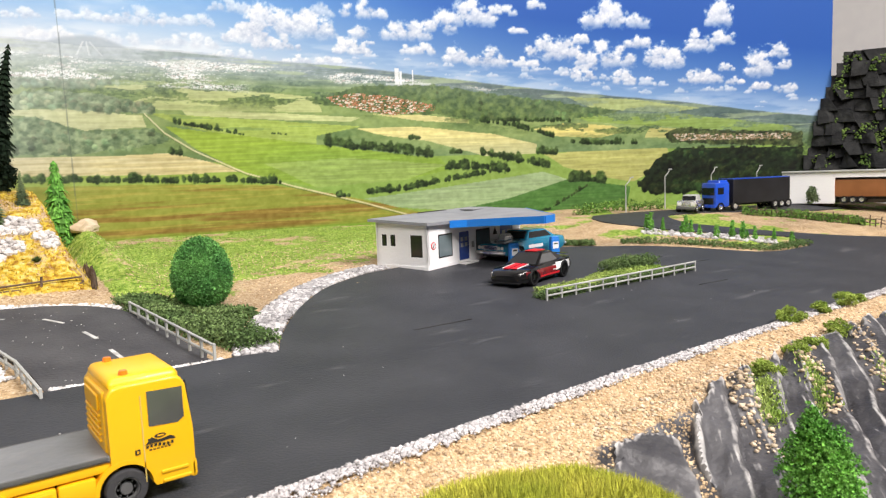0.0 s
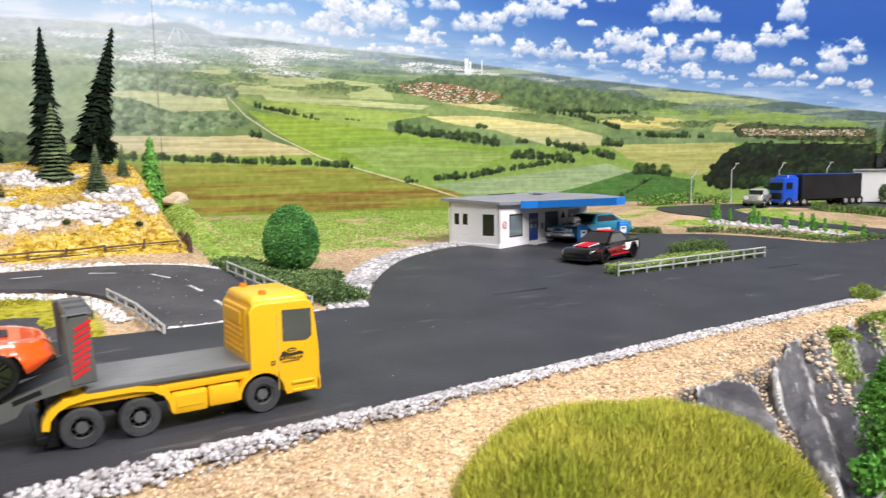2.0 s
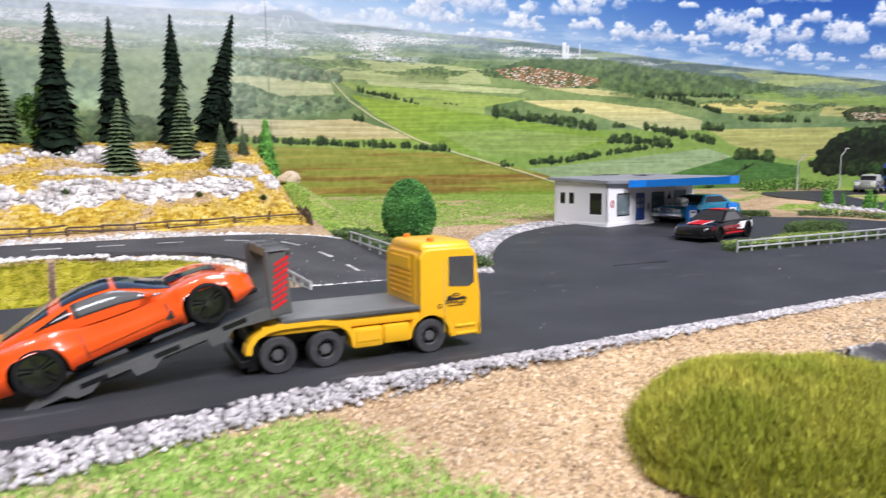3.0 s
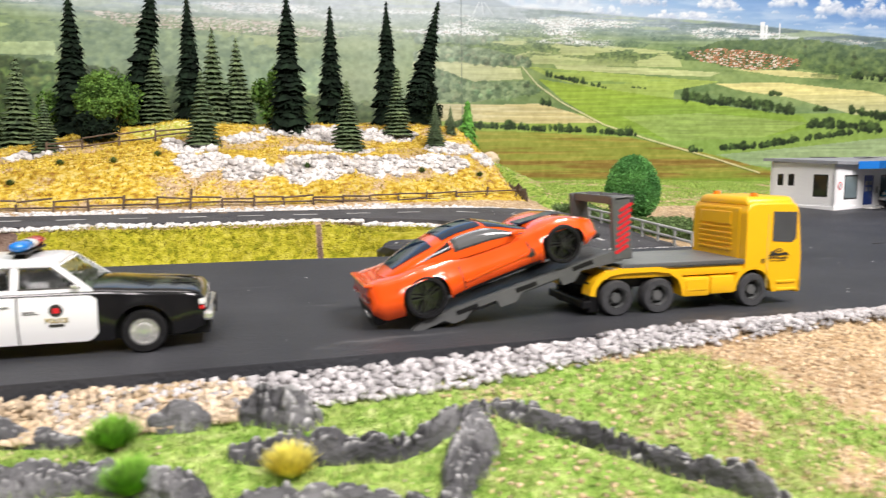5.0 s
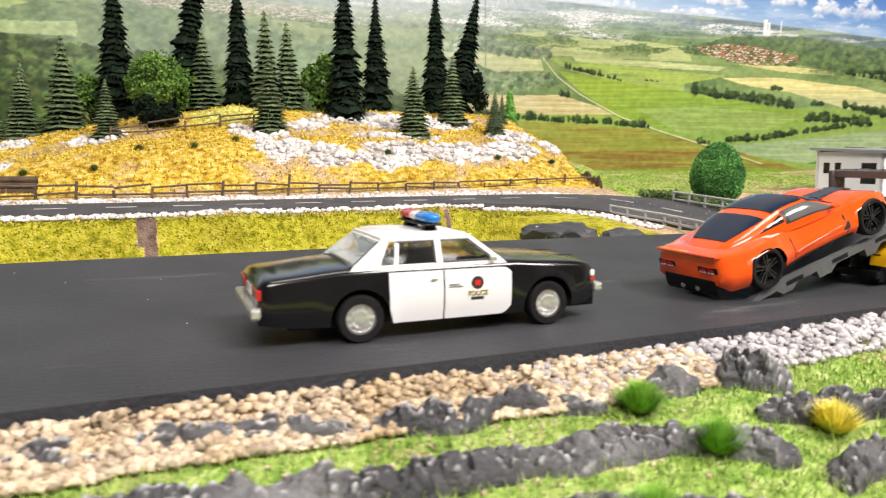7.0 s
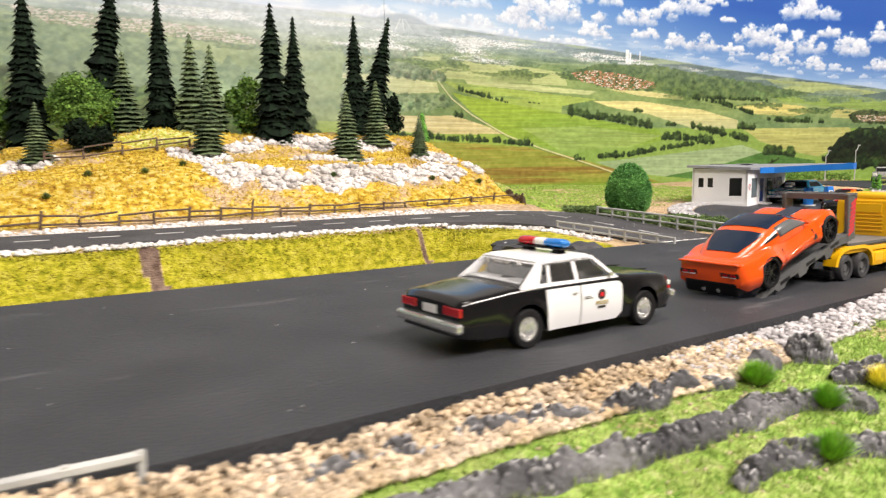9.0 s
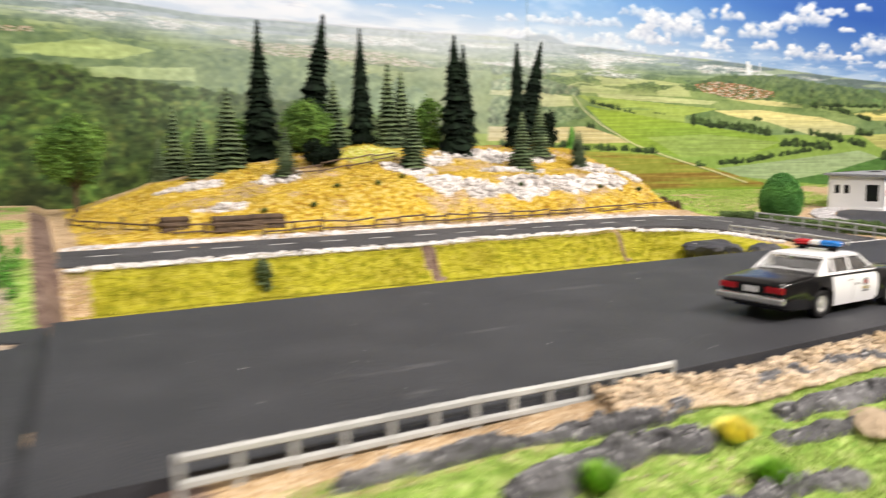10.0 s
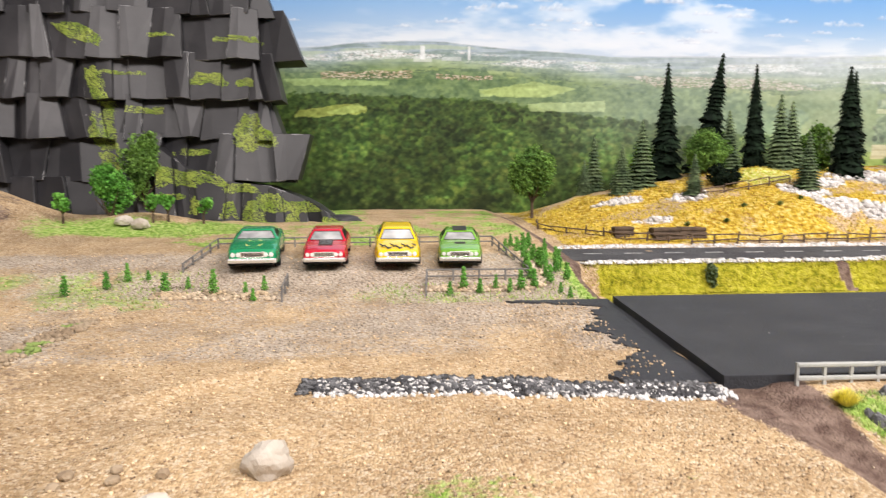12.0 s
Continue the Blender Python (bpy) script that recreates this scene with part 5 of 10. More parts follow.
class Dome:
    """A rounded coupe roof: top line, base line and half width along x."""

    def __init__(self, top, base, half, e=0.62):
        self.top, self.base, self.half, self.e = top, base, half, e

    def p(self, x, a, side, off=0.0):
        th = a * math.pi / 2
        zb = bend(x, self.base)
        y = (bend(x, self.half) + off) * max(0.0, math.cos(th)) ** self.e
        z = zb + (bend(x, self.top) - zb + off) * math.sin(th) ** self.e
        return (x, side * y, z)

    def mesh(self):
        bm = bmesh.new()
        av = [k / 12 for k in range(13)]
        rows = []
        for x in np.linspace(self.top[0][0], self.top[-1][0], 44):
            pts = [self.p(x, a, -1) for a in av] + [self.p(x, a, 1) for a in av[-2::-1]]
            rows.append([bm.verts.new(q) for q in pts])
        for p, q in zip(rows, rows[1:]):
            for k in range(len(p) - 1):
                bm.faces.new((p[k], p[k + 1], q[k + 1], q[k]))
        bm.faces.new(rows[0])
        bm.faces.new(rows[-1])
        return bm

    def patch(self, x0, x1, a0, a1, sides, off=0.022, n=14, m=7):
        """A pane on the roof; a0 and a1 may follow x."""
        bm = bmesh.new()
        grid = []
        for i in range(n + 1):
            x = x0 + (x1 - x0) * i / n
            lo = a0(x) if callable(a0) else a0
            hi = max(lo + 0.01, a1(x) if callable(a1) else a1)
            av = [lo + (hi - lo) * k / m for k in range(m + 1)]
            if sides == 0:
                pts = [self.p(x, a, -1, off) for a in av[:-1]] + [self.p(x, a, 1, off) for a in av[::-1]]
            else:
                pts = [self.p(x, a, sides, off) for a in av]
            grid.append([bm.verts.new(q) for q in pts])
        for p, q in zip(grid, grid[1:]):
            for k in range(len(p) - 1):
                bm.faces.new((p[k], p[k + 1], q[k + 1], q[k]))
        return bm


class Shell:
    """The lower body of a car as a loft along x: top line, half width, sill and wheel arches."""

    def __init__(self, top, width, sill, arches, drop=0.1, tuck=0.06, crown=0.05):
        self.top, self.width, self.sill, self.arches, self.drop, self.tuck, self.crown = top, width, sill, arches, drop, tuck, crown

    def zt(self, x):
        return bend(x, self.top)

    def zs(self, x):
        return self.zt(x) - self.drop

    def low(self, x):
        z = lerp(x, self.sill)
        for xw, zc, ra in self.arches:
            if abs(x - xw) < ra:
                z = max(z, zc + math.sqrt(ra * ra - (x - xw) ** 2))
        return min(z, self.zs(x) - 0.03)

    def y(self, x, z):
        """Half width at a height."""
        lo, hi = lerp(x, self.sill), self.zs(x)
        v = min(1, max(0, (z - lo) / max(hi - lo, 0.01)))
        bulge = 0.0
        for xw, zc, ra in self.arches:
            d = math.hypot(x - xw, z - zc) - ra
            bulge = max(bulge, 0.05 * math.exp(-(d / 0.16) ** 2) if d > -0.05 else 0.05)
        return bend(x, self.width) * (1 - self.tuck * (abs(v - 0.55) / 0.55) ** 2) + bulge

    def mesh(self):
        xs = set(np.linspace(self.top[0][0], self.top[-1][0], 64).round(4))
        for xw, zc, ra in self.arches:
            xs |= {round(xw + ra * k, 4) for k in (-1.001, -0.995, -0.97, -0.9, -0.8, -0.6, -0.3, 0, 0.3, 0.6, 0.8, 0.9, 0.97, 0.995, 1.001)}
        xs = sorted(x for x in xs if self.top[0][0] <= x <= self.top[-1][0])
        bm = bmesh.new()
        rows = []
        for x in xs:
            lo, hi, zt = self.low(x), self.zs(x), self.zt(x)
            pts = []
            for v in (0, 0.2, 0.4, 0.6, 0.8, 1.0):
                z = lo + (hi - lo) * v
                pts.append((self.y(x, z), z))
            w = pts[-1][0]
            pts += [(w * 0.985, hi + (zt - hi) * 0.45), (w * 0.94, hi + (zt - hi) * 0.85), (w * 0.82, zt), (w * 0.5, zt + self.crown * 0.8), (0, zt + self.crown)]
            full = [(x, -a, b) for a, b in pts] + [(x, a, b) for a, b in pts[-2::-1]]
            rows.append([bm.verts.new(p) for p in full])
        for p, q in zip(rows, rows[1:]):
            for k in range(len(p) - 1):
                bm.faces.new((p[k], p[k + 1], q[k + 1], q[k]))
        bm.faces.new(rows[0])
        bm.faces.new(rows[-1])
        return bm

    def patch(self, xa, xb, za, zb, side, off=0.02, n=14, m=5, rear_arch=None):
        """A panel lying on the body side."""
        bm = bmesh.new()
        rows = []
        for i in range(n + 1):
            x = xa + (xb - xa) * i / n
            lo = za(x) if callable(za) else za
            lo = max(lo, self.low(x) + 0.01)
            hi = zb(x) if callable(zb) else zb
            hi = max(hi, lo + 0.01)
            rows.append([bm.verts.new((x, side * (self.y(x, lo + (hi - lo) * k / m) + off), lo + (hi - lo) * k / m)) for k in range(m + 1)])
        for p, q in zip(rows, rows[1:]):
            for k in range(m):
                bm.faces.new((p[k], p[k + 1], q[k + 1], q[k]))
        r = bmesh.ops.extrude_face_region(bm, geom=bm.faces[:])
        for v in r["geom"]:
            if isinstance(v, bmesh.types.BMVert):
                v.co.y -= side * (off + 0.02)
        return bm


def loop_of(edges):
    """The vertices of a closed ring of edges, in order."""
    ring, left = list(edges[0].verts), set(edges[1:])
    while left:
        e = next((e for e in left if ring[-1] in e.verts), None)
        if e is None:
            break
        left.remove(e)
        v = e.other_vert(ring[-1])
        if v is ring[0]:
            break
        ring.append(v)
    return ring


class Cabin:
    """Greenhouse: base rear, roof rear, roof front, base front along x; base and roof heights and half widths."""

    def __init__(self, xs, zb, zr, wb, wr, arch=0.06, bow=0.0):
        self.xs, self.zb, self.zr, self.wb, self.wr, self.arch, self.bow = xs, zb, zr, wb, wr, arch, bow

    def y(self, z):
        return self.wb + (self.wr - self.wb) * (z - self.zb) / (self.zr - self.zb)

    def mesh(self):
        x0, x1, x2, x3 = self.xs
        bm = bmesh.new()
        rows = []
        for u in np.linspace(0, 1, 8):
            z = self.zb + (self.zr - self.zb) * u
            xa, xb = x0 + (x1 - x0) * u, x3 + (x2 - x3) * u
            y = self.y(z)
            ring = []
            k = 0.10
            for sx, sy in ((xa, -1), (xb, -1), (xb, 1), (xa, 1)):
                inner = sx + (k if sx == xa else -k)
                if sy < 0:
                    ring += [(sx, -(y - k), z), (inner, -y, z)] if sx == xa else [(inner, -y, z), (sx, -(y - k), z)]
                else:
                    ring += [(sx, y - k, z), (inner, y, z)] if sx == xb else [(inner, y, z), (sx, y - k, z)]
            rows.append([bm.verts.new(p) for p in ring])
        for p, q in zip(rows, rows[1:]):
            for k in range(8):
                bm.faces.new((p[k], p[(k + 1) % 8], q[(k + 1) % 8], q[k]))
        # domed roof
        cx = (x1 + x2) / 2
        ring = rows[-1]
        for s, up in ((0.94, 0.5), (0.8, 0.85), (0.4, 1.0)):
            nxt = [bm.verts.new((cx + (v.co.x - cx) * s / (1 if ring is rows[-1] else 1), v.co.y * s, self.zr + self.arch * up)) for v in rows[-1]]
            for k in range(8):
                bm.faces.new((ring[k], ring[(k + 1) % 8], nxt[(k + 1) % 8], nxt[k]))
            ring = nxt
        bm.faces.new(ring)
        return bm

    def strip(self, pts, side, thick=0.09, off=0.0):
        """A pillar or rail in the side of the cabin, through its thickness."""
        bm = bmesh.new()
        f = bm.faces.new([bm.verts.new((x, side * (self.y(z) + off), z)) for x, z in pts])
        r = bmesh.ops.extrude_face_region(bm, geom=[f])
        for v in r["geom"]:
            if isinstance(v, bmesh.types.BMVert):
                v.co.y -= side * thick
        return bm

    def roof_mesh(self, z0):
        """The roof alone: what of the cabin stands above a height."""
        bm = self.mesh()
        cut = bmesh.ops.bisect_plane(bm, geom=bm.verts[:] + bm.edges[:] + bm.faces[:], plane_co=(0, 0, z0), plane_no=(0, 0, -1), clear_outer=True)
        bm.faces.new([v for v in loop_of([e for e in cut["geom_cut"] if isinstance(e, bmesh.types.BMEdge)])])
        return bm

    def side_window(self, pts, side, off=0.018):
        bm = bmesh.new()
        f = bm.faces.new([bm.verts.new((x, side * (self.y(z) + off), z)) for x, z in pts])
        r = bmesh.ops.extrude_face_region(bm, geom=[f])
        for v in r["geom"]:
            if isinstance(v, bmesh.types.BMVert):
                v.co.y -= side * (off + 0.03)
        return bm

    def end_window(self, front, u0, u1, inset, off=0.018):
        x0, x1, x2, x3 = self.xs
        bm = bmesh.new()
        vs = []
        s = 1 if front else -1
        for u, sy in ((u0, -1), (u0, 1), (u1, 1), (u1, -1)):
            z = self.zb + (self.zr - self.zb) * u
            x = (x3 + (x2 - x3) * u) if front else (x0 + (x1 - x0) * u)
            vs.append(bm.verts.new((x + s * off, sy * (self.y(z) - inset), z + off * 0.4)))
        f = bm.faces.new(vs)
        r = bmesh.ops.extrude_face_region(bm, geom=[f])
        for v in r["geom"]:
            if isinstance(v, bmesh.types.BMVert):
                v.co.x -= s * (off + 0.04)
        return bm


def text_part(parent, word, size, mat, m, label=""):
    cu = bpy.data.curves.new("lettering", "FONT")
    cu.body, cu.size, cu.extrude, cu.align_x, cu.align_y = word, size * CM, 0.005 * CM, "CENTER", "CENTER"
    tmp = bpy.data.objects.new("lettering", cu)
    scene.collection.objects.link(tmp)
    me = bpy.data.meshes.new_from_object(tmp.evaluated_get(bpy.context.evaluated_depsgraph_get()))
    bpy.data.objects.remove(tmp)
    me.materials.clear()
    me.materials.append(mat)
    ob = new("lettering", me)
    ob.parent = parent
    ob.matrix_basis = m
    return tagged(ob, label)


def on_side(x, y, z, side=-1):
    """A pose for flat lettering that faces out of a car's side."""
    return pose(x * CM, y * CM, z * CM, 90, 0, 0 if side < 0 else 180)


def police_car():
    t = thing("police_car", 2.3, 1.47, 0, 0, "black and white toy police sedan with red and blue light bar", "toy car")
    sh = Shell([(-4.42, 1.30), (-4.36, 1.42), (-3.5, 1.52), (-2.6, 1.60), (-1.5, 1.62), (1.4, 1.60), (1.9, 1.56), (3.15, 1.47), (3.60, 1.38), (3.70, 1.22)],
               [(-4.42, 1.30), (-4.2, 1.42), (-2, 1.48), (1.5, 1.49), (3.3, 1.42), (3.70, 1.30)],
               [(-4.42, 0.52), (-3.6, 0.42), (-2, 0.36), (2, 0.36), (3.3, 0.42), (3.70, 0.55)],
               [(-2.3, 0.52, 0.66), (2.3, 0.52, 0.66)], drop=0.16, tuck=0.05)
    body = part("body", sh.mesh(), M["paint_black"], t, "glossy black lower body", smooth=True)
    part("chassis", box(0, 0, 0.62, 7.6, 2.3, 0.62, 0.05), M["black_plastic"], t)
    cab = Cabin((-2.52, -1.66, 0.36, 1.22), 1.56, 2.22, 1.40, 1.16, 0.09)
    roof = part("cabin", cab.roof_mesh(2.13), M["paint_white"], t, "white roof", smooth=True)
    pillars = (("belt", ((-2.50, 1.55), (1.22, 1.55), (1.13, 1.635), (-2.42, 1.635))), ("header", ((-1.78, 2.125), (0.49, 2.125), (0.36, 2.23), (-1.66, 2.23))),
               ("pillar", ((0.92, 1.63), (1.14, 1.63), (0.49, 2.13), (0.28, 2.13))), ("pillar", ((-0.52, 1.63), (-0.37, 1.63), (-0.37, 2.13), (-0.52, 2.13))),
               ("pillar", ((-1.50, 1.63), (-1.42, 1.63), (-1.34, 2.13), (-1.42, 2.13))), ("pillar", ((-2.43, 1.63), (-1.84, 1.63), (-1.58, 2.13), (-1.78, 2.13))))
    for s in (-1, 1):
        for name, pts in pillars:
            part(name, cab.strip(pts, s), M["paint_white"], roof)
        for pts in (((-0.37, 1.63), (0.92, 1.63), (0.88, 1.665), (-0.37, 1.665)), ((0.92, 1.63), (0.97, 1.63), (0.33, 2.13), (0.28, 2.13)), ((-0.37, 2.10), (0.31, 2.10), (0.28, 2.13), (-0.37, 2.13)), ((-1.42, 2.10), (-0.52, 2.10), (-0.52, 2.13), (-1.42, 2.13)), ((-0.56, 1.63), (-0.52, 1.63), (-0.52, 2.13), (-0.56, 2.13))):
            part("window_seal", cab.strip(pts, s, 0.04, 0.008), M["print_black"], roof, "thin black window seal")
    part("windscreen_rail", box(0.39, 0, 2.17, 0.1, 2.2, 0.1, 0.02), M["paint_white"], roof)
    part("rear_rail", box(-1.70, 0, 2.17, 0.1, 2.2, 0.1, 0.02), M["paint_white"], roof)
    for x in (-0.05, -1.35):
        seat = part("seat", box(x, 0, 1.66, 0.5, 2.1, 0.24, 0.06), M["seat_grey"], t, "grey moulded seat")
        part("seat_back", box(x - 0.26, 0, 1.82, 0.14, 2.0, 0.36, 0.05, ry=-10), M["seat_grey"], seat)
    part("dashboard", box(0.75, 0, 1.66, 0.3, 2.3, 0.16, 0.04), M["black_plastic"], t)
    part("steering_wheel", lathe([(0.15, -0.01), (0.17, 0.0), (0.15, 0.01)], 16, False), M["black_plastic"], t).matrix_basis = pose(0.5 * CM, 0.5 * CM, 1.76 * CM, 0, 0, 90)
    for s in (-1, 1):
        part("front_door", sh.patch(-0.36, 1.30, lambda x: 0.36 + max(0, x - 1.12) * 1.1, lambda x: sh.zs(x) + 0.02 - max(0, x - 1.16) * 0.7, s), M["paint_white"], body, "white door with badge", smooth=True)
        part("rear_door", sh.patch(-1.66, -0.40, 0.36, lambda x: sh.zs(x) + 0.02, s), M["paint_white"], body, "white rear door", smooth=True)
        part("door_handle", box(-0.62, s * 1.520, 1.30, 0.16, 0.04, 0.035, 0.012), M["chrome"], body)
        part("side_window", cab.side_window([(-0.36, 1.62), (0.82, 1.62), (0.22, 2.12), (-0.36, 2.14)], s, -0.03), M["glass_clear"], roof).visible_shadow = False
        part("side_window", cab.side_window([(-1.42, 1.62), (-0.52, 1.62), (-0.52, 2.14), (-1.32, 2.12)], s, -0.03), M["glass_clear"], roof).visible_shadow = False
        part("quarter_window", cab.side_window([(-1.82, 1.62), (-1.50, 1.62), (-1.41, 2.10), (-1.56, 2.06)], s, -0.03), M["glass_clear"], roof).visible_shadow = False
        part("mirror", box(0.84, s * 1.45, 1.68, 0.16, 0.10, 0.10, 0.02), M["chrome"], roof)
        part("tail_light", box(-4.40, s * 0.98, 1.16, 0.10, 0.72, 0.22, 0.02), M["red_lens"], body)
        part("headlight", box(3.66, s * 1.02, 1.10, 0.12, 0.46, 0.24, 0.02), M["clear_lens"], body)
        part("indicator", box(3.62, s * 1.31, 1.01, 0.12, 0.07, 0.10, 0.02), M["red_lens"], body)
        part("side_lamp", box(3.62, s * 1.31, 1.15, 0.12, 0.07, 0.14, 0.02), M["clear_lens"], body)
        for x in (-2.3, 2.3):
            wheel(t, x, s * 1.32, 0.525, 0.36, s, M["chrome"], M["tyre"], "disc", 0.66)
    part("rear_bumper", box(-4.48, 0, 0.78, 0.22, 2.86, 0.26, 0.07), M["chrome"], body)
    part("front_bumper", box(3.77, 0, 0.80, 0.24, 2.80, 0.24, 0.07), M["chrome"], body)
    part("push_bar", box(3.91, 0, 0.86, 0.06, 0.8, 0.34, 0.02), M["black_plastic"], body)
    part("grille", box(3.68, 0, 1.08, 0.08, 1.5, 0.24, 0.01), M["chrome"], body)
    part("number_plate", box(-4.41, 0, 1.12, 0.06, 0.62, 0.22, 0.01), M["paint_white"], body, "blank pale plate")
    part("windscreen", cab.end_window(True, 0.05, 0.94, 0.06), M["glass_clear"], roof).visible_shadow = False
    part("rear_window", cab.end_window(False, 0.05, 0.94, 0.12), M["glass_clear"], roof).visible_shadow = False
    part("rear_shelf", box(-2.0, 0, 1.64, 0.7, 2.3, 0.05), M["seat_grey"], roof)
    for side in (-1, 1):
        part("hood_crease", box(2.7, side * 0.55, 1.545, 1.6, 0.05, 0.03, 0.01, ry=3), M["paint_black"], body)
    bar = part("light_bar", box(-0.42, 0, 2.44, 0.42, 1.86, 0.05, 0.02), M["black_plastic"], t)
    for y0, mt, lb in ((-1, "blue_lens", "blue lamp dome"), (1, "red_lens", "red lamp dome")):
        dome = part("lamp_dome", lathe([(0.17, y0 * 0.22), (0.185, y0 * 0.5), (0.185, y0 * 0.78), (0.16, y0 * 0.90), (0.10, y0 * 0.97), (0.03, y0 * 0.99)], 20), M[mt], bar, lb, smooth=True)
        dome.matrix_basis = pose(-0.42 * CM, 0, 2.58 * CM)
        dome.scale = (1.15, 1, 0.72)
        part("bracket", box(-0.42, y0 * 0.62, 2.37, 0.30, 0.34, 0.14, 0.02, taper=0.7), M["black_plastic"], bar)
    mid = part("siren", lathe([(0.165, -0.22), (0.18, 0.0), (0.165, 0.22)], 20), M["clear_lens"], bar, "clear lamp dome", smooth=True)
    mid.matrix_basis = pose(-0.42 * CM, 0, 2.58 * CM)
    mid.scale = (1.15, 1, 0.72)
    yb = sh.y(0.43, 1.15) + 0.03
    badge = part("door_badge", lathe([(0.13, -yb + 0.008), (0.13, -yb - 0.004), (0.01, -yb - 0.004)], 20), M["print_black"], t, "round black and red shield")
    badge.matrix_basis = pose(0.43 * CM, 0, 1.15 * CM)
    part("badge_ring", lathe([(0.15, -yb + 0.008), (0.15, -yb - 0.001), (0.12, -yb - 0.001)], 20), M["print_black"], badge)
    part("badge_emblem", box(0, -yb - 0.006, 0, 0.14, 0.006, 0.12), M["red_print"], badge)
    text_part(t, "POLICE", 0.15, M["print_gold"], on_side(0.43, -yb - 0.006, 0.92))
    text_part(t, "POLICE", 0.15, M["print_black"], on_side(0.443, -yb - 0.004, 0.908))
    part("lettering_bar", box(0.43, -yb + 0.004, 0.80, 0.32, 0.01, 0.06), M["print_black"], t, "small dark lettering bar")
    part("lettering_bar", box(-0.14, -yb + 0.002, 1.14, 0.24, 0.01, 0.02), M["print_black"], t)
    part("lettering_bar", box(-0.10, -yb + 0.002, 1.09, 0.34, 0.01, 0.02), M["print_black"], t)
    return t


police_car()


def sports_car():
    t = thing("sports_car", 13.85, 1.62, 1.02, 0, "bright orange toy sports coupe tilted on a loading ramp", "toy car", rx=0, ry=-18.6)
    sh = Shell([(-3.58, 1.12), (-3.50, 1.34), (-3.2, 1.42), (-2.7, 1.38), (-2.1, 1.42), (-1.4, 1.36), (-0.6, 1.26), (0.6, 1.20), (1.3, 1.22), (1.9, 1.30), (2.3, 1.28), (2.8, 1.12), (3.25, 0.90), (3.46, 0.74), (3.54, 0.56)],
               [(-3.58, 1.26), (-3.35, 1.42), (-2.8, 1.54), (-2.1, 1.59), (-1.4, 1.50), (-0.4, 1.38), (0.6, 1.38), (1.3, 1.46), (2.1, 1.54), (2.8, 1.44), (3.2, 1.22), (3.45, 0.95), (3.54, 0.7)],
               [(-3.58, 0.60), (-3.3, 0.34), (-1, 0.26), (1, 0.26), (3, 0.26), (3.54, 0.34)],
               [(-2.1, 0.58, 0.68), (2.12, 0.56, 0.66)], drop=0.30, tuck=0.12, crown=-0.02)
    body = part("body", sh.mesh(), M["paint_orange"], t, "glossy orange body", smooth=True)
    part("chassis", box(0, 0, 0.55, 6.2, 2.2, 0.5, 0.05), M["black_plastic"], t)
    cab = Dome([(-3.10, 1.34), (-2.6, 1.50), (-2.0, 1.68), (-1.3, 1.85), (-0.6, 1.94), (0.0, 1.91), (0.5, 1.74), (1.0, 1.46), (1.5, 1.20)],
               [(-3.1, 1.26), (-2, 1.28), (0, 1.16), (1.5, 1.12)],
               [(-3.1, 0.55), (-2.6, 0.95), (-1.8, 1.20), (-0.8, 1.27), (0.4, 1.26), (1.1, 1.16), (1.5, 0.92)])
    roof = part("cabin", cab.mesh(), M["paint_orange"], t, "orange roof with dark panels", smooth=True)
    part("windscreen", cab.patch(0.22, 1.44, lambda x: 0.52 - 0.06 * (x - 0.2), 1.0, 0), M["glass_blue"], roof, smooth=True)
    part("rear_window", cab.patch(-2.62, -1.42, lambda x: 0.66 - 0.10 * (x + 2.62), 1.0, 0), M["glass_blue"], roof, smooth=True)
    part("roof_panel", cab.patch(-1.10, 0.10, 0.58, 1.0, 0), M["glass_blue"], roof, "dark glass roof panel", smooth=True)
    part("hood_vent", box(2.0, 0, 1.27, 1.2, 0.66, 0.06, 0.02, ry=5), M["glass_blue"], body, "dark hood stripe")
    part("hood_vent", box(2.62, 0, 1.20, 0.26, 0.80, 0.05, 0.02, ry=16), M["print_black"], body)
    for s in (-1, 1):
        part("side_window", cab.patch(-0.80, 1.12, 0.13, lambda x: min(0.46, 0.14 + (1.14 - x) * 0.36), s), M["glass_grey"], roof, smooth=True)
        part("window_frame", cab.patch(-0.92, 1.24, 0.10, lambda x: min(0.49, 0.12 + (1.26 - x) * 0.36), s, 0.012), M["print_black"], roof, "thin black window surround", smooth=True)
        part("quarter_window", cab.patch(-1.85, -0.98, 0.18, lambda x: 0.20 + (x + 1.85) * 0.26, s), M["glass_dark"], roof, smooth=True)
        part("door_line", sh.patch(-0.98, -0.95, 0.42, 1.05, s, 0.006, 2, 4), M["print_black"], body)
        part("door_line", sh.patch(1.12, 1.15, 0.42, 0.98, s, 0.006, 2, 4), M["print_black"], body)
        part("side_vent", sh.patch(1.02, 1.22, 0.56, lambda x: 0.62 + (x - 1.02) * 0.9, s, 0.008, 4, 2), M["print_black"], body)
        part("side_crease", sh.patch(-0.9, 1.0, lambda x: 0.60 + 0.04 * x, lambda x: 0.66 + 0.05 * x, s, 0.03, 10, 2), M["paint_orange"], body, smooth=True)
        part("side_skirt", sh.patch(-1.35, 1.35, 0.24, 0.36, s, 0.03, 8, 1), M["black_plastic"], body)
        part("mirror", box(0.86, s * 1.36, 1.36, 0.22, 0.16, 0.12, 0.04), M["paint_orange"], body)
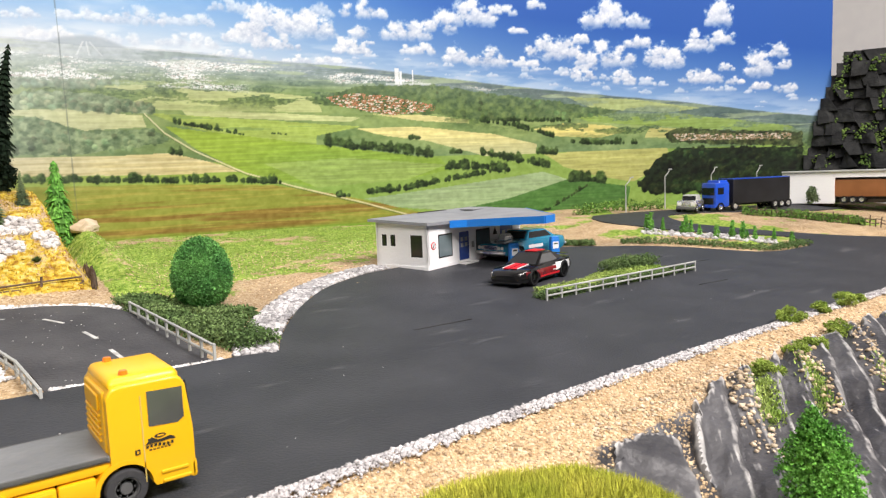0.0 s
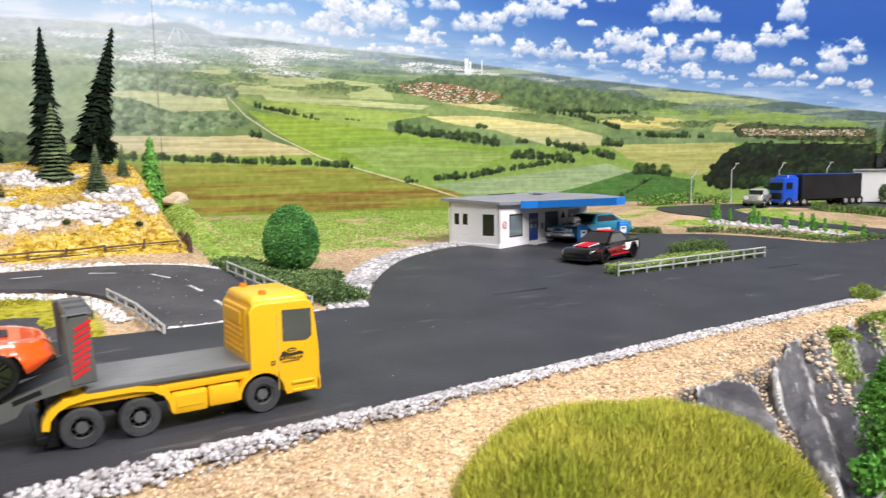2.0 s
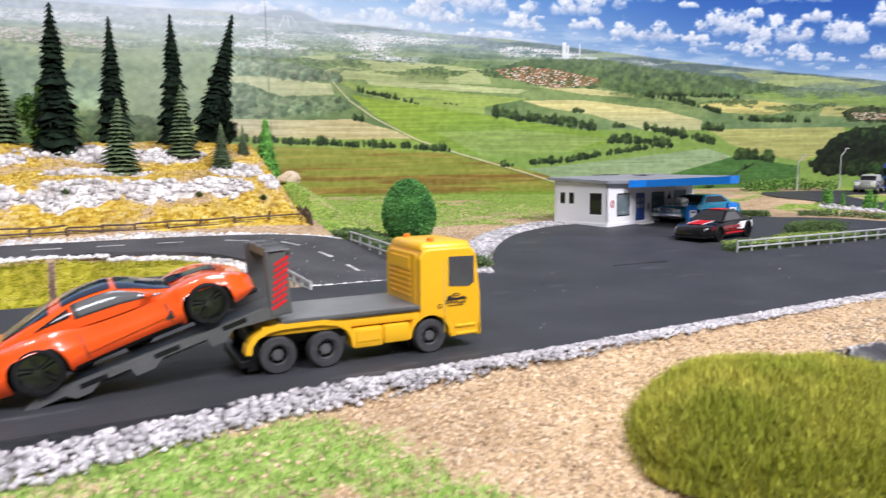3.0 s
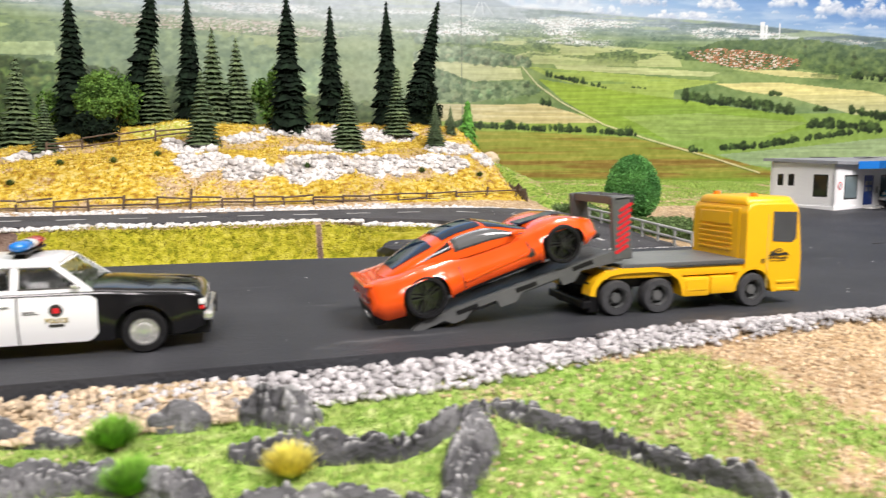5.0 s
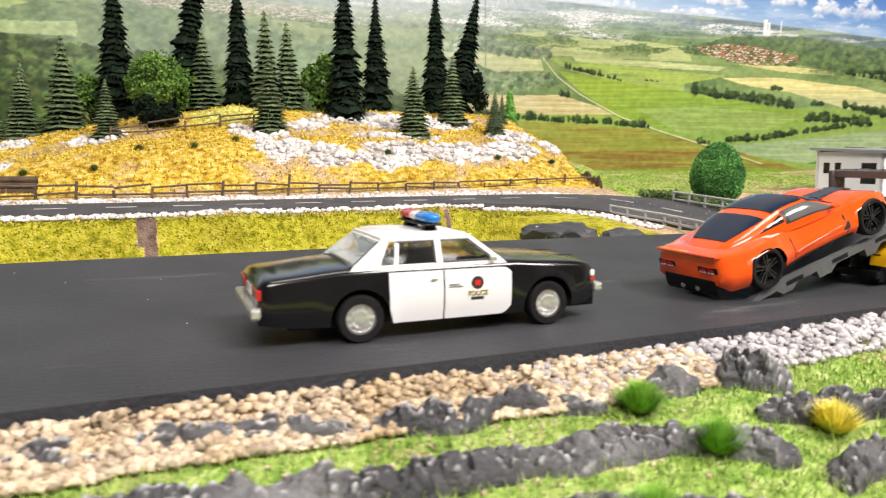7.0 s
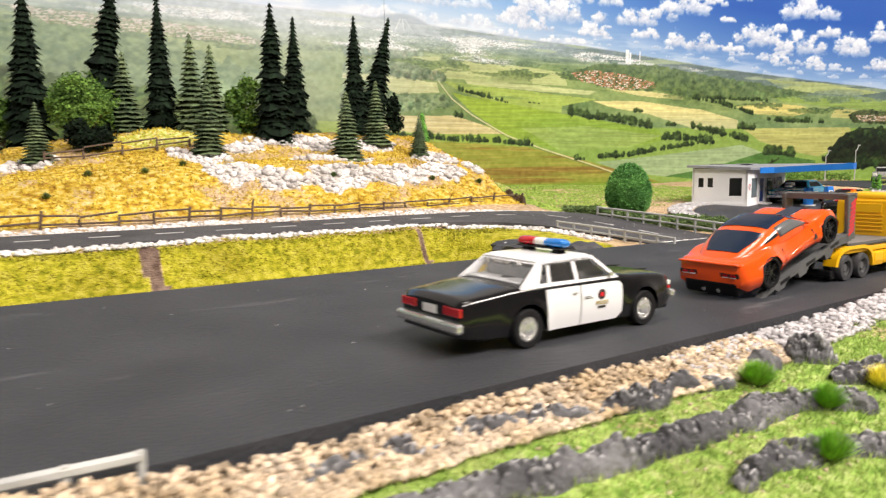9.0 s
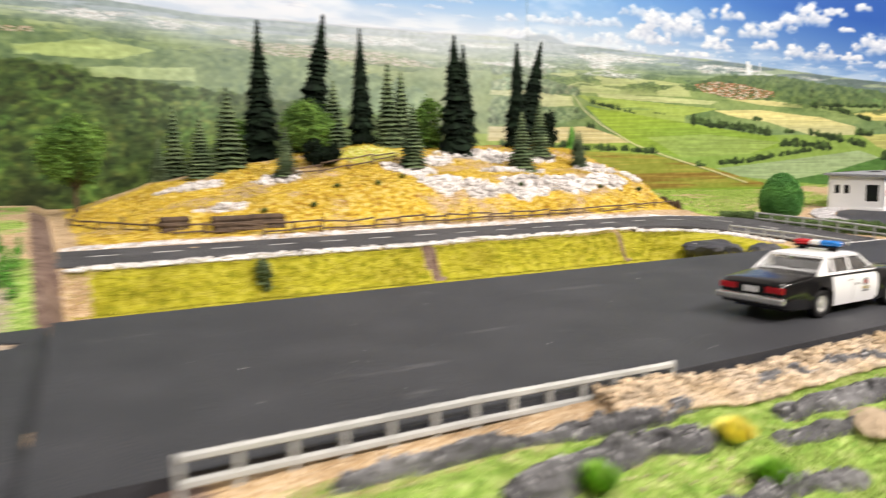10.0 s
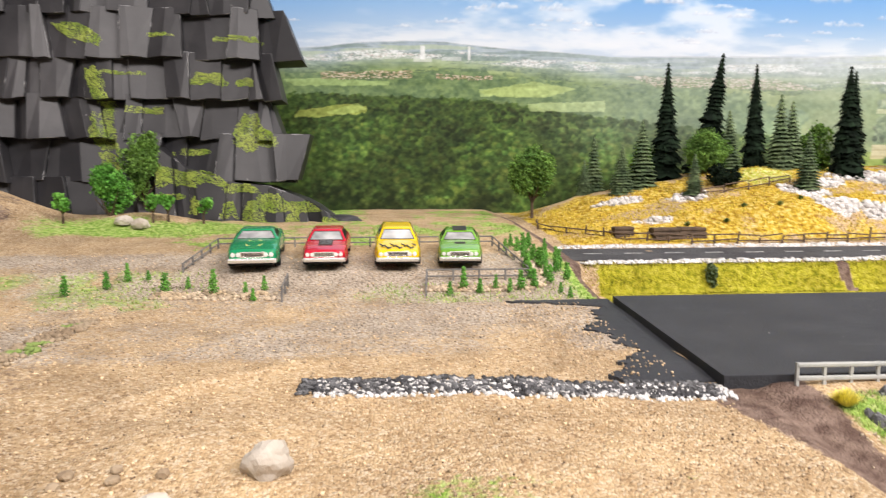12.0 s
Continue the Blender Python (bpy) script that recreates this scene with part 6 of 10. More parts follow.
        part("headlight", box(2.92, s * 1.06, 0.98, 0.58, 0.20, 0.10, 0.03, ry=27, rz=-s * 20), M["clear_lens"], body)
        for k in (-1, 1):
            part("tail_light", box(-3.575, s * 0.82 + k * 0.15, 1.03, 0.08, 0.20, 0.09, 0.02), M["red_lens"], body, "dark red tail light with a pale rim")
            part("lamp_rim", box(-3.58, s * 0.82 + k * 0.15, 0.975, 0.08, 0.22, 0.025), M["clear_lens"], body)
        part("tail_light_ring", box(-3.555, s * 0.82, 1.03, 0.06, 0.74, 0.19, 0.03), M["black_plastic"], body)
        part("exhaust", rod((-3.62, s * 0.3, 0.40), (-3.4, s * 0.3, 0.40), 0.08, 0.08, 10), M["chrome"], body)
        for x, r in ((-2.1, 0.60), (2.12, 0.56)):
            wheel(t, x, s * 1.31, r, 0.42, s, M["dark_rim"], M["tyre"], "spoke", 0.80)
    part("diffuser", box(-3.42, 0, 0.50, 0.36, 2.2, 0.56, 0.10), M["black_plastic"], body)
    part("spoiler", box(-3.44, 0, 1.40, 0.26, 2.44, 0.09, 0.04, ry=16), M["paint_orange"], body)
    part("splitter", box(3.30, 0, 0.28, 0.4, 2.0, 0.12, 0.04), M["black_plastic"], body)
    return t


sports_car()


def tow_truck():
    t = thing("flatbed_tow_truck", 18.2, 1.62, 0, 0, "yellow toy flatbed tow truck with a grey deck on the road", "toy truck")
    yel = M["paint_yellow"]
    arch = [(4.08 + 0.68 * math.cos(a), 0.53 + 0.68 * math.sin(a)) for a in np.linspace(radians(119), 0, 12)]
    prof = [(3.75, 3.02), (3.75, 1.14)] + arch + [(4.80, 0.44), (5.80, 0.44), (5.84, 0.6), (5.84, 1.95), (5.72, 3.0), (5.62, 3.18), (5.45, 3.26), (4.1, 3.26), (3.88, 3.2)]
    bm = bmesh.new()
    f = bm.faces.new([bm.verts.new((x, -1.33, z)) for x, z in prof])
    r = bmesh.ops.extrude_face_region(bm, geom=[f])
    for v in r["geom"]:
        if isinstance(v, bmesh.types.BMVert):
            v.co.y += 2.66
    rim = [e for e in bm.edges if abs(e.verts[0].co.y - e.verts[1].co.y) < 0.01 and min(v.co.z for v in e.verts) > 1.3]
    bmesh.ops.bevel(bm, geom=rim, offset=0.09, segments=3, affect="EDGES", profile=0.6)
    cab = part("cab", bm, yel, t, "yellow truck cab", smooth=True)
    bm = bmesh.new()
    add_box(bm, 4.72, 0, 3.30, 1.86, 2.5, 0.28, 0.12, taper=0.9)
    part("roof_deflector", bm, yel, cab, smooth=True)
    part("rear_panel", box(3.78, 0, 2.25, 0.14, 2.0, 1.7, 0.05), yel, cab)
    for k in range(5):
        part("vent_slat", box(3.69, 0.1, 1.75 + 0.17 * k, 0.08, 1.6, 0.07, 0.02), yel, cab)
    part("vent_frame", box(3.69, 0.1, 2.75, 0.07, 1.5, 0.42, 0.03), yel, cab)
    part("windscreen", box(5.81, 0, 2.55, 0.06, 2.2, 0.95, 0.02, ry=-4), M["glass_dark"], cab)
    part("grille", box(5.82, 0, 1.45, 0.06, 1.9, 0.8, 0.02), M["black_plastic"], cab)
    part("front_bumper", box(5.80, 0, 0.62, 0.2, 2.66, 0.5, 0.08), yel, cab)
    for s in (-1, 1):
        bm = bmesh.new()
        f = bm.faces.new([bm.verts.new((x, s * 1.345, z)) for x, z in ((4.72, 2.05), (5.45, 2.0), (5.62, 2.12), (5.62, 2.95), (4.72, 2.98))])
        r = bmesh.ops.extrude_face_region(bm, geom=[f])
        for v in r["geom"]:
            if isinstance(v, bmesh.types.BMVert):
                v.co.y -= s * 0.06
        part("side_window", bm, M["glass_grey"], cab)
        part("door_line", box(4.56, s * 1.335, 1.75, 0.03, 0.01, 2.3), M["print_gold"], cab)
        part("step", box(5.30, s * 1.30, 0.75, 0.72, 0.14, 0.10, 0.03), yel, cab)
        part("step", box(5.34, s * 1.30, 0.50, 0.74, 0.14, 0.10, 0.03), yel, cab)
        part("door_handle", box(4.74, s * 1.345, 1.66, 0.14, 0.03, 0.14, 0.01), M["print_black"], cab)
        part("roof_lamp", lathe_at(4.3, s * 0.9, 3.48), M["amber_lens"], cab, "small orange beacon")
        # fender arch above the front wheel
        part("wheel_arch", arch_band(4.08, 0.53, 0.66, 0.78, s * 1.34, s * 0.9), yel, cab)
        part("wheel_well", box(4.08, s * 0.70, 0.62, 1.2, 0.5, 0.9, 0.05), M["black_plastic"], cab)
        # rear double arch
        part("rear_fender", fender_strip(s), yel, t, smooth=True)
        part("side_box", box(2.02, s * 1.18, 0.74, 0.94, 0.32, 0.60, 0.06), yel, t, smooth=True)
        part("side_box", box(2.95, s * 1.18, 0.76, 0.86, 0.32, 0.56, 0.06), yel, t, smooth=True)
        part("box_lid", box(2.02, s * 1.345, 0.80, 0.74, 0.03, 0.34, 0.01), yel, t)
        for x in (-0.68, 0.72, 4.08):
            wheel(t, x, s * 1.12, 0.53, 0.42, s, M["grey_plastic"], M["tyre_grey"], "truck", 0.62)
    part("frame", box(1.2, 0, 0.95, 5.2, 1.9, 0.36, 0.04), M["black_plastic"], t)
    part("bed_frame", box(1.4, 0, 1.22, 5.0, 2.5, 0.28, 0.06), yel, t, smooth=True)
    deck = part("deck", box(1.6, 0, 1.44, 4.3, 2.62, 0.16, 0.04), M["deck_grey"], t, "grey flatbed deck")
    part("deck_edge", box(1.6, -1.31, 1.47, 4.2, 0.05, 0.12, 0.02), M["grey_plastic"], deck)
    part("deck_edge", box(1.6, 1.31, 1.47, 4.2, 0.05, 0.12, 0.02), M["grey_plastic"], deck)
    part("support_leg", box(-1.35, -0.95, 0.55, 0.34, 0.34, 0.9, 0.05), M["black_plastic"], t)
    part("support_leg", box(-1.35, 0.95, 0.55, 0.34, 0.34, 0.9, 0.05), M["black_plastic"], t)
    part("rear_crossbar", box(-1.6, 0, 0.36, 0.3, 2.4, 0.24, 0.05), M["black_plastic"], t)
    # company print on the door: a small car drawing and a bar
    def flat(pts):
        bm = bmesh.new()
        f = bm.faces.new([bm.verts.new((x, -1.336, z)) for x, z in pts])
        r = bmesh.ops.extrude_face_region(bm, geom=[f])
        for v in r["geom"]:
            if isinstance(v, bmesh.types.BMVert):
                v.co.y -= 0.012
        bmesh.ops.recalc_face_normals(bm, faces=bm.faces[:])
        return bm
    emblem = part("door_print", flat([(4.58, 1.57), (4.66, 1.64), (4.76, 1.76), (4.84, 1.70), (4.92, 1.66), (5.10, 1.67), (5.22, 1.70), (5.32, 1.66), (5.37, 1.58), (5.20, 1.60), (4.98, 1.58), (4.76, 1.60)]), M["print_black"], cab, "black printed hill emblem")
    part("print_ring", flat([(4.98 + 0.15 * math.cos(a * math.pi / 8), 1.76 + 0.055 * math.sin(a * math.pi / 8)) for a in range(16)]), M["print_black"], emblem)
    part("print_bar", box(4.99, -1.352, 1.76, 0.17, 0.012, 0.03), yel, emblem)
    for k in range(7):
        part("print_bar", box(4.64 + 0.105 * k, -1.342, 1.515 + 0.02 * math.sin(k), 0.065, 0.014, 0.075, 0.0, ry=14), M["print_black"], emblem, "black lettering bar")
    for k in range(6):
        part("print_bar", box(4.72 + 0.095 * k, -1.342, 1.425, 0.06, 0.014, 0.035, 0.0), M["print_black"], emblem, "black lettering bar")
    mark = part("door_print", box(4.40, -1.342, 1.44, 0.12, 0.014, 0.13, 0.0), M["print_black"], cab, "small black square mark")
    part("print_bar", box(4.40, -1.351, 1.44, 0.05, 0.012, 0.07), yel, mark)
    # ramp with its gantry
    ramp = part("ramp", box(-3.45, 0, 0.86, 6.3, 2.0, 0.08, 0.02, ry=-17.2), M["grey_plastic"], t, "dark grey tilted loading ramp")
    for s in (-1, 1):
        bm = bmesh.new()
        prof = [(-6.9, 0.0), (-6.6, 0.0), (-6.0, 0.22), (-5.75, 0.12), (-5.4, 0.23), (-5.2, 0.48), (-4.5, 0.70), (-4.35, 0.50), (-3.9, 0.64), (-3.7, 0.90), (-2.6, 1.24), (-2.45, 1.02), (-2.1, 1.12), (-1.9, 1.42), (-0.55, 1.66), (-0.55, 2.05), (-6.6, 0.26)]
        f = bm.faces.new([bm.verts.new((x, s * 1.36, z)) for x, z in prof])
        r = bmesh.ops.extrude_face_region(bm, geom=[f])
        for v in r["geom"]:
            if isinstance(v, bmesh.types.BMVert):
                v.co.y -= s * 0.24
        part("ramp_rail", bm, M["grey_plastic"], ramp)
        for k in range(3):
            # no recess is cut: the slot's shade is a black plate on the rail
            part("rail_slot", box(-5.35 + 1.75 * k, s * 1.355, 0.50 + 0.535 * k, 0.66, 0.02, 0.13, 0.0, ry=-17.2), M["black_plastic"], ramp, "dark plate standing for a slot")
        post = part("gantry_post", box(-0.62, s * 1.30, 2.62, 0.62, 0.16, 1.86, 0.04, ry=-4), M["grey_plastic"], ramp)
        for k in range(8):
            part("warning_stripe", box(-0.62 + 0.014 * k, s * 1.385, 2.0 + 0.175 * k, 0.46, 0.012, 0.095, 0.0, ry=-30), M["red_print"], post, "red warning stripe")
    gan = part("gantry_beam", box(-0.56, 0, 3.48, 0.62, 2.76, 0.10, 0.03, ry=-4), M["grey_plastic"], ramp)
    part("gantry_lip", box(-0.85, 0, 3.42, 0.06, 2.76, 0.24, 0.02), M["grey_plastic"], gan)
    part("gantry_lip", box(-0.28, 0, 3.46, 0.06, 2.76, 0.24, 0.02), M["grey_plastic"], gan)
    for y in (-0.46, 0.46):
        part("gantry_rib", box(-0.56, y, 3.54, 0.56, 0.06, 0.12), M["grey_plastic"], gan)
    return t


def lathe_at(x, y, z):
    bm = bmesh.new()
    bmesh.ops.create_cone(bm, cap_ends=True, segments=12, radius1=0.13, radius2=0.10, depth=0.14, matrix=Matrix.Translation((x, y, z)))
    return bm


def arch_band(xc, zc, r0, r1, y0, y1):
    bm = bmesh.new()
    rows = []
    for k in range(15):
        a = math.pi * k / 14
        c, s = math.cos(a), math.sin(a)
        rows.append([bm.verts.new((xc + r * c, y, zc + r * s)) for r, y in ((r0, y0), (r1, y0), (r1, y1), (r0, y1))])
    for p, q in zip(rows, rows[1:]):
        for k in range(4):
            bm.faces.new((p[k], p[(k + 1) % 4], q[(k + 1) % 4], q[k]))
    bm.faces.new(rows[0])
    bm.faces.new(rows[-1])
    return bm


def fender_strip(s):
    """One band that runs over both rear wheels and down at each end."""
    path = [(-1.42, 0.62), (-1.38, 0.86), (-1.22, 1.06), (-0.95, 1.20), (-0.5, 1.27), (0.6, 1.27), (1.05, 1.20), (1.34, 1.02), (1.46, 0.8), (1.52, 0.5)]
    bm = bmesh.new()
    rows = []
    for x, z in path:
        k = 0.17
        dx, dz = x - 0.02, z - 0.35
        n = math.hypot(dx, dz)
        rows.append([bm.verts.new(p) for p in ((x, s * 1.34, z), (x + dx / n * k, s * 1.33, z + dz / n * k), (x + dx / n * k, s * 0.8, z + dz / n * k), (x, s * 0.8, z))])
    for p, q in zip(rows, rows[1:]):
        for k in range(4):
            bm.faces.new((p[k], p[(k + 1) % 4], q[(k + 1) % 4], q[k]))
    bm.faces.new(rows[0])
    bm.faces.new(rows[-1])
    return bm


tow_truck()


def classic_car(x, y, z, rz, paint, label, scale=1.0, top=None, roof_x=(-2.6, -1.7, 0.15, 1.1), zr=2.05, extra="", rx=0, ry=0, rim="chrome", glass="glass_pale", group="parked toy cars", roof_mat=None):
    """A boxy toy muscle car with chrome bumpers."""
    t = thing("toy_car", x, y, z, rz, label, "toy car", group, rx=rx, ry=ry)
    sh = Shell(top or [(-3.75, 1.18), (-3.6, 1.32), (-2.4, 1.42), (-1.6, 1.46), (1.4, 1.39), (3.1, 1.26), (3.6, 1.18), (3.7, 1.04)],
               [(-3.75, 1.28), (-3.3, 1.42), (-1.5, 1.50), (1.5, 1.48), (3.2, 1.42), (3.7, 1.30)],
               [(-3.75, 0.55), (-3, 0.36), (3, 0.36), (3.7, 0.5)], [(-2.15, 0.52, 0.62), (2.2, 0.48, 0.60)], drop=0.14)
    body = part("body", sh.mesh(), paint, t, smooth=True)
    part("chassis", box(0, 0, 0.55, 6.8, 2.2, 0.5, 0.05), M["black_plastic"], t)
    cab = Cabin(roof_x, 1.40, zr, 1.34, 1.0, 0.07)
    roof = part("cabin", cab.mesh(), roof_mat or paint, t, smooth=True)
    a, b, c, d = roof_x
    part("windscreen_seal", cab.end_window(True, 0.08, 0.92, 0.14, 0.014), M["print_black"], roof, "black windscreen seal")
    part("windscreen", cab.end_window(True, 0.14, 0.86, 0.20, 0.024), M[glass], roof)
    part("rear_window", cab.end_window(False, 0.1, 0.9, 0.14), M[glass], roof)
    for s in (-1, 1):
        part("side_window", cab.side_window([(b - 0.3, 1.48), (d - 0.45, 1.48), (c - 0.05, zr - 0.08), (b + 0.1, zr - 0.08)], s), M["glass_dark"], roof)
        for k in (0.78, 1.08):
            lamp = part("headlight", lathe([(0.13, -0.03), (0.13, 0.03), (0.02, 0.05)], 12), M["clear_lens"], body)
            lamp.matrix_basis = pose(3.70 * CM, s * k * CM, 0.98 * CM, 0, 0, -90)
        part("tail_light", box(-3.74, s * 0.9, 1.02, 0.06, 0.6, 0.18, 0.02), M["red_lens"], body)
        for wx, r in ((-2.15, 0.54), (2.2, 0.50)):
            wheel(t, wx, s * 1.32, r, 0.38, s, M[rim], M["tyre"], "spoke" if rim != "chrome" else "disc", 0.62)
    part("grille_frame", box(3.69, 0, 0.98, 0.06, 1.42, 0.34, 0.03), M["chrome"], body, "chrome grille frame")
    part("grille", box(3.71, 0, 0.98, 0.05, 1.2, 0.24, 0.01), M["dark_rim"], body, "slatted grille")
    for k in range(3):
        part("grille_bar", box(3.73, 0, 0.90 + 0.08 * k, 0.03, 1.3, 0.025), M["chrome"], body)
    part("front_bumper", box(3.78, 0, 0.64, 0.24, 2.80, 0.28, 0.09), M["chrome"], body)
    part("rear_bumper", box(-3.82, 0, 0.72, 0.2, 2.7, 0.22, 0.06), M["chrome"], body)
    if extra == "stripe":
        part("hood_stripe", box(1.85, 0, 1.41, 1.3, 0.95, 0.09, 0.03, ry=4), M["print_black"], body, "black hood panel with slats")
        for k in range(4):
            part("hood_slat", box(1.4 + 0.28 * k, 0, 1.475 - 0.02 * k, 0.08, 0.8, 0.04, ry=4), M["deck_grey"], body)
    if extra == "roof":
        part("roof_stripe", box((b + c) / 2, 0, zr + 0.075, c - b - 0.1, 1.0, 0.03, 0.01), M["print_black"], roof, "black roof panel")
        part("hood_scoop", box(2.0, 0, 1.385, 0.5, 0.75, 0.07, 0.02, ry=4), M["print_black"], body, "black hood scoop")
    if extra == "flames":
        for k in range(13):
            part("flame_print", box(2.62 + 0.26 * (k * 5 % 4), -1.08 + 0.18 * k, 1.40 - 0.02 * (k * 5 % 4), 0.42, 0.06, 0.05, 0.0, rz=32 * (-1) ** k, ry=4), M["print_black"], body, "printed flame")
    if extra == "gold":
        for s in (-1, 1):
            for k in range(3):
                part("hood_print", box(1.7 + 0.42 * k, s * (0.26 + 0.05 * k), 1.395 - 0.03 * k, 0.5, 0.20, 0.05, 0.0, rz=-s * 12, ry=4), M["print_gold"], body, "gold printed hood figure")
    if extra == "engine":
        part("engine", box(2.0, 0, 1.55, 0.9, 0.7, 0.34, 0.06), M["chrome"], body, "chrome engine block")
        for k in range(4):
            part("engine_stack", box(1.75 + 0.2 * k, 0, 1.78, 0.10, 0.6, 0.16, 0.03), M["chrome"], body)
        for s in (-1, 1):
            part("side_print", sh.patch(-0.6, 1.1, 0.75, 1.0, s, 0.012, 6, 1), M["paint_white"], body, "white printed band")
    t.scale = (scale,) * 3
    return t


# four cars parked nose-on in the sandy lot
classic_car(-47.0, 24.2, 1.55, -86, M["paint_green"], "emerald green toy coupe with gold hood print parked on sand", 1.12, extra="gold", roof_x=(-2.0, -1.2, 0.05, 1.05), zr=1.82, rx=0, ry=5)
classic_car(-42.1, 23.9, 1.58, -90, M["paint_red"], "red toy muscle car with black hood stripe parked on sand", 1.0, extra="stripe", zr=2.0, ry=5)
classic_car(-37.2, 23.9, 1.55, -91, M["paint_cabyellow"], "yellow toy cab car with printed flames parked on sand", 1.03, extra="flames", roof_x=(-3.2, -2.6, 0.15, 1.05), zr=2.08, ry=5)
classic_car(-32.7, 24.0, 1.52, -96, M["paint_lime"], "lime green toy coupe with black roof stripe parked on sand", 1.0, extra="roof", zr=1.9, ry=5)
# at the filling station
classic_car(60.3, 25.5, 0.86, 188, M["paint_blue"], "metallic blue toy lowrider with chrome engine at the pumps", 1.12, extra="engine", roof_x=(-2.5, -1.6, 0.5, 1.3), zr=1.98, group="station cars", glass="glass_dark")


def race_coupe():
    t = thing("toy_race_car", 53.3, 17.3, 0.46, 196, "black and red toy race coupe with white print beside the pumps", "toy car", "station cars")
    sh = Shell([(-3.6, 1.25), (-3.4, 1.42), (-2.2, 1.42), (-1.2, 1.34), (1.0, 1.24), (2.4, 1.16), (3.3, 0.96), (3.55, 0.72)],
               [(-3.6, 1.3), (-2.2, 1.52), (0, 1.42), (2.1, 1.50), (3.2, 1.34), (3.55, 1.0)], [(-3.6, 0.5), (-3, 0.3), (3, 0.28), (3.55, 0.34)],
               [(-2.1, 0.58, 0.68), (2.2, 0.56, 0.66)], drop=0.18)
    body = part("body", sh.mesh(), M["paint_black"], t, "glossy black body", smooth=True)
    part("chassis", box(0, 0, 0.5, 6.4, 2.2, 0.4, 0.05), M["black_plastic"], t)
    cab = Cabin((-3.0, -1.3, 0.1, 1.4), 1.26, 1.98, 1.26, 0.94, 0.06)
    roof = part("cabin", cab.mesh(), M["paint_black"], t, smooth=True)
    part("roof_stripe", box(-0.6, 0, 2.055, 1.3, 0.9, 0.04, 0.01), M["red_print"], roof, "red roof panel")
    part("hood_stripe", box(2.05, 0.28, 1.245, 1.7, 0.44, 0.05, 0.02, ry=5), M["red_print"], body, "red hood stripe")
    part("hood_stripe", box(2.05, -0.28, 1.245, 1.7, 0.44, 0.05, 0.02, ry=5), M["red_print"], body, "red hood stripe")
    for s in (-1, 1):
        part("hood_line", box(2.05, s * 0.58, 1.245, 1.6, 0.05, 0.05, 0.01, ry=5), M["paint_white"], body, "thin white hood line")
    part("windscreen", cab.end_window(True, 0.06, 0.94, 0.14), M["glass_dark"], roof)
    part("rear_window", cab.end_window(False, 0.1, 0.9, 0.16), M["glass_dark"], roof)
    for s in (-1, 1):
        part("side_window", cab.side_window([(-1.6, 1.36), (1.0, 1.34), (0.15, 1.88), (-1.1, 1.88)], s), M["glass_grey"], roof)
        part("side_print", sh.patch(-1.4, 1.2, 0.42, 0.56, s, 0.014, 8, 1), M["red_print"], body, "red side print")
        part("side_print", sh.patch(-1.0, 3.0, 0.60, 1.02, s, 0.010, 14, 2), M["maroon_print"], body, "dark red side print")
        part("side_print", sh.patch(-3.2, -1.0, lambda x: 0.66, 1.20, s, 0.012, 10, 2), M["paint_white"], body, "white rear print")
        part("side_print", sh.patch(-1.3, -0.6, 0.72, 1.06, s, 0.014, 4, 1), M["paint_white"], body, "white number block")
        part("headlight", box(3.2, s * 0.95, 0.92, 0.3, 0.44, 0.10, 0.03, ry=20), M["clear_lens"], body)
        for x, r in ((-2.1, 0.6), (2.2, 0.57)):
            wheel(t, x, s * 1.36, r, 0.4, s, M["dark_rim"], M["tyre"], "spoke", 0.76)
    part("grille", box(3.48, 0, 0.58, 0.12, 1.7, 0.22, 0.03), M["grey_plastic"], body)
    part("splitter", box(3.5, 0, 0.30, 0.5, 2.3, 0.08, 0.02), M["black_plastic"], body)
    part("spoiler", box(-3.3, 0, 1.58, 0.34, 2.3, 0.06, 0.02), M["paint_black"], body)
    return t


race_coupe()


# ---- station, fences, far buildings ----
def prism(pts, z0, z1):
    """An upright prism over a flat outline; z1 may be a list of heights."""
    bm = bmesh.new()
    lo = [bm.verts.new((x, y, z0 if not isinstance(z0, list) else z0[i])) for i, (x, y) in enumerate(pts)]
    hi = [bm.verts.new((x, y, z1 if not isinstance(z1, list) else z1[i])) for i, (x, y) in enumerate(pts)]
    bm.faces.new(lo[::-1])
    bm.faces.new(hi)
    n = len(pts)
    for i in range(n):
        bm.faces.new((lo[i], lo[(i + 1) % n], hi[(i + 1) % n], hi[i]))
    return bm


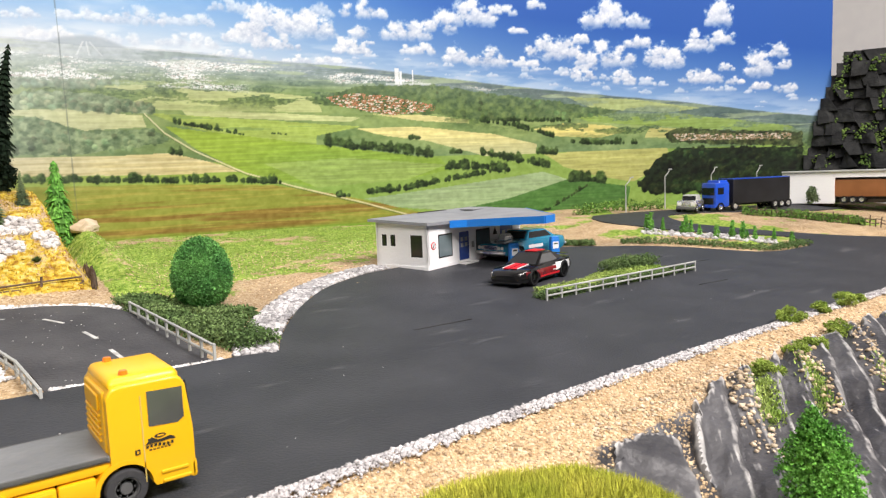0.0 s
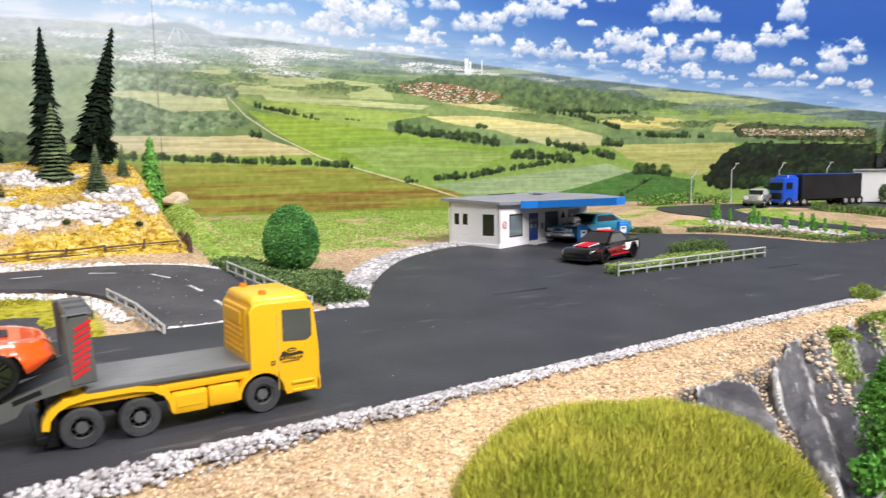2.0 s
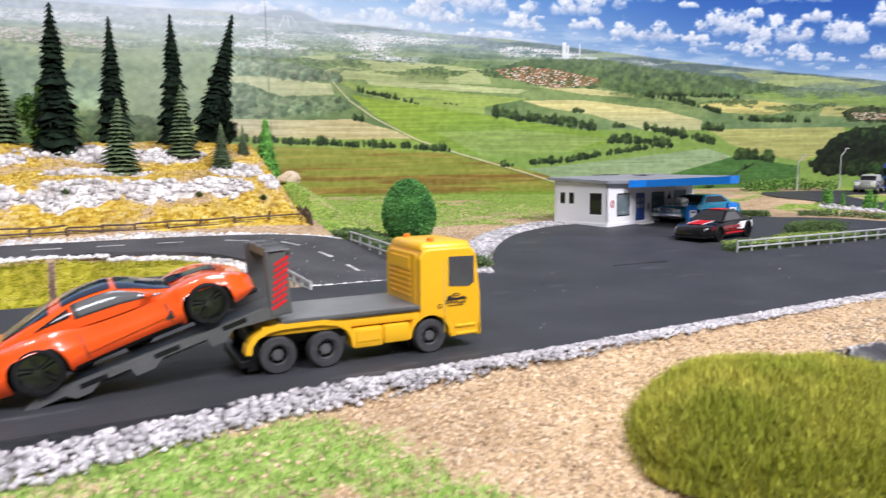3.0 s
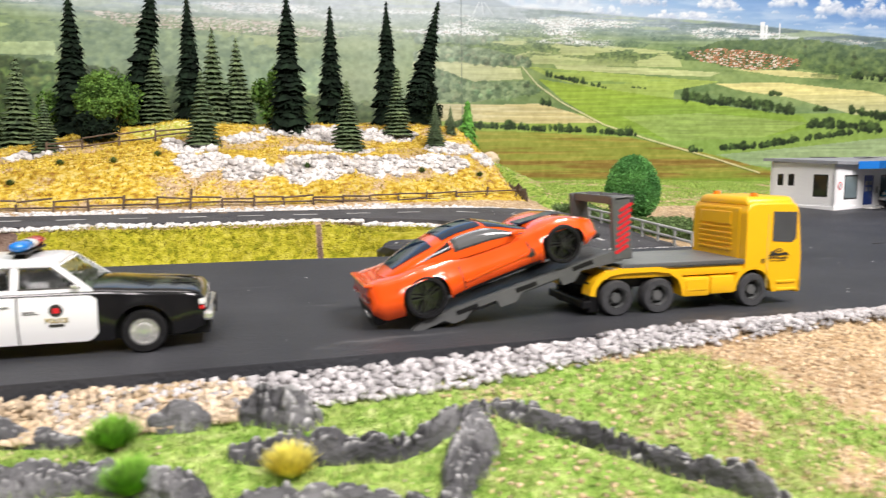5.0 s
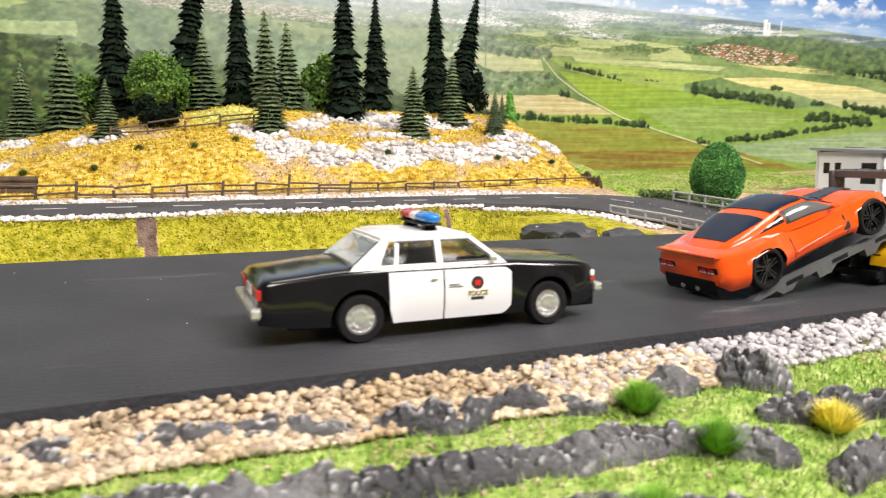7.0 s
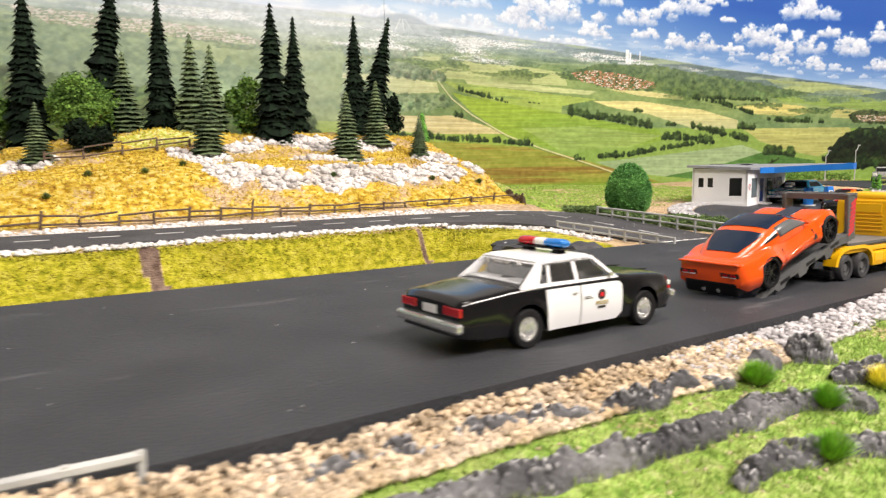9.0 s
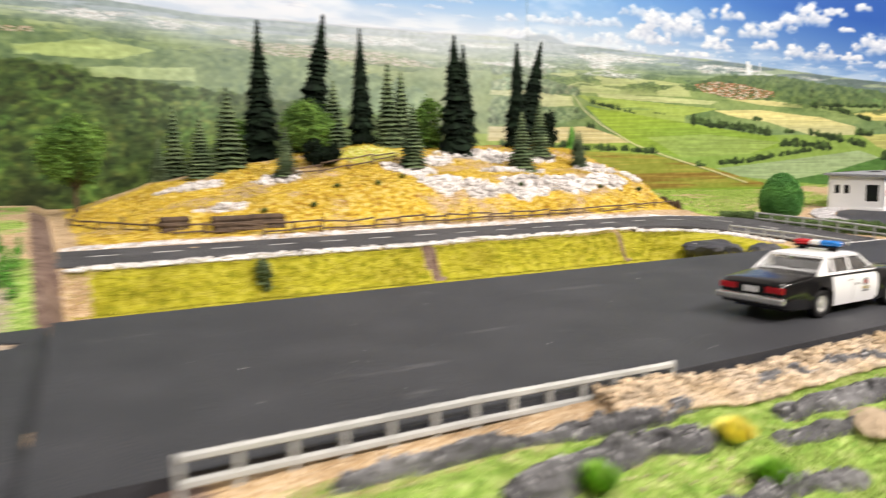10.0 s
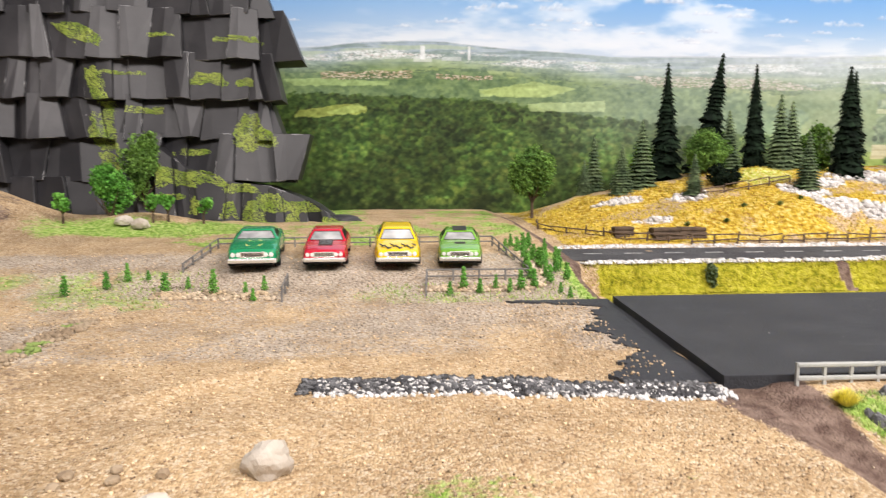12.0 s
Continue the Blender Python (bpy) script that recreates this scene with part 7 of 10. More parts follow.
def station():
    t = thing("filling_station", 49.7, 24.7, 0.86, 15.7, "small white filling station with grey roof and blue canopy edge", "building")
    L, D, H = 13.6, 5.1, 3.55
    # walls with real openings, as piers and bands
    front = [("w", 1.35, 3.2, 0.75, 2.6), ("d", 4.1, 5.5, 0.0, 2.55), ("w", 6.5, 8.6, 0.55, 2.55), ("d", 10.2, 12.3, 0.0, 2.6)]
    side = [("w", 0.5, 1.65, 0.95, 2.65), ("w", 3.2, 3.7, 1.75, 2.65), ("w", 4.1, 4.6, 1.75, 2.65)]

    def wall(axis, length, holes, name):
        bm = bmesh.new()
        us = sorted({0.0, length} | {v for h in holes for v in h[1:3]})
        vs = sorted({0.0, H} | {v for h in holes for v in h[3:5]})
        grid = {(a, b): bm.verts.new((a, 0.0, b) if axis == "x" else (0.0, a, b)) for a in us for b in vs}
        for a, b in zip(us, us[1:]):
            for c, d in zip(vs, vs[1:]):
                if not any(h[1] <= (a + b) / 2 <= h[2] and h[3] <= (c + d) / 2 <= h[4] for h in holes):
                    bm.faces.new((grid[a, c], grid[b, c], grid[b, d], grid[a, d]))
        for v in [v for v in bm.verts if not v.link_faces]:
            bm.verts.remove(v)
        r = bmesh.ops.extrude_face_region(bm, geom=bm.faces[:])
        for v in r["geom"]:
            if isinstance(v, bmesh.types.BMVert):
                v.co += Vector((0, 0.2, 0) if axis == "x" else (0.2, 0, 0))
        w = part(name, bm, M["white_wall"], t, "white plastered wall")
        for kind, a, b, lo, hi in holes:
            c, wd, hz, ht = (a + b) / 2, b - a, (lo + hi) / 2, hi - lo
            if axis == "x":
                if kind == "w":
                    f = part("window", box(c, 0.06, hz, wd, 0.1, ht), M["black_plastic"], w, "black framed window")
                    part("pane", box(c, 0.02, hz, wd - 0.22, 0.05, ht - 0.22), M["glass_teal"], f)
                else:
                    f = part("door", box(c, 0.07, hz, wd, 0.08, ht), M["blue_door"], w, "dark blue door with white panes")
                    for k in (-1, 1):
                        for q in (0.58, 0.76):
                            part("pane", box(c + k * wd * 0.2, 0.025, lo + ht * q, wd * 0.24, 0.04, ht * 0.13), M["glass_pale"], f)
            else:
                f = part("window", box(0.06, c, hz, 0.1, wd, ht), M["black_plastic"], w, "black framed window")
                part("pane", box(0.02, c, hz, 0.05, max(0.2, wd - 0.24), ht - 0.24), M["glass_dark"], f)
        return w

    wall("x", L, front, "front_wall")
    wall("y", D, side, "side_wall")
    part("back_wall", box(L / 2, D, H / 2 + 0.1, L, 0.2, H + 0.2), M["white_wall"], t)
    part("end_wall", box(L - 0.1, D / 2, H / 2, 0.2, D - 0.1, H), M["white_wall"], t)
    part("plinth", box(L / 2, D / 2, 0.12, L + 0.12, D + 0.12, 0.3, 0.02), M["white_wall"], t)
    roof_pts = [(-0.5, 5.6), (-0.4, -0.35), (2.3, -0.45), (3.2, -1.5), (3.8, -8.0), (5.2, -8.0), (13.9, -0.4), (13.9, 5.6)]
    zs = [3.78, 3.52, 3.48, 3.50, 3.82, 3.84, 3.74, 3.86]
    roof = part("roof", prism(roof_pts, [z - 0.10 for z in zs], [z + 0.12 for z in zs]), M["roof_grey"], t, "flat grey felt roof")
    for i in (2, 3, 4, 5):
        (x0, y0), (x1, y1) = roof_pts[i], roof_pts[i + 1]
        bm = bmesh.new()
        q = [bm.verts.new(p) for p in ((x0, y0, zs[i] - 0.42), (x1, y1, zs[i + 1] - 0.42), (x1, y1, zs[i + 1] + 0.15), (x0, y0, zs[i] + 0.15))]
        f = bm.faces.new(q)
        r = bmesh.ops.extrude_face_region(bm, geom=[f])
        n = Vector((y1 - y0, x0 - x1, 0)).normalized() * 0.08
        for v in r["geom"]:
            if isinstance(v, bmesh.types.BMVert):
                v.co += n
        part("canopy_edge", bm, M["blue_trim"], roof, "bright blue canopy edge")
    part("roof_seam", box(7.5, 5.3, 3.98, 4.0, 0.1, 0.06), M["print_black"], roof)
    part("roof_hatch", box(11.6, 3.4, 3.98, 3.2, 1.4, 0.08, 0.02), M["roof_grey"], roof)
    sign = part("no_smoking_sign", lathe([(0.30, -0.01), (0.30, -0.03), (0.01, -0.03)], 18), M["red_print"], t, "round red and white warning sign")
    sign.matrix_basis = pose(0.72 * CM, 0, 1.8 * CM)
    part("sign_face", lathe([(0.22, -0.03), (0.22, -0.045), (0.01, -0.045)], 18), M["paint_white"], sign)
    part("sign_bar", box(0, -0.05, 0, 0.07, 0.01, 0.36, ry=35), M["print_black"], sign)
    bm = bmesh.new()
    f = bm.faces.new([bm.verts.new(p) for p in ((9.0, -0.02, 1.9), (9.75, -0.02, 1.9), (9.37, -0.02, 2.55))])
    bmesh.ops.extrude_face_region(bm, geom=[f])
    part("triangle_sign", bm, M["print_black"], t, "black triangular sign")
    part("notice", box(6.0, -0.03, 1.4, 0.34, 0.04, 0.5), M["rail_grey"], t)
    part("garage_opening", box(7.55, 0.4, 1.3, 2.0, 0.06, 2.2), M["rail_dark"], t)
    part("step", box(4.8, -0.4, 0.06, 1.8, 0.8, 0.16, 0.03), M["concrete"], t)
    return t


station()


def fuel_pump(x, y, z, rz):
    t = thing("fuel_pump", x, y, z, rz, "blue toy fuel pump with a white panel on the forecourt", "fuel pump", "fuel pumps")
    b = part("body", box(0, 0, 1.0, 0.9, 0.6, 2.0, 0.06), M["blue_trim"], t)
    part("panel", box(0.0, -0.31, 1.35, 0.62, 0.04, 0.72, 0.01), M["paint_white"], b, "white price panel")
    part("display", box(0.0, -0.335, 1.5, 0.4, 0.02, 0.14), M["print_black"], b)
    part("plinth", box(0, 0, 0.08, 1.3, 0.9, 0.18, 0.03), M["concrete"], t)
    part("hose", rod((0.5, 0, 0.5), (0.5, 0, 1.5), 0.05), M["black_plastic"], t)
    part("crown", box(0, 0, 2.1, 0.8, 0.5, 0.22, 0.04), M["blue_trim"], t)
    t.scale = (0.85, 0.85, 0.8)
    return t


fuel_pump(56.4, 22.4, 0.72, -20)
fuel_pump(61.7, 23.1, 0.74, -20)


def gz(x, y):
    return float(height(np.array([float(x)]), np.array([float(y)]))[0])


def rail_fence(name, pts, zs, h, spacing, mat, label, group, rails=(1.0, 0.45), pr=0.07, rr=0.06, wobble=0.0, round_posts=False):
    """Posts and rails along a line; zs are ground heights at its corners."""
    t = thing(name, pts[0][0], pts[0][1], zs[0], 0, label, "fence", group)
    o = Vector((pts[0][0], pts[0][1], zs[0]))
    rng = random.Random(len(pts) * 7 + int(pts[0][0] * 10))
    posts = []
    for (a, za), (b, zb) in zip(zip(pts, zs), zip(pts[1:], zs[1:])):
        A, B = Vector((*a, za)) - o, Vector((*b, zb)) - o
        n = max(1, round((B - A).length / spacing))
        for k in range(n + 1 if (b, zb) == (pts[-1], zs[-1]) else n):
            posts.append(A.lerp(B, k / n))
    me = None
    for p in posts:
        hh = h * (1 + wobble * rng.uniform(-0.4, 0.6))
        if me is None:
            me = mesh_of("post", rod((0, 0, -0.3), (0, 0, h), pr, pr * 0.9, 6) if round_posts else box(0, 0, h / 2 - 0.15, pr * 2, pr * 2, h + 0.3, 0.01), mat)
        ob = new("post", me)
        ob.parent = t
        ob.matrix_basis = pose(p.x * CM, p.y * CM, p.z * CM, rng.uniform(-1, 1) * 8 * wobble, rng.uniform(-1, 1) * 8 * wobble, rng.uniform(0, 90) if wobble else 0)
        ob.scale = (1, 1, hh / h)
    for p, q in zip(posts, posts[1:]):
        for f in rails:
            d1, d2 = rng.uniform(-1, 1) * wobble * 0.12, rng.uniform(-1, 1) * wobble * 0.12
            part("rail", rod(p + Vector((0, 0, h * f - rr + d1)), q + Vector((0, 0, h * f - rr + d2)), rr, rr, 6), mat, t)
    return t


RG = M["rail_grey"]
rail_fence("guard_rail", [(28.0, 23.4), (28.4, 18), (28.95, 12.7)], [0.80, 0.48, 0.05], 0.95, 1.25, RG, "pale grey model guard rail beside the lane", "guard rails", (1.0, 0.5), 0.06, 0.07)
rail_fence("guard_rail", [(20.9, 20.4), (21.6, 16.5), (21.9, 11.9)], [0.45, 0.2, -0.1], 0.75, 1.25, RG, "pale grey model guard rail beside the lane", "guard rails", (1.0, 0.5), 0.06, 0.07)
rail_fence("guard_rail", [(49.1, 11.65), (64.7, 11.7)], [0.22, 0.25], 0.78, 1.3, RG, "pale grey model guard rail round the planted island", "guard rails", (1.0, 0.5), 0.05, 0.06)
rail_fence("guard_rail", [(-23.1, -2.2), (-16.5, -1.98), (-10.0, -1.95)], [-0.20, -0.33, -0.47], 0.78, 1.1, RG, "pale grey model guard rail beside the road edge", "guard rails", (1.0, 0.35), 0.06, 0.10)
RD = M["rail_dark"]
rail_fence("lot_fence", [(-28.5, 19.1), (-35.4, 19.3), (-35.7, 16.0)], [0.45, 0.45, 0.05], 0.86, 1.65, RD, "dark grey model railing round the sandy car lot", "lot railings", (1.0, 0.5), 0.06, 0.055)
rail_fence("lot_fence", [(-44.3, 18.6), (-44.3, 15.6)], [0.40, 0.05], 0.86, 1.5, RD, "dark grey model railing round the sandy car lot", "lot railings", (1.0, 0.5), 0.06, 0.055)
rail_fence("lot_fence", [(-51.3, 20.8), (-50.6, 28.3), (-29.6, 28.3), (-28.5, 19.1)], [0.9, 1.85, 1.85, 0.45], 0.80, 1.9, RD, "dark grey model railing round the sandy car lot", "lot railings", (1.0, 0.5), 0.06, 0.055)
WD = M["wood"]
rail_fence("wooden_fence", [(27.2, 32.0), (20, 31.5), (8, 31.0), (-4, 30.9), (-12, 31.0), (-17.5, 32.2), (-21.5, 36), (-23.0, 41), (-22.4, 44)],
           [1.55, 1.5, 1.5, 1.5, 1.5, 1.6, 1.75, 1.9, 2.0], 0.86, 2.1, WD, "dark brown rustic wooden fence below the yellow hill", "wooden fences", (0.95, 0.5), 0.09, 0.06, 1.0, True)
rail_fence("wooden_fence", [(-6.5, 41.3), (-1.5, 41.4), (3.6, 42.8)], [gz(-6.5, 41.3), gz(-1.5, 41.4), gz(3.6, 42.8)], 0.95, 2.4, WD, "dark brown rustic wooden fence on the yellow hill", "wooden fences", (0.95, 0.45), 0.09, 0.06, 1.0, True)
rail_fence("picket_fence", [(99, 26.6), (102.5, 20.6), (104.5, 14)], [1.8, 1.1, 0.45], 0.75, 0.55, WD, "brown wooden picket fence by the far road", "wooden fences", (0.9, 0.4), 0.08, 0.05, 0.8, True)


def log_stack(x, y, z, rz, n, length):
    t = thing("log_stack", x, y, z, rz, "stack of dark brown logs beside the wooden fence", "logs", "log stacks")
    rng = random.Random(int(x * 10))
    for r in range(3):
        for k in range(n - r):
            lg = part("log", rod((-length / 2 + rng.uniform(-0.1, 0.1), 0, 0), (length / 2 + rng.uniform(-0.1, 0.1), 0, 0), 0.21, 0.19, 8), M["bark"], t)
            lg.matrix_basis = pose(0, (k - (n - r) / 2) * 0.42 * CM, (0.2 + 0.35 * r) * CM, 0, 0, rng.uniform(-3, 3))
    return t


log_stack(-17.2, 33.9, 1.75, 8, 4, 1.9)
log_stack(-13.7, 33.0, 1.70, 4, 5, 2.4)
log_stack(-11.2, 33.3, 1.72, -3, 5, 2.2)


def street_lamp(x, y, z, h, rz):
    t = thing("street_lamp", x, y, z, rz, "thin grey model street lamp with a curved arm", "street lamp", "street lamps")
    part("pole", rod((0, 0, 0), (0, 0, h), 0.09, 0.06), RG, t)
    bm = bmesh.new()
    prev = Vector((0, 0, h))
    for k in range(1, 6):
        a = k / 5 * 1.3
        p = Vector((1.3 * math.sin(a), 0, h + 0.75 * (1 - math.cos(a)) + 0.3 * math.sin(a)))
        add_rod(bm, prev, p, 0.06, 0.05, 6)
        prev = p
    part("arm", bm, RG, t)
    part("lamp_head", box(prev.x + 0.25, 0, prev.z, 0.7, 0.22, 0.14, 0.04), RG, t)
    return t


street_lamp(89.2, 37.4, 2.4, 3.4, 10)
street_lamp(96.0, 36.6, 2.4, 4.2, 10)
street_lamp(103.5, 34.8, 2.4, 4.2, 10)
street_lamp(110.5, 32.4, 2.4, 4.2, 10)


def semi_truck():
    t = thing("semi_truck", 100.8, 30.4, 2.12, 164, "blue toy truck with a black box trailer on the far road", "toy truck")
    cab = part("cab", box(2.4, 0, 2.0, 2.2, 2.5, 3.0, 0.2), M["paint_truckblue"], t, "blue cab", smooth=True)
    part("windscreen", box(3.52, 0, 2.45, 0.06, 2.1, 0.9, 0.02), M["glass_dark"], cab)
    part("grille", box(3.53, 0, 1.25, 0.06, 1.8, 0.8, 0.02), M["black_plastic"], cab)
    part("bumper", box(3.5, 0, 0.65, 0.2, 2.4, 0.4, 0.05), M["paint_truckblue"], cab)
    part("roof_deflector", box(2.1, 0, 3.6, 1.5, 2.2, 0.4, 0.1, taper=0.85), M["paint_truckblue"], cab)
    for s in (-1, 1):
        part("side_window", box(2.7, s * 1.26, 2.5, 0.9, 0.04, 0.8), M["glass_dark"], cab)
        for x in (2.7, 0.4, -6.0, -7.1, -8.2):
            wheel(t, x, s * 1.1, 0.55, 0.4, s, M["chrome"], M["tyre"], "truck", 0.6)
    part("trailer", box(-3.8, 0, 2.35, 9.2, 2.6, 3.0, 0.06), M["trailer_black"], t, "black box trailer")
    part("trailer_edge", box(-3.8, 0, 3.88, 9.22, 2.62, 0.10, 0.03), M["paint_truckblue"], t, "blue roof edge")
    part("frame", box(-2.5, 0, 0.75, 11, 1.2, 0.3), M["black_plastic"], t)
    return t


semi_truck()


def silver_van():
    t = thing("toy_pickup", 95.2, 32.4, 2.15, 196, "silver toy pickup with round lights beside the blue truck", "toy car")
    b = part("body", box(0, 0, 1.0, 3.4, 2.3, 1.0, 0.15), M["chrome"], t, "silver body", smooth=True)
    part("cabin", box(-0.4, 0, 1.75, 1.7, 2.0, 0.8, 0.15, taper=0.85), M["rail_grey"], t, smooth=True)
    part("windscreen", box(0.47, 0, 1.75, 0.06, 1.6, 0.5, ry=-8), M["glass_dark"], t)
    part("bumper", box(1.75, 0, 0.6, 0.2, 2.3, 0.3, 0.05), M["grey_plastic"], b)
    for s in (-1, 1):
        part("headlight", box(1.72, s * 0.8, 1.1, 0.08, 0.5, 0.4, 0.05), M["clear_lens"], b)
        for x in (-1.1, 1.1):
            wheel(t, x, s * 1.05, 0.5, 0.35, s, M["chrome"], M["tyre"], "disc", 0.6)
    return t


silver_van()


def depot():
    t = thing("depot_building", 113.9, 30.6, 2.15, -76, "low pale concrete depot with an open bay", "building")
    part("wall", box(3.1, 0.3, 2.05, 6.4, 0.5, 4.1, 0.04), M["white_wall"], t)
    part("side_wall", box(0.2, 1.4, 2.05, 0.5, 2.4, 4.1), M["concrete"], t)
    part("back_wall", box(8.0, 2.7, 2.05, 16, 0.4, 4.1), M["rail_dark"], t)
    part("lintel", box(11.0, 0.3, 3.75, 9.8, 0.5, 0.7), M["white_wall"], t)
    part("roof", box(8.0, 1.4, 4.22, 16.2, 3.2, 0.22, 0.04), M["rail_grey"], t)
    part("column", box(15.6, 0.3, 1.8, 0.5, 0.5, 3.6), M["concrete"], t)
    return t


depot()


def box_trailer():
    t = thing("box_trailer", 117.5, 21.2, 2.15, -76, "brown toy box trailer parked in the depot bay", "toy trailer")
    part("box", box(0, 0, 2.0, 7.5, 2.0, 2.2, 0.06), M["trailer_brown"], t)
    part("frame", box(0, 0, 0.7, 7.0, 1.2, 0.3), M["black_plastic"], t)
    for s in (-1, 1):
        for x in (-2.6, -1.6, -0.6):
            wheel(t, x, s * 0.85, 0.5, 0.4, s, M["chrome"], M["tyre"], "truck", 0.6)
    return t


box_trailer()


# ---- stones, grass, trees ----
RNG = np.random.RandomState(5)
OCTA_V = np.array([(1, 0, 0), (-1, 0, 0), (0, 1, 0), (0, -1, 0), (0, 0, 1), (0, 0, -1)], float)
OCTA_F = np.array([(0, 2, 4), (2, 1, 4), (1, 3, 4), (3, 0, 4), (2, 0, 5), (1, 2, 5), (3, 1, 5), (0, 3, 5)])
CUBE_V = np.array([(-1, -1, -1), (1, -1, -1), (1, 1, -1), (-1, 1, -1), (-1, -1, 1), (1, -1, 1), (1, 1, 1), (-1, 1, 1)], float) * 0.72
CUBE_F = np.array([(0, 2, 1), (0, 3, 2), (4, 5, 6), (4, 6, 7), (0, 1, 5), (0, 5, 4), (1, 2, 6), (1, 6, 5), (2, 3, 7), (2, 7, 6), (3, 0, 4), (3, 4, 7)])


def turns(n):
    """Random turns as n 3x3 matrices."""
    q = RNG.normal(size=(n, 4))
    q /= np.linalg.norm(q, axis=1)[:, None]
    a, b, c, d = q.T
    return np.stack([np.stack([1 - 2 * (c * c + d * d), 2 * (b * c - a * d), 2 * (b * d + a * c)], -1),
                     np.stack([2 * (b * c + a * d), 1 - 2 * (b * b + d * d), 2 * (c * d - a * b)], -1),
                     np.stack([2 * (b * d - a * c), 2 * (c * d + a * b), 1 - 2 * (b * b + c * c)], -1)], 1)


def tri_mesh(name, verts, tris, mat, parent=None, label="", kind="", category="", smooth=False):
    me = bpy.data.meshes.new(name)
    verts = np.asarray(verts, np.float32).reshape(-1, 3) * CM
    tris = np.asarray(tris, np.int32).reshape(-1, 3)
    me.vertices.add(len(verts))
    me.vertices.foreach_set("co", verts.ravel())
    me.loops.add(tris.size)
    me.loops.foreach_set("vertex_index", tris.ravel())
    me.polygons.add(len(tris))
    me.polygons.foreach_set("loop_start", np.arange(0, tris.size, 3))
    me.polygons.foreach_set("loop_total", np.full(len(tris), 3))
    if smooth:
        me.polygons.foreach_set("use_smooth", np.ones(len(tris), bool))
    me.update()
    me.materials.append(mat)
    ob = new(name, me)
    ob.parent = parent
    return tagged(ob, label, category, kind=kind)


def stones(pos, size, flat=0.75, base="cube"):
    """Vertices and triangles of many small irregular stones."""
    n = len(pos)
    bv, bf = (CUBE_V, CUBE_F) if base == "cube" else (OCTA_V, OCTA_F)
    v = np.repeat(bv[None], n, 0) * RNG.uniform(0.62, 1.25, (n, len(bv), 3))
    v = np.einsum("nij,nkj->nki", turns(n), v)
    v *= np.asarray(size).reshape(n, 1, 1)
    v[..., 2] *= flat
    v += np.asarray(pos)[:, None]
    f = bf[None] + (np.arange(n) * len(bv))[:, None, None]
    return v.reshape(-1, 3), f.reshape(-1, 3)


def scatter(name, x, y, size, mat, label, category, lift=0.3, flat=0.75, base="cube", z=None):
    z = height(x, y) if z is None else z
    v, f = stones(np.stack([x, y, z + size * lift], -1), size, flat, base)
    return tri_mesh(name, v, f, mat, label=label, category=category, kind="stuff")


def blades(name, x, y, z, length, mat, label, category="grass", lean=0.5, wide=0.05, parent=None, kind="stuff"):
    n = len(x)
    a = RNG.uniform(0, 2 * np.pi, n)
    l = length * RNG.uniform(0.6, 1.25, n)
    t = RNG.uniform(0.1, 1, n) * lean
    d = np.stack([np.cos(a) * np.sin(t), np.sin(a) * np.sin(t), np.cos(t)], -1)
    s = np.stack([-np.sin(a), np.cos(a), 0 * a], -1) * wide
    p = np.stack([x, y, z], -1)
    v = np.stack([p - s, p + s, p + d * l[:, None]], 1).reshape(-1, 3)
    return tri_mesh(name, v, np.arange(3 * n).reshape(-1, 3), mat, parent, label, kind, category)


def along(line, n, spread, seed=0):
    """n places beside a line of points; spread is (low, high) to its left."""
    p = smooth_line(line, 10)
    cum = np.r_[0, np.cumsum(np.hypot(*np.diff(p, axis=0).T))]
    s = RNG.uniform(0, cum[-1], n)
    x, y = np.interp(s, cum, p[:, 0]), np.interp(s, cum, p[:, 1])
    e = 0.05
    dx, dy = np.interp(s + e, cum, p[:, 0]) - np.interp(s - e, cum, p[:, 0]), np.interp(s + e, cum, p[:, 1]) - np.interp(s - e, cum, p[:, 1])
    k = np.hypot(dx, dy) + 1e-9
    o = RNG.uniform(spread[0], spread[1], n)
    return x - dy / k * o, y + dx / k * o


# gravel along the road's near edge: grey in the east, tan in the west
x, y = along([(3, -2.05), (12, -1.85), (25, -1.45), (40, -0.75), (60, -0.4), (78, -0.7)], 21000, (-1.2, 0.12))
edge = np.interp(x, [3, 12, 25, 40, 60, 78], [-2.05, -1.85, -1.45, -0.75, -0.4, -0.7])
keep = (RNG.uniform(0, 1, len(x)) < np.clip(1.15 - (x - 5) / 120, 0.7, 1)) & (y < edge + np.interp(x, [10, 14, 20, 30, 60], [-0.05, -0.14, -0.06, 0.03, 0.12])) & (y > edge - np.interp(x, [8, 16, 24], [1.3, 0.95, 0.75]) * RNG.uniform(0.6, 1.2, len(x)))
x, y = x[keep], y[keep]
over = (y - edge[keep])
size = (0.05 + 0.09 * RNG.uniform(0, 1, len(x)) ** 1.7) * np.interp(x, [12, 24, 60], [1.0, 0.72, 0.66])
scatter("gravel", x, y, size, M["gravel"], "pale grey crushed stone along the road edge", "gravel", z=np.where(over > -0.02, 0.02, np.minimum(height(x, y) + (0.06 + (0.14 + 0.2 * step(16, 8, x)) * RNG.uniform(0, 1, len(x))) * np.clip((y + 3.4) / 1.2, 0.1, 1), np.interp(x, [8, 14, 20], [0.5, 0.25, 0.1]))))
x, y = along([(-13, -2.1), (-4, -2.1), (7, -2.0)], 10500, (-1.4, 0.0))
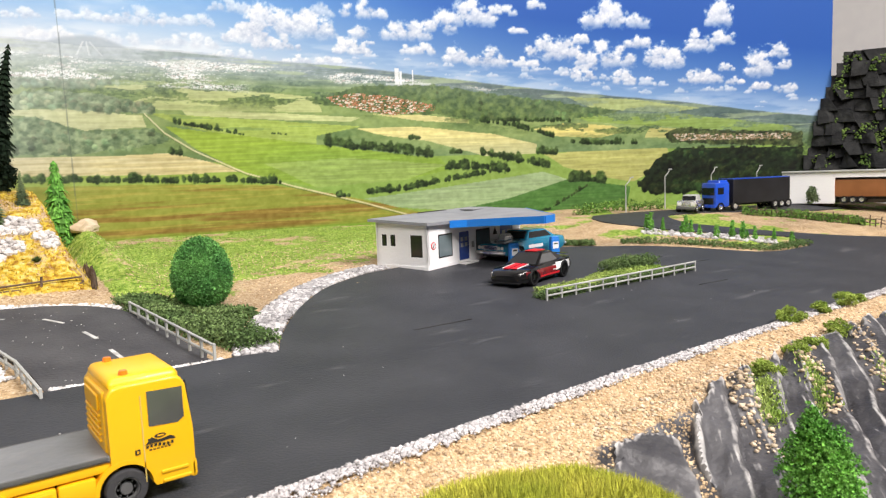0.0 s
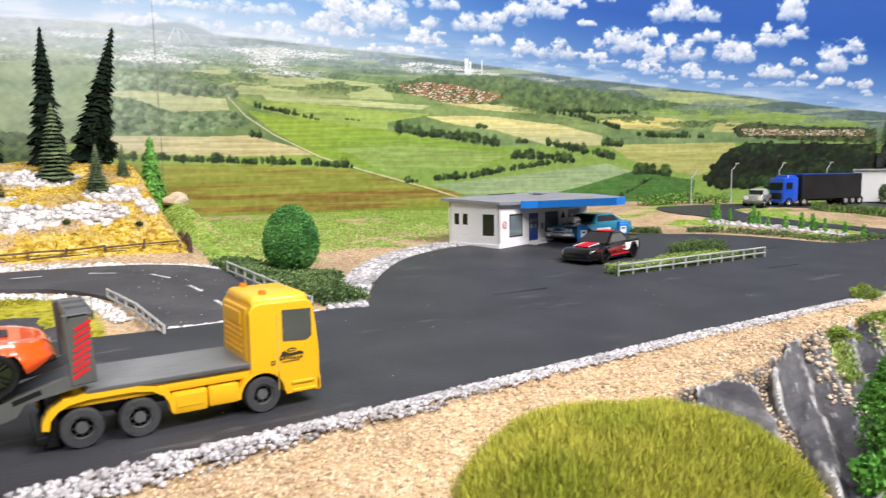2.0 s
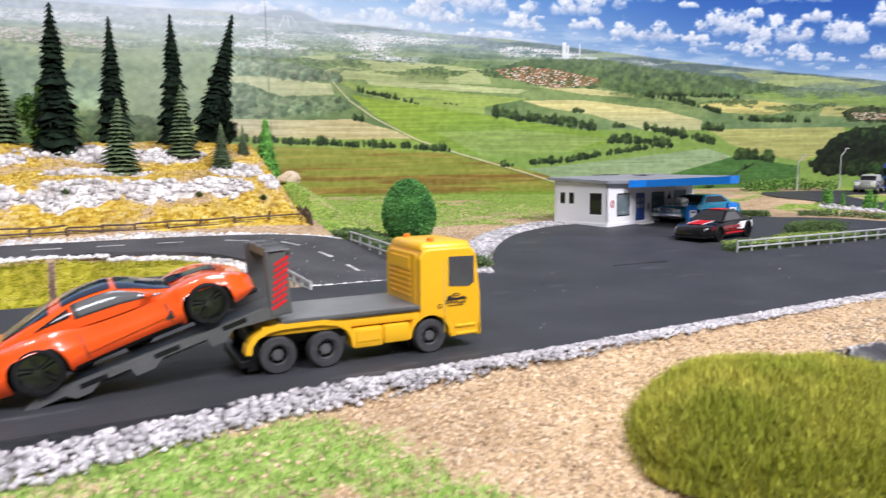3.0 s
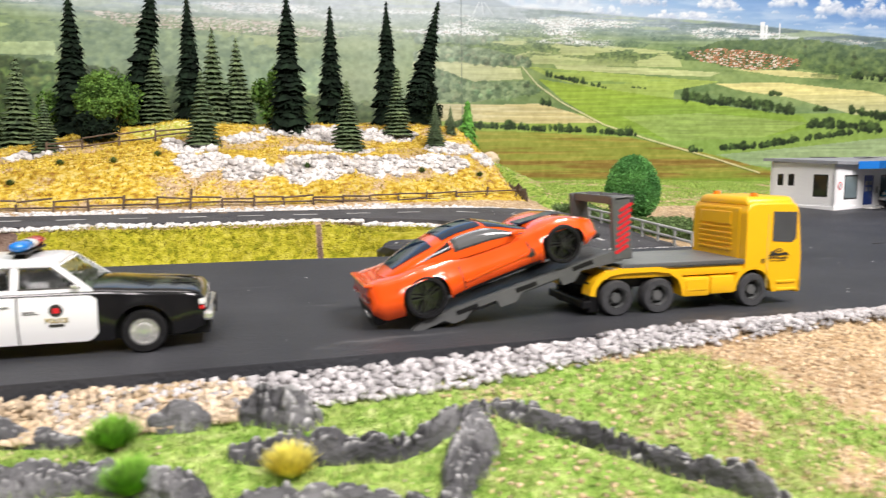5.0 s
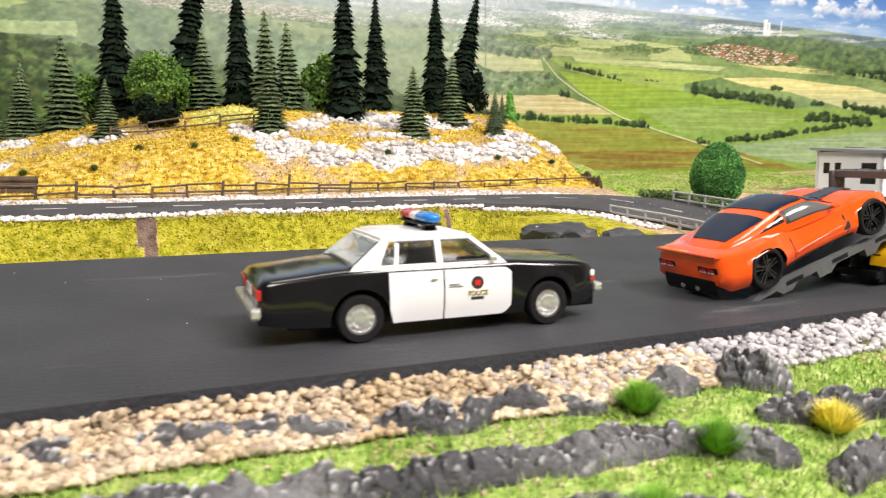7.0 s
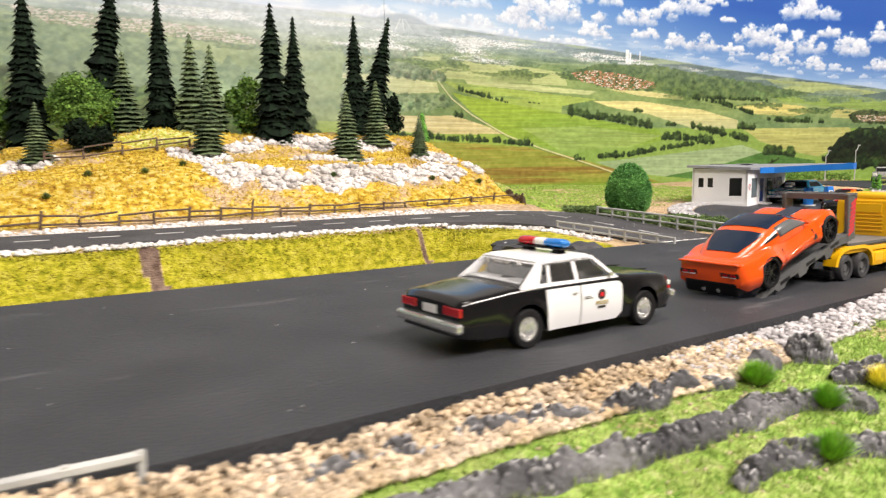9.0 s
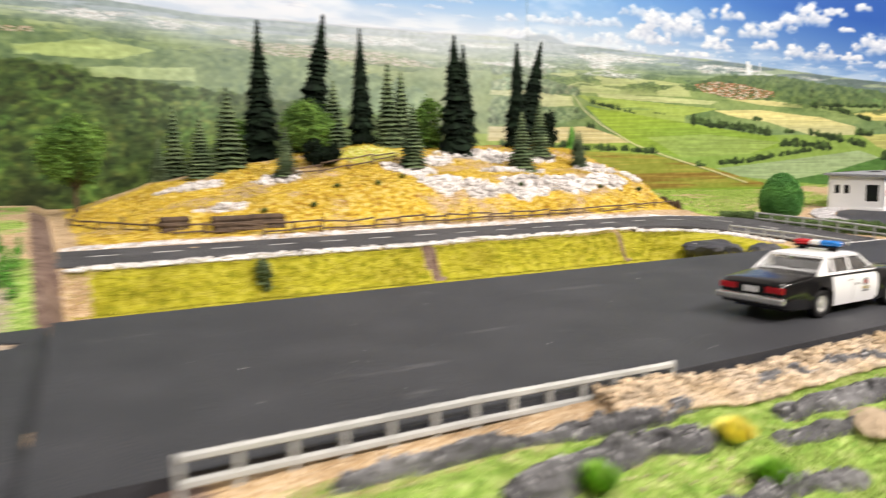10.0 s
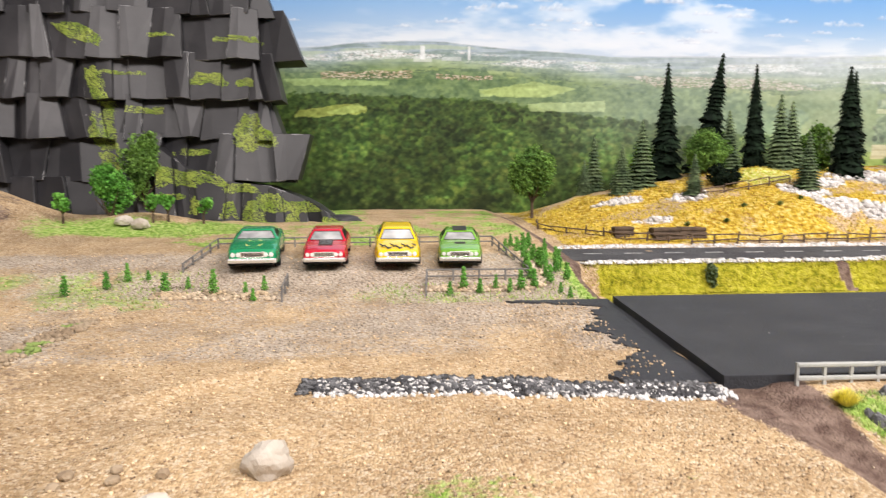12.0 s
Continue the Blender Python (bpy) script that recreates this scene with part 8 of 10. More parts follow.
scatter("gravel", x, y, 0.04 + 0.085 * RNG.uniform(0, 1, len(x)) ** 1.8, M["gravel_tan"], "tan and pink crushed stone along the road edge", "gravel", z=height(x, y) + 0.06 + 0.34 * RNG.uniform(0, 1, len(x)) * np.clip((y + 3.5) / 1.2, 0.15, 1))
# round the forecourt bay
x, y = along([(31.6, 12.0), (32.6, 14.1), (34.7, 17.4), (37.3, 20.8), (40.6, 24.2), (45, 26.9), (48.4, 27.9)], 3400, (0.0, 1.9))
scatter("gravel", x, y, RNG.uniform(0.07, 0.19, len(x)), M["gravel_bay"], "pale grey crushed stone round the forecourt", "gravel", z=slope_east(x, y) - 0.08)
# white edging of the hill lane
x, y = along([(-24, 23.2), (-10, 23.3), (5, 23.6), (13, 23.8), (18, 22.6), (20.4, 19.6), (21.3, 16)], 1900, (-0.75, 0.25))
scatter("gravel", x, y, 0.05 + 0.13 * RNG.uniform(0, 1, len(x)) ** 1.6, M["gravel_white"], "white stone chippings along the lane edge", "gravel", z=np.maximum(height(x, y), np.where(x < 14, 1.05, 0.2)))
x, y = along([(-24, 29.9), (-5, 29.8), (12, 29.9), (20, 29.7), (26, 27.3), (28.2, 24)], 1800, (0.0, 1.0))
scatter("gravel", x, y, RNG.uniform(0.06, 0.15, len(x)), M["gravel_white"], "pale chippings between lane and fence", "gravel")
x, y = along([(22.4, 12.9), (24, 12.75), (27, 12.7), (29.4, 12.6)], 420, (0.0, 0.5))
scatter("gravel", x, y, RNG.uniform(0.06, 0.14, len(x)), M["gravel_white"], "white chippings where the lanes meet", "gravel", z=0 * x + 0.1)
# dark ballast line in the sand and a stony edge further west
x, y = along([(-41.6, -0.3), (-38, -0.7), (-33, -1.0), (-28.5, -1.4), (-25.9, -1.9)], 2000, (-0.8, 0.75))
scatter("ballast", x, y, RNG.uniform(0.06, 0.14, len(x)), M["ballast_dark"], "black and grey ballast stones in the sand", "gravel")
x, y = along([(-41, -0.8), (-34, -1.3), (-28.5, -1.8), (-25.6, -2.2)], 900, (-0.75, 0.85))
scatter("ballast", x, y, RNG.uniform(0.06, 0.12, len(x)), M["gravel_white"], "white ballast stones in the sand", "gravel")
x, y = along([(-55, 2.5), (-54.4, 7), (-54, 12.4)], 420, (-0.7, 0.9))
scatter("gravel", x, y, RNG.uniform(0.05, 0.18, len(x)), M["sandstone"], "small tan stones at the edge of the sand", "gravel")
# stone edge of the car lot
x, y = along([(-52, 17.2), (-44.8, 16.6)], 320, (-0.7, 0.7))
scatter("gravel", x, y, RNG.uniform(0.08, 0.2, len(x)), M["gravel_tan"], "small tan stones edging the car lot", "gravel")
x, y = along([(-36, 17.4), (-29, 17.6), (-27.6, 21), (-28.6, 26)], 620, (-0.5, 0.6))
scatter("gravel", x, y, RNG.uniform(0.08, 0.2, len(x)), M["gravel_tan"], "small tan stones edging the car lot", "gravel")
x, y = along([(77.5, 26), (79.5, 22.5), (82, 19.5), (84, 15.5)], 380, (-1.4, 1.4))
scatter("gravel", x, y, RNG.uniform(0.10, 0.22, len(x)), M["gravel"], "pale stones on the bank by the far road", "gravel")

# loose grains of the sand
n = 11000
x, y = RNG.uniform(-62, -26, n), -14 + 42 * RNG.uniform(0, 1, n) ** 1.3
keep = ~((x > -27) & (y > -1.4) & (y < 14)) & (y < 27)
x, y = x[keep], y[keep]
scatter("sand_grains", x, y, 0.025 + 0.08 * RNG.uniform(0, 1, len(x)) ** 3, M["grain"], "loose tan sand grains", "sand", 0.2, 0.8, "octa")
n = 11000
x, y = RNG.uniform(-62, -26, n), -14 + 42 * RNG.uniform(0, 1, n) ** 1.1
keep = ~((x > -27) & (y > -1.4) & (y < 14)) & (y < 30) & (RNG.uniform(0, 1, n) < 0.15 + 2.6 * (nz(x, y, 0.28, 47, 4) - 0.42))
x, y = x[keep], y[keep]
scatter("sand_grains", x, y, 0.02 + 0.04 * RNG.uniform(0, 1, len(x)) ** 2, M["grain_dark"], "loose dark brown sand grains", "sand", 0.2, 0.8, "octa")
n = 9000
x, y = RNG.uniform(11, 62, n), -12 + 11 * RNG.uniform(0, 1, n)
keep = y < np.interp(x, [11, 25, 40, 60, 80], [-2.4, -2.0, -1.3, -0.8, -1])
x, y = x[keep], y[keep]
scatter("sand_grains", x, y, RNG.uniform(0.03, 0.10, len(x)), M["grain"], "loose tan sand grains", "sand", 0.2, 0.8, "octa")
n = 12000
x = RNG.uniform(11, 44, n)
y = np.interp(x, [11, 25, 40, 60], [-2.4, -2.0, -1.3, -0.8]) - 6.5 * RNG.uniform(0, 1, n)
keep = zones(x, y)[1][:, 1] < 0.3
x, y = x[keep], y[keep]
scatter("sand_grains", x, y, 0.035 + 0.05 * RNG.uniform(0, 1, len(x)) ** 2, M["grain"], "coarse tan crushed stone beside the road", "sand", 0.1, 0.8, "octa")
n = 900
x, y = RNG.uniform(-24, 10, n), RNG.uniform(-7, -2.6, n)
keep = wob(x, y, 0.5, 22) + wob(x, y, 0.16, 21) * 1.2 < 0.05
scatter("sand_grains", x[keep], y[keep], RNG.uniform(0.03, 0.09, keep.sum()), M["gravel_tan"], "loose tan stones between the moss", "sand", 0.2, 0.8, "octa")
n = 3500
x, y = RNG.uniform(30, 76, n), RNG.uniform(24, 44, n)
keep = ~((x > 48) & (y < 33)) & (slope_east(x, y) > 0)
scatter("sand_grains", x[keep], y[keep], RNG.uniform(0.04, 0.10, keep.sum()), M["grain"], "loose tan sand grains", "sand", 0.2, 0.8, "octa")

# white rock on the hill
n = 42000
x, y = RNG.uniform(-22, 28, n), RNG.uniform(33.0, 48, n)
keep = white_rock(x, y) * (0.55 + 0.9 * nz(x, y, 0.9, 29, 3)) > RNG.uniform(0.3, 1.7, n)
x, y = x[keep], y[keep]
scatter("white_rocks", x, y, 0.04 + 0.32 * RNG.uniform(0, 1, len(x)) ** 4.2, M["hill_rock"], "white broken rock on the yellow hill", "rocks", 0.25)

# grass of the hill, bank, slopes and foreground
n = 15000
x, y = RNG.uniform(-23, 28, n), RNG.uniform(31.2, 48, n)
keep = white_rock(x, y) < 0.4
blades("straw_grass", x[keep], y[keep], height(x[keep], y[keep]), 0.24, M["straw"], "golden straw grass on the hill", lean=1.25, wide=0.06)
n = 9000
x, y = RNG.uniform(-24, 18, n), RNG.uniform(21.2, 23.0, n)
keep = (x < 20.5 - 0.85 * (y - 13.5) + 5.5) & (np.abs(x + 4.2 + 0.25 * (y - 22)) > 0.42) & (np.abs(x - 11.3) > 0.2)
blades("bank_grass", x[keep], y[keep], height(x[keep], y[keep]), 0.15, M["bank_grass"], "yellow green grass on the steep bank", lean=1.3, wide=0.05)
n = 5200
x, y = RNG.uniform(-24, 20, n), RNG.uniform(13.7, 15.4, n)
keep = x < 20.3 - 0.85 * (y - 13.5)
blades("bank_grass", x[keep], y[keep], height(x[keep], y[keep]), 1.1, M["bank_grass"], "yellow green grass strip behind the road", lean=0.5, wide=0.06)
n = 26000
x, y = RNG.uniform(28.4, 74, n), RNG.uniform(25, 60, n)
g = zones(x, y)[0][:, 0]
keep = (g > 0.5) & ~((x > 48) & (x < 66) & (y < 33))
blades("meadow_grass", x[keep], y[keep], height(x[keep], y[keep]), 0.2, M["moss_bright"], "short bright green meadow grass", lean=1.2, wide=0.035)
n = 62000
x, y = RNG.uniform(-24, 24, n), RNG.uniform(-11, -2.6, n)
g = zones(x, y)[1][:, 1]
keep = g > 0.45
blades("moss_grass", x[keep], y[keep], height(x[keep], y[keep]), 0.24, M["moss_bright"], "bright green moss and flock grass", lean=1.45, wide=0.016)
n = 9000
x, y = RNG.uniform(-58, -25, n), RNG.uniform(13, 40, n)
g = zones(x, y)[1][:, 1]
keep = g > 0.45
blades("moss_grass", x[keep], y[keep], height(x[keep], y[keep]), 0.2, M["moss_bright"], "bright green flock grass round the car lot", lean=1.0, wide=0.05)


def lump(name, x, y, z, sx, sy, sz, mat, label, category, rz=0.0, seed=0, rough=0.35, sub=3, group="", freq=1.3):
    """An irregular rock with facets and cracks."""
    bm = bmesh.new()
    bmesh.ops.create_icosphere(bm, subdivisions=sub, radius=1)
    for v in bm.verts:
        p = v.co * freq + Vector((seed * 3.7, seed * 1.9, 0))
        k = 1 + rough * noise.noise(p) + rough * 0.5 * noise.noise(p * 2.7) - rough * 0.5 * abs(noise.noise(p * 1.7 + Vector((9, 0, 0))))
        v.co = v.co * k
        v.co.z = max(v.co.z, -0.55)
        v.co = Vector((v.co.x * sx, v.co.y * sy, v.co.z * sz))
    ob = part(name, bm, mat, smooth=False)
    ob.matrix_basis = pose(x * CM, y * CM, z * CM, 0, 0, rz)
    return tagged(ob, label, category, group)


def crag(pts, width, high, seed, label="dark grey craggy rock ridge in green moss", mat=None):
    """One continuous broken ridge of rock along a line."""
    p = smooth_line(pts, 12)
    cum = np.r_[0, np.cumsum(np.hypot(*np.diff(p, axis=0).T))]
    m = int(cum[-1] / 0.05) + 2
    s = np.linspace(0, cum[-1], m)
    x, y = np.interp(s, cum, p[:, 0]), np.interp(s, cum, p[:, 1])
    tx, ty = np.gradient(x), np.gradient(y)
    k = np.hypot(tx, ty)
    nx, ny = -ty / k, tx / k
    vs = np.linspace(-1, 1, 27)
    ends = np.clip(np.minimum(s, cum[-1] - s) / 0.5, 0, 1) ** 0.5
    fat = 0.75 + 1.1 * (nz(s * 1.0, 0 * s, 0.8, seed, 3) - 0.3)
    S, V = np.meshgrid(s, vs, indexing="ij")
    w = (0.84 * width * fat * (0.35 + 0.65 * ends))[:, None] * V
    sway = (0.35 * width * (nz(s, 0 * s + 5, 1.2, seed + 2, 3) - 0.5))[:, None]
    X = x[:, None] + nx[:, None] * (w + sway)
    Y = y[:, None] + ny[:, None] * (w + sway)
    cell = nz(S * 1.4, V * 0.8, 0.9, seed + 5, 2) * 5
    blocks = (np.floor(cell) + step(0.0, 0.35, cell - np.floor(cell))) / 6
    rough = nz(X, Y, 2.1, seed + 9, 5)
    prof = (1 - np.abs(V) ** np.where(V < 0, 5.0, 1.7)) * (0.42 + 0.95 * blocks + 0.55 * (rough - 0.42)) * (high * (0.3 + 0.7 * ends))[:, None]
    prof = prof + (np.abs(nz(X, Y, 2.6, seed + 12, 3) - 0.5) * 0.42 - 0.07) * (1 - V ** 4) * high
    prof *= (0.6 + 0.7 * (nz(s, 0 * s, 0.55, seed + 3, 3)))[:, None]
    crack = np.abs(nz(X * 1.2, Y, 1.9, seed + 17, 4) - 0.5) * 2
    prof = prof + high * (1 - V ** 4) * (0.95 * (np.minimum(crack, 0.34) - 0.17) + 0.16 * (nz(X, Y, 6.0, seed + 19, 3) - 0.5))
    split = np.abs(nz(X * 1.1, Y, 1.5, seed + 23, 3) - 0.5)
    prof = 1.25 * prof - 0.6 * high * np.exp(-(split / 0.022) ** 2) * (1 - V ** 4)
    Z = height(X, Y) - 0.07 + prof - 0.12 * (np.abs(V) > 0.95)
    q = np.arange(m * 27).reshape(m, 27)
    quads = np.stack([q[:-1, :-1], q[1:, :-1], q[1:, 1:], q[:-1, 1:]], -1).reshape(-1, 4)
    ob = raw("rock_ridge", np.stack([X, Y, Z], -1).reshape(-1, 3), quads, mat or M["rock_crag"], smooth=True)
    return tagged(ob, label, "rock", "foreground rocks")


RK = M["rock_dark"]
crag([(6.5, -4.6), (7.7, -4.7), (9.3, -5.1), (10.3, -4.8), (11.3, -4.2), (12.3, -3.9)], 0.42, 0.46, 11)
crag([(11.9, -4.0), (12.6, -4.6), (13.8, -5.7), (14.6, -6.4), (15.6, -7.4), (16.2, -8.6)], 0.36, 0.44, 31)
crag([(11.6, -4.3), (11.2, -5.3), (10.5, -6.2), (10.2, -7.2), (10.4, -8.4)], 0.55, 0.38, 41)
crag([(6.1, -6.6), (7.6, -6.4), (9.0, -6.5), (10.2, -6.8)], 0.45, 0.34, 45)
crag([(-7.9, -2.75), (-6.2, -2.75), (-4.2, -2.8), (-2.3, -2.95), (-0.6, -3.2), (0.6, -3.3), (1.8, -3.0), (3.0, -3.3), (3.9, -3.5)], 0.40, 0.36, 51)
crag([(4.9, -3.15), (5.6, -3.15), (6.2, -3.4)], 0.45, 0.42, 61)
crag([(6.7, -3.35), (7.2, -3.3), (7.8, -3.55), (8.4, -3.7)], 0.42, 0.66, 71)
crag([(-8.6, -4.2), (-6.5, -4.25), (-5.0, -4.3), (-3.2, -4.55), (-1.4, -4.75), (0.8, -4.75), (2.6, -4.7), (4.2, -4.75), (5.4, -5.4), (6.2, -5.9)], 0.5, 0.34, 81)
crag([(-9.8, -5.0), (-8.0, -5.2), (-6.0, -5.4), (-4.0, -5.4)], 0.4, 0.26, 91)
crag([(-0.5, -6.3), (1.5, -6.1), (3.5, -6.6), (5.5, -7.6)], 0.55, 0.34, 95)
crag([(-21.8, -4.2), (-21.0, -6), (-20.2, -8.2), (-19.4, -11)], 0.32, 0.26, 101, "dark grey stone edging beside the moss")
crag([(-20.6, -3.1), (-18.4, -3.0), (-15.5, -3.1), (-13, -3.4), (-10.6, -3.3)], 0.4, 0.30, 111)
crag([(-17.5, -4.4), (-15.6, -4.4), (-13.5, -4.2), (-11.4, -4.4)], 0.5, 0.40, 121)
crag([(-19.5, -8.8), (-17.0, -7.4), (-14.5, -6.6), (-11, -6.4), (-9, -6.8)], 0.5, 0.34, 131)
for k, (x, y, s) in enumerate(((-4.4, -6.2, 0.95), (-2.4, -7.0, 0.9), (-6.6, -5.6, 0.75), (-0.8, -8.3, 0.8))):
    lump("sandstone", x, y, gz(x, y) + 0.15, s * 1.4, s * 0.8, s * 0.42, M["sandstone"], "smooth tan sandstone in green moss", "rock", 15 * k, 60 + k, 0.2, 3, "sandstones")
lump("pale_stone", -41.8, -7.3, gz(-41.8, -7.3) + 0.3, 0.72, 0.62, 0.62, M["cream_stone"], "rough cream stone lying on the sand", "rock", 20, 5, 0.25)
lump("pale_stone", -44.6, -9.3, gz(-44.6, -9.3) + 0.1, 0.8, 0.55, 0.42, M["cream_stone"], "rough cream stone lying on the sand", "rock", 50, 8, 0.3)
for k in range(9):
    x, y = -45.9 + 1.5 * math.sin(2.1 * k), -8.3 + 1.1 * math.cos(3.3 * k)
    lump("brown_stone", x, y, gz(x, y) + 0.05, 0.18 + 0.03 * (k % 4), 0.16 + 0.03 * (k % 3), 0.16, M["sandstone"], "small brown clod lying on the sand", "rock", 40 * k, 200 + k, 0.3, 2, "sand clods")
lump("pale_stone", 30.4, 46.8, gz(30.4, 46.8) + 0.3, 1.2, 0.7, 0.7, M["gravel_tan"], "tan stone at the end of the hill", "rock", 10, 12, 0.3)
lump("culvert_rock", 16.3, 18.2, -0.35, 2.3, 2.0, 0.95, RK, "dark grey rock beside the lane bridge", "rock", 0, 14, 0.35)
lump("culvert_rock", 18.2, 15.6, -0.35, 1.5, 1.2, 0.7, RK, "dark grey rock beside the lane bridge", "rock", 30, 15, 0.35)
# a capped rod; the shade inside the opening is its black colour
tagged(part("culvert_mouth", rod((15.2, 15.6, -0.35), (15.9, 16.9, -0.35), 0.62, 0.6, 14), M["black_edge"]), "solid black round end standing for the dark culvert mouth under the lane", "culvert")
# dark end face of the hill
crag([(27.7, 31.2), (28.0, 32.4), (28.15, 34), (28.2, 35.6), (28.3, 37.2)], 0.26, 0.7, 141, "dark brown earth face at the end of the hill", M["bark"])


def outcrop():
    """A smooth dark rock shelf that breaks into slanting ledges towards the table edge."""
    xs, ys = np.arange(32.2, 68, 0.13), np.arange(-11.0, -2.7, 0.11)
    X, Y = np.meshgrid(xs, ys, indexing="ij")
    # along the ledges (to the south-west) and across them
    v, u = -0.805 * X - 0.593 * Y, 0.593 * X - 0.805 * Y
    rim = [(33.6, -6.8), (34.5, -5.3), (35.6, -4.6), (36.8, -4.4), (38.2, -5.2), (39.3, -4.9), (40.4, -4.2), (42.0, -3.7), (44.6, -3.5), (47.5, -3.5), (50.5, -3.1), (55, -3.1), (60, -3.2), (67.5, -3.4), (67.5, -10.8), (50, -10.8), (33.4, -10.8), (33.2, -8.6)]
    wx, wy = 1.0 * wob(X, Y, 1.1, 31), 1.0 * wob(X, Y, 1.2, 32)
    edge = np.full(X.shape, 9.0)
    for (ax, ay), (bx, by) in zip(rim, rim[1:] + rim[:1]):
        k = np.clip(((X + wx - ax) * (bx - ax) + (Y + wy - ay) * (by - ay)) / ((bx - ax) ** 2 + (by - ay) ** 2), 0, 1)
        edge = np.minimum(edge, np.hypot(X + wx - ax - k * (bx - ax), Y + wy - ay - k * (by - ay)))
    edge = np.where(inside(X + wx, Y + wy, rim), edge, -edge)
    saw = u / 1.15 + 0.9 * wob(X, Y, 0.16, 33) + 0.18 * wob(X, Y, 0.9, 34)
    fr = saw - np.floor(saw)
    ledge = np.where(fr < 0.80, (fr / 0.80) ** 0.8, (1 - fr) / 0.20)
    grain = nz(v * 0.35, u * 2.4, 1.0, 35, 4) - 0.5
    up = 0.14 + 0.42 * ledge + 0.42 * grain + 0.10 * (nz(v * 0.9, u * 5, 1.0, 39, 3) - 0.5)
    # the flat shelf and the dark cleft beside it
    cleft = (X - 39.6) * 0.72 - (Y + 4.1) * 0.69 + 0.5 * wob(X, Y, 0.5, 36)
    shelf = step(0.1, -0.5, cleft)
    flat = 0.18 + 0.16 * step(0.2, -0.2, np.abs(v + 0.5 + 1.2 * wob(X, Y, 0.4, 37) + 26.2) - 1.4) + 0.22 * wob(X, Y, 0.3, 38) + 0.10 * (nz(v * 0.6, u * 3, 1.0, 44, 4) - 0.5)
    up = up * (1 - shelf) + flat * shelf
    up = up - 1.1 * np.exp(-(cleft / 0.17) ** 2)
    Z = height(X, Y) + np.where(edge > 0, up * step(0.0, 0.14, edge) - 0.02, -0.35)
    nu, nv = X.shape
    q = np.arange(nu * nv).reshape(nu, nv)
    quads = np.stack([q[:-1, :-1], q[1:, :-1], q[1:, 1:], q[:-1, 1:]], -1)
    near = edge > -0.35
    keep = near[:-1, :-1] & near[1:, :-1] & near[1:, 1:] & near[:-1, 1:]
    ob = raw("rock_outcrop", np.stack([X, Y, Z], -1).reshape(-1, 3), quads[keep], M["rock_plate"], smooth=True)
    tagged(ob, "smooth dark grey rock shelf breaking into slanting ledges", "rock")
    x, y = along([(35.5, -3.2), (39, -3.2), (43, -2.9), (50, -2.6), (58, -2.6)], 520, (-0.8, 0.4))
    scatter("gravel", x, y, RNG.uniform(0.04, 0.10, len(x)), M["gravel_tan"], "pale stones above the rock ledges", "gravel")
    tree = BVHTree.FromPolygons([tuple(p) for p in np.stack([X, Y, Z], -1).reshape(-1, 3)], quads[keep].tolist())

    def top(x, y):
        hits = [tree.ray_cast(Vector((float(a), float(b), 5)), Vector((0, 0, -1)))[0] for a, b in zip(x, y)]
        return np.array([h.z if h is not None else gz(a, b) for h, a, b in zip(hits, x, y)])
    for line, n in (([(44.2, -3.6), (42.4, -5.2), (40.2, -7.4)], 170), ([(50.0, -3.2), (47.6, -5.0), (45.4, -6.8)], 120), ([(56.0, -3.2), (52.6, -5.2), (49.2, -7.6)], 150)):
        x, y = along(line, n, (-0.6, 0.6))
        scatter("gravel", x, y, 0.04 + 0.10 * RNG.uniform(0, 1, n) ** 2, M["gravel_tan"], "tan stones lodged between the rock ledges", "gravel", z=top(x, y))
    for (ax, ay), (bx, by), n in (((44.9, -4.3), (42.3, -6.2), 900), ((48.4, -4.4), (45.6, -6.4), 800), ((59.6, -3.6), (54.6, -6.2), 1300), ((52.0, -5.9), (49.6, -7.8), 500)):
        k = RNG.uniform(0, 1, n)
        x, y = ax + (bx - ax) * k + RNG.normal(0, 0.22, n), ay + (by - ay) * k + RNG.normal(0, 0.22, n)
        blades("moss_grass", x, y, top(x, y) - 0.02, 0.2, M["moss_bright"], "yellow green moss strip on the rock ledges", "moss", 1.3, 0.05)


outcrop()


def grass_mound():
    t = thing("grass_mound", 29.6, -7.0, gz(29.6, -7.0), 0, "dense olive green grass mound beside the sand", "grass mound")
    bm = bmesh.new()
    bmesh.ops.create_icosphere(bm, subdivisions=4, radius=1)
    for v in bm.verts:
        k = 1 + 0.12 * noise.noise(v.co * 1.6)
        v.co = Vector((v.co.x * 4.75 * k, v.co.y * 3.9 * k, max(-0.1, v.co.z) * 1.45 * k - 0.08))
    part("turf", bm, M["olive_grass"], t)
    n = 46000
    a, r = RNG.uniform(0, 2 * np.pi, n), np.sqrt(RNG.uniform(0, 1.08, n))
    k = 1 + 0.10 * wob(4 * np.cos(a), 4 * np.sin(a), 0.4, 73)
    x, y = 5.0 * k * r * np.cos(a), 4.2 * k * r * np.sin(a)
    z = (1.5 + 0.8 * wob(x, y, 0.3, 74)) * np.sqrt(np.clip(1 - r * r, 0, 1)) - 0.1
    blades("grass", x, y, z, 0.45, M["olive_grass"], "", "", 1.1, 0.03, t, "")
    return t


grass_mound()


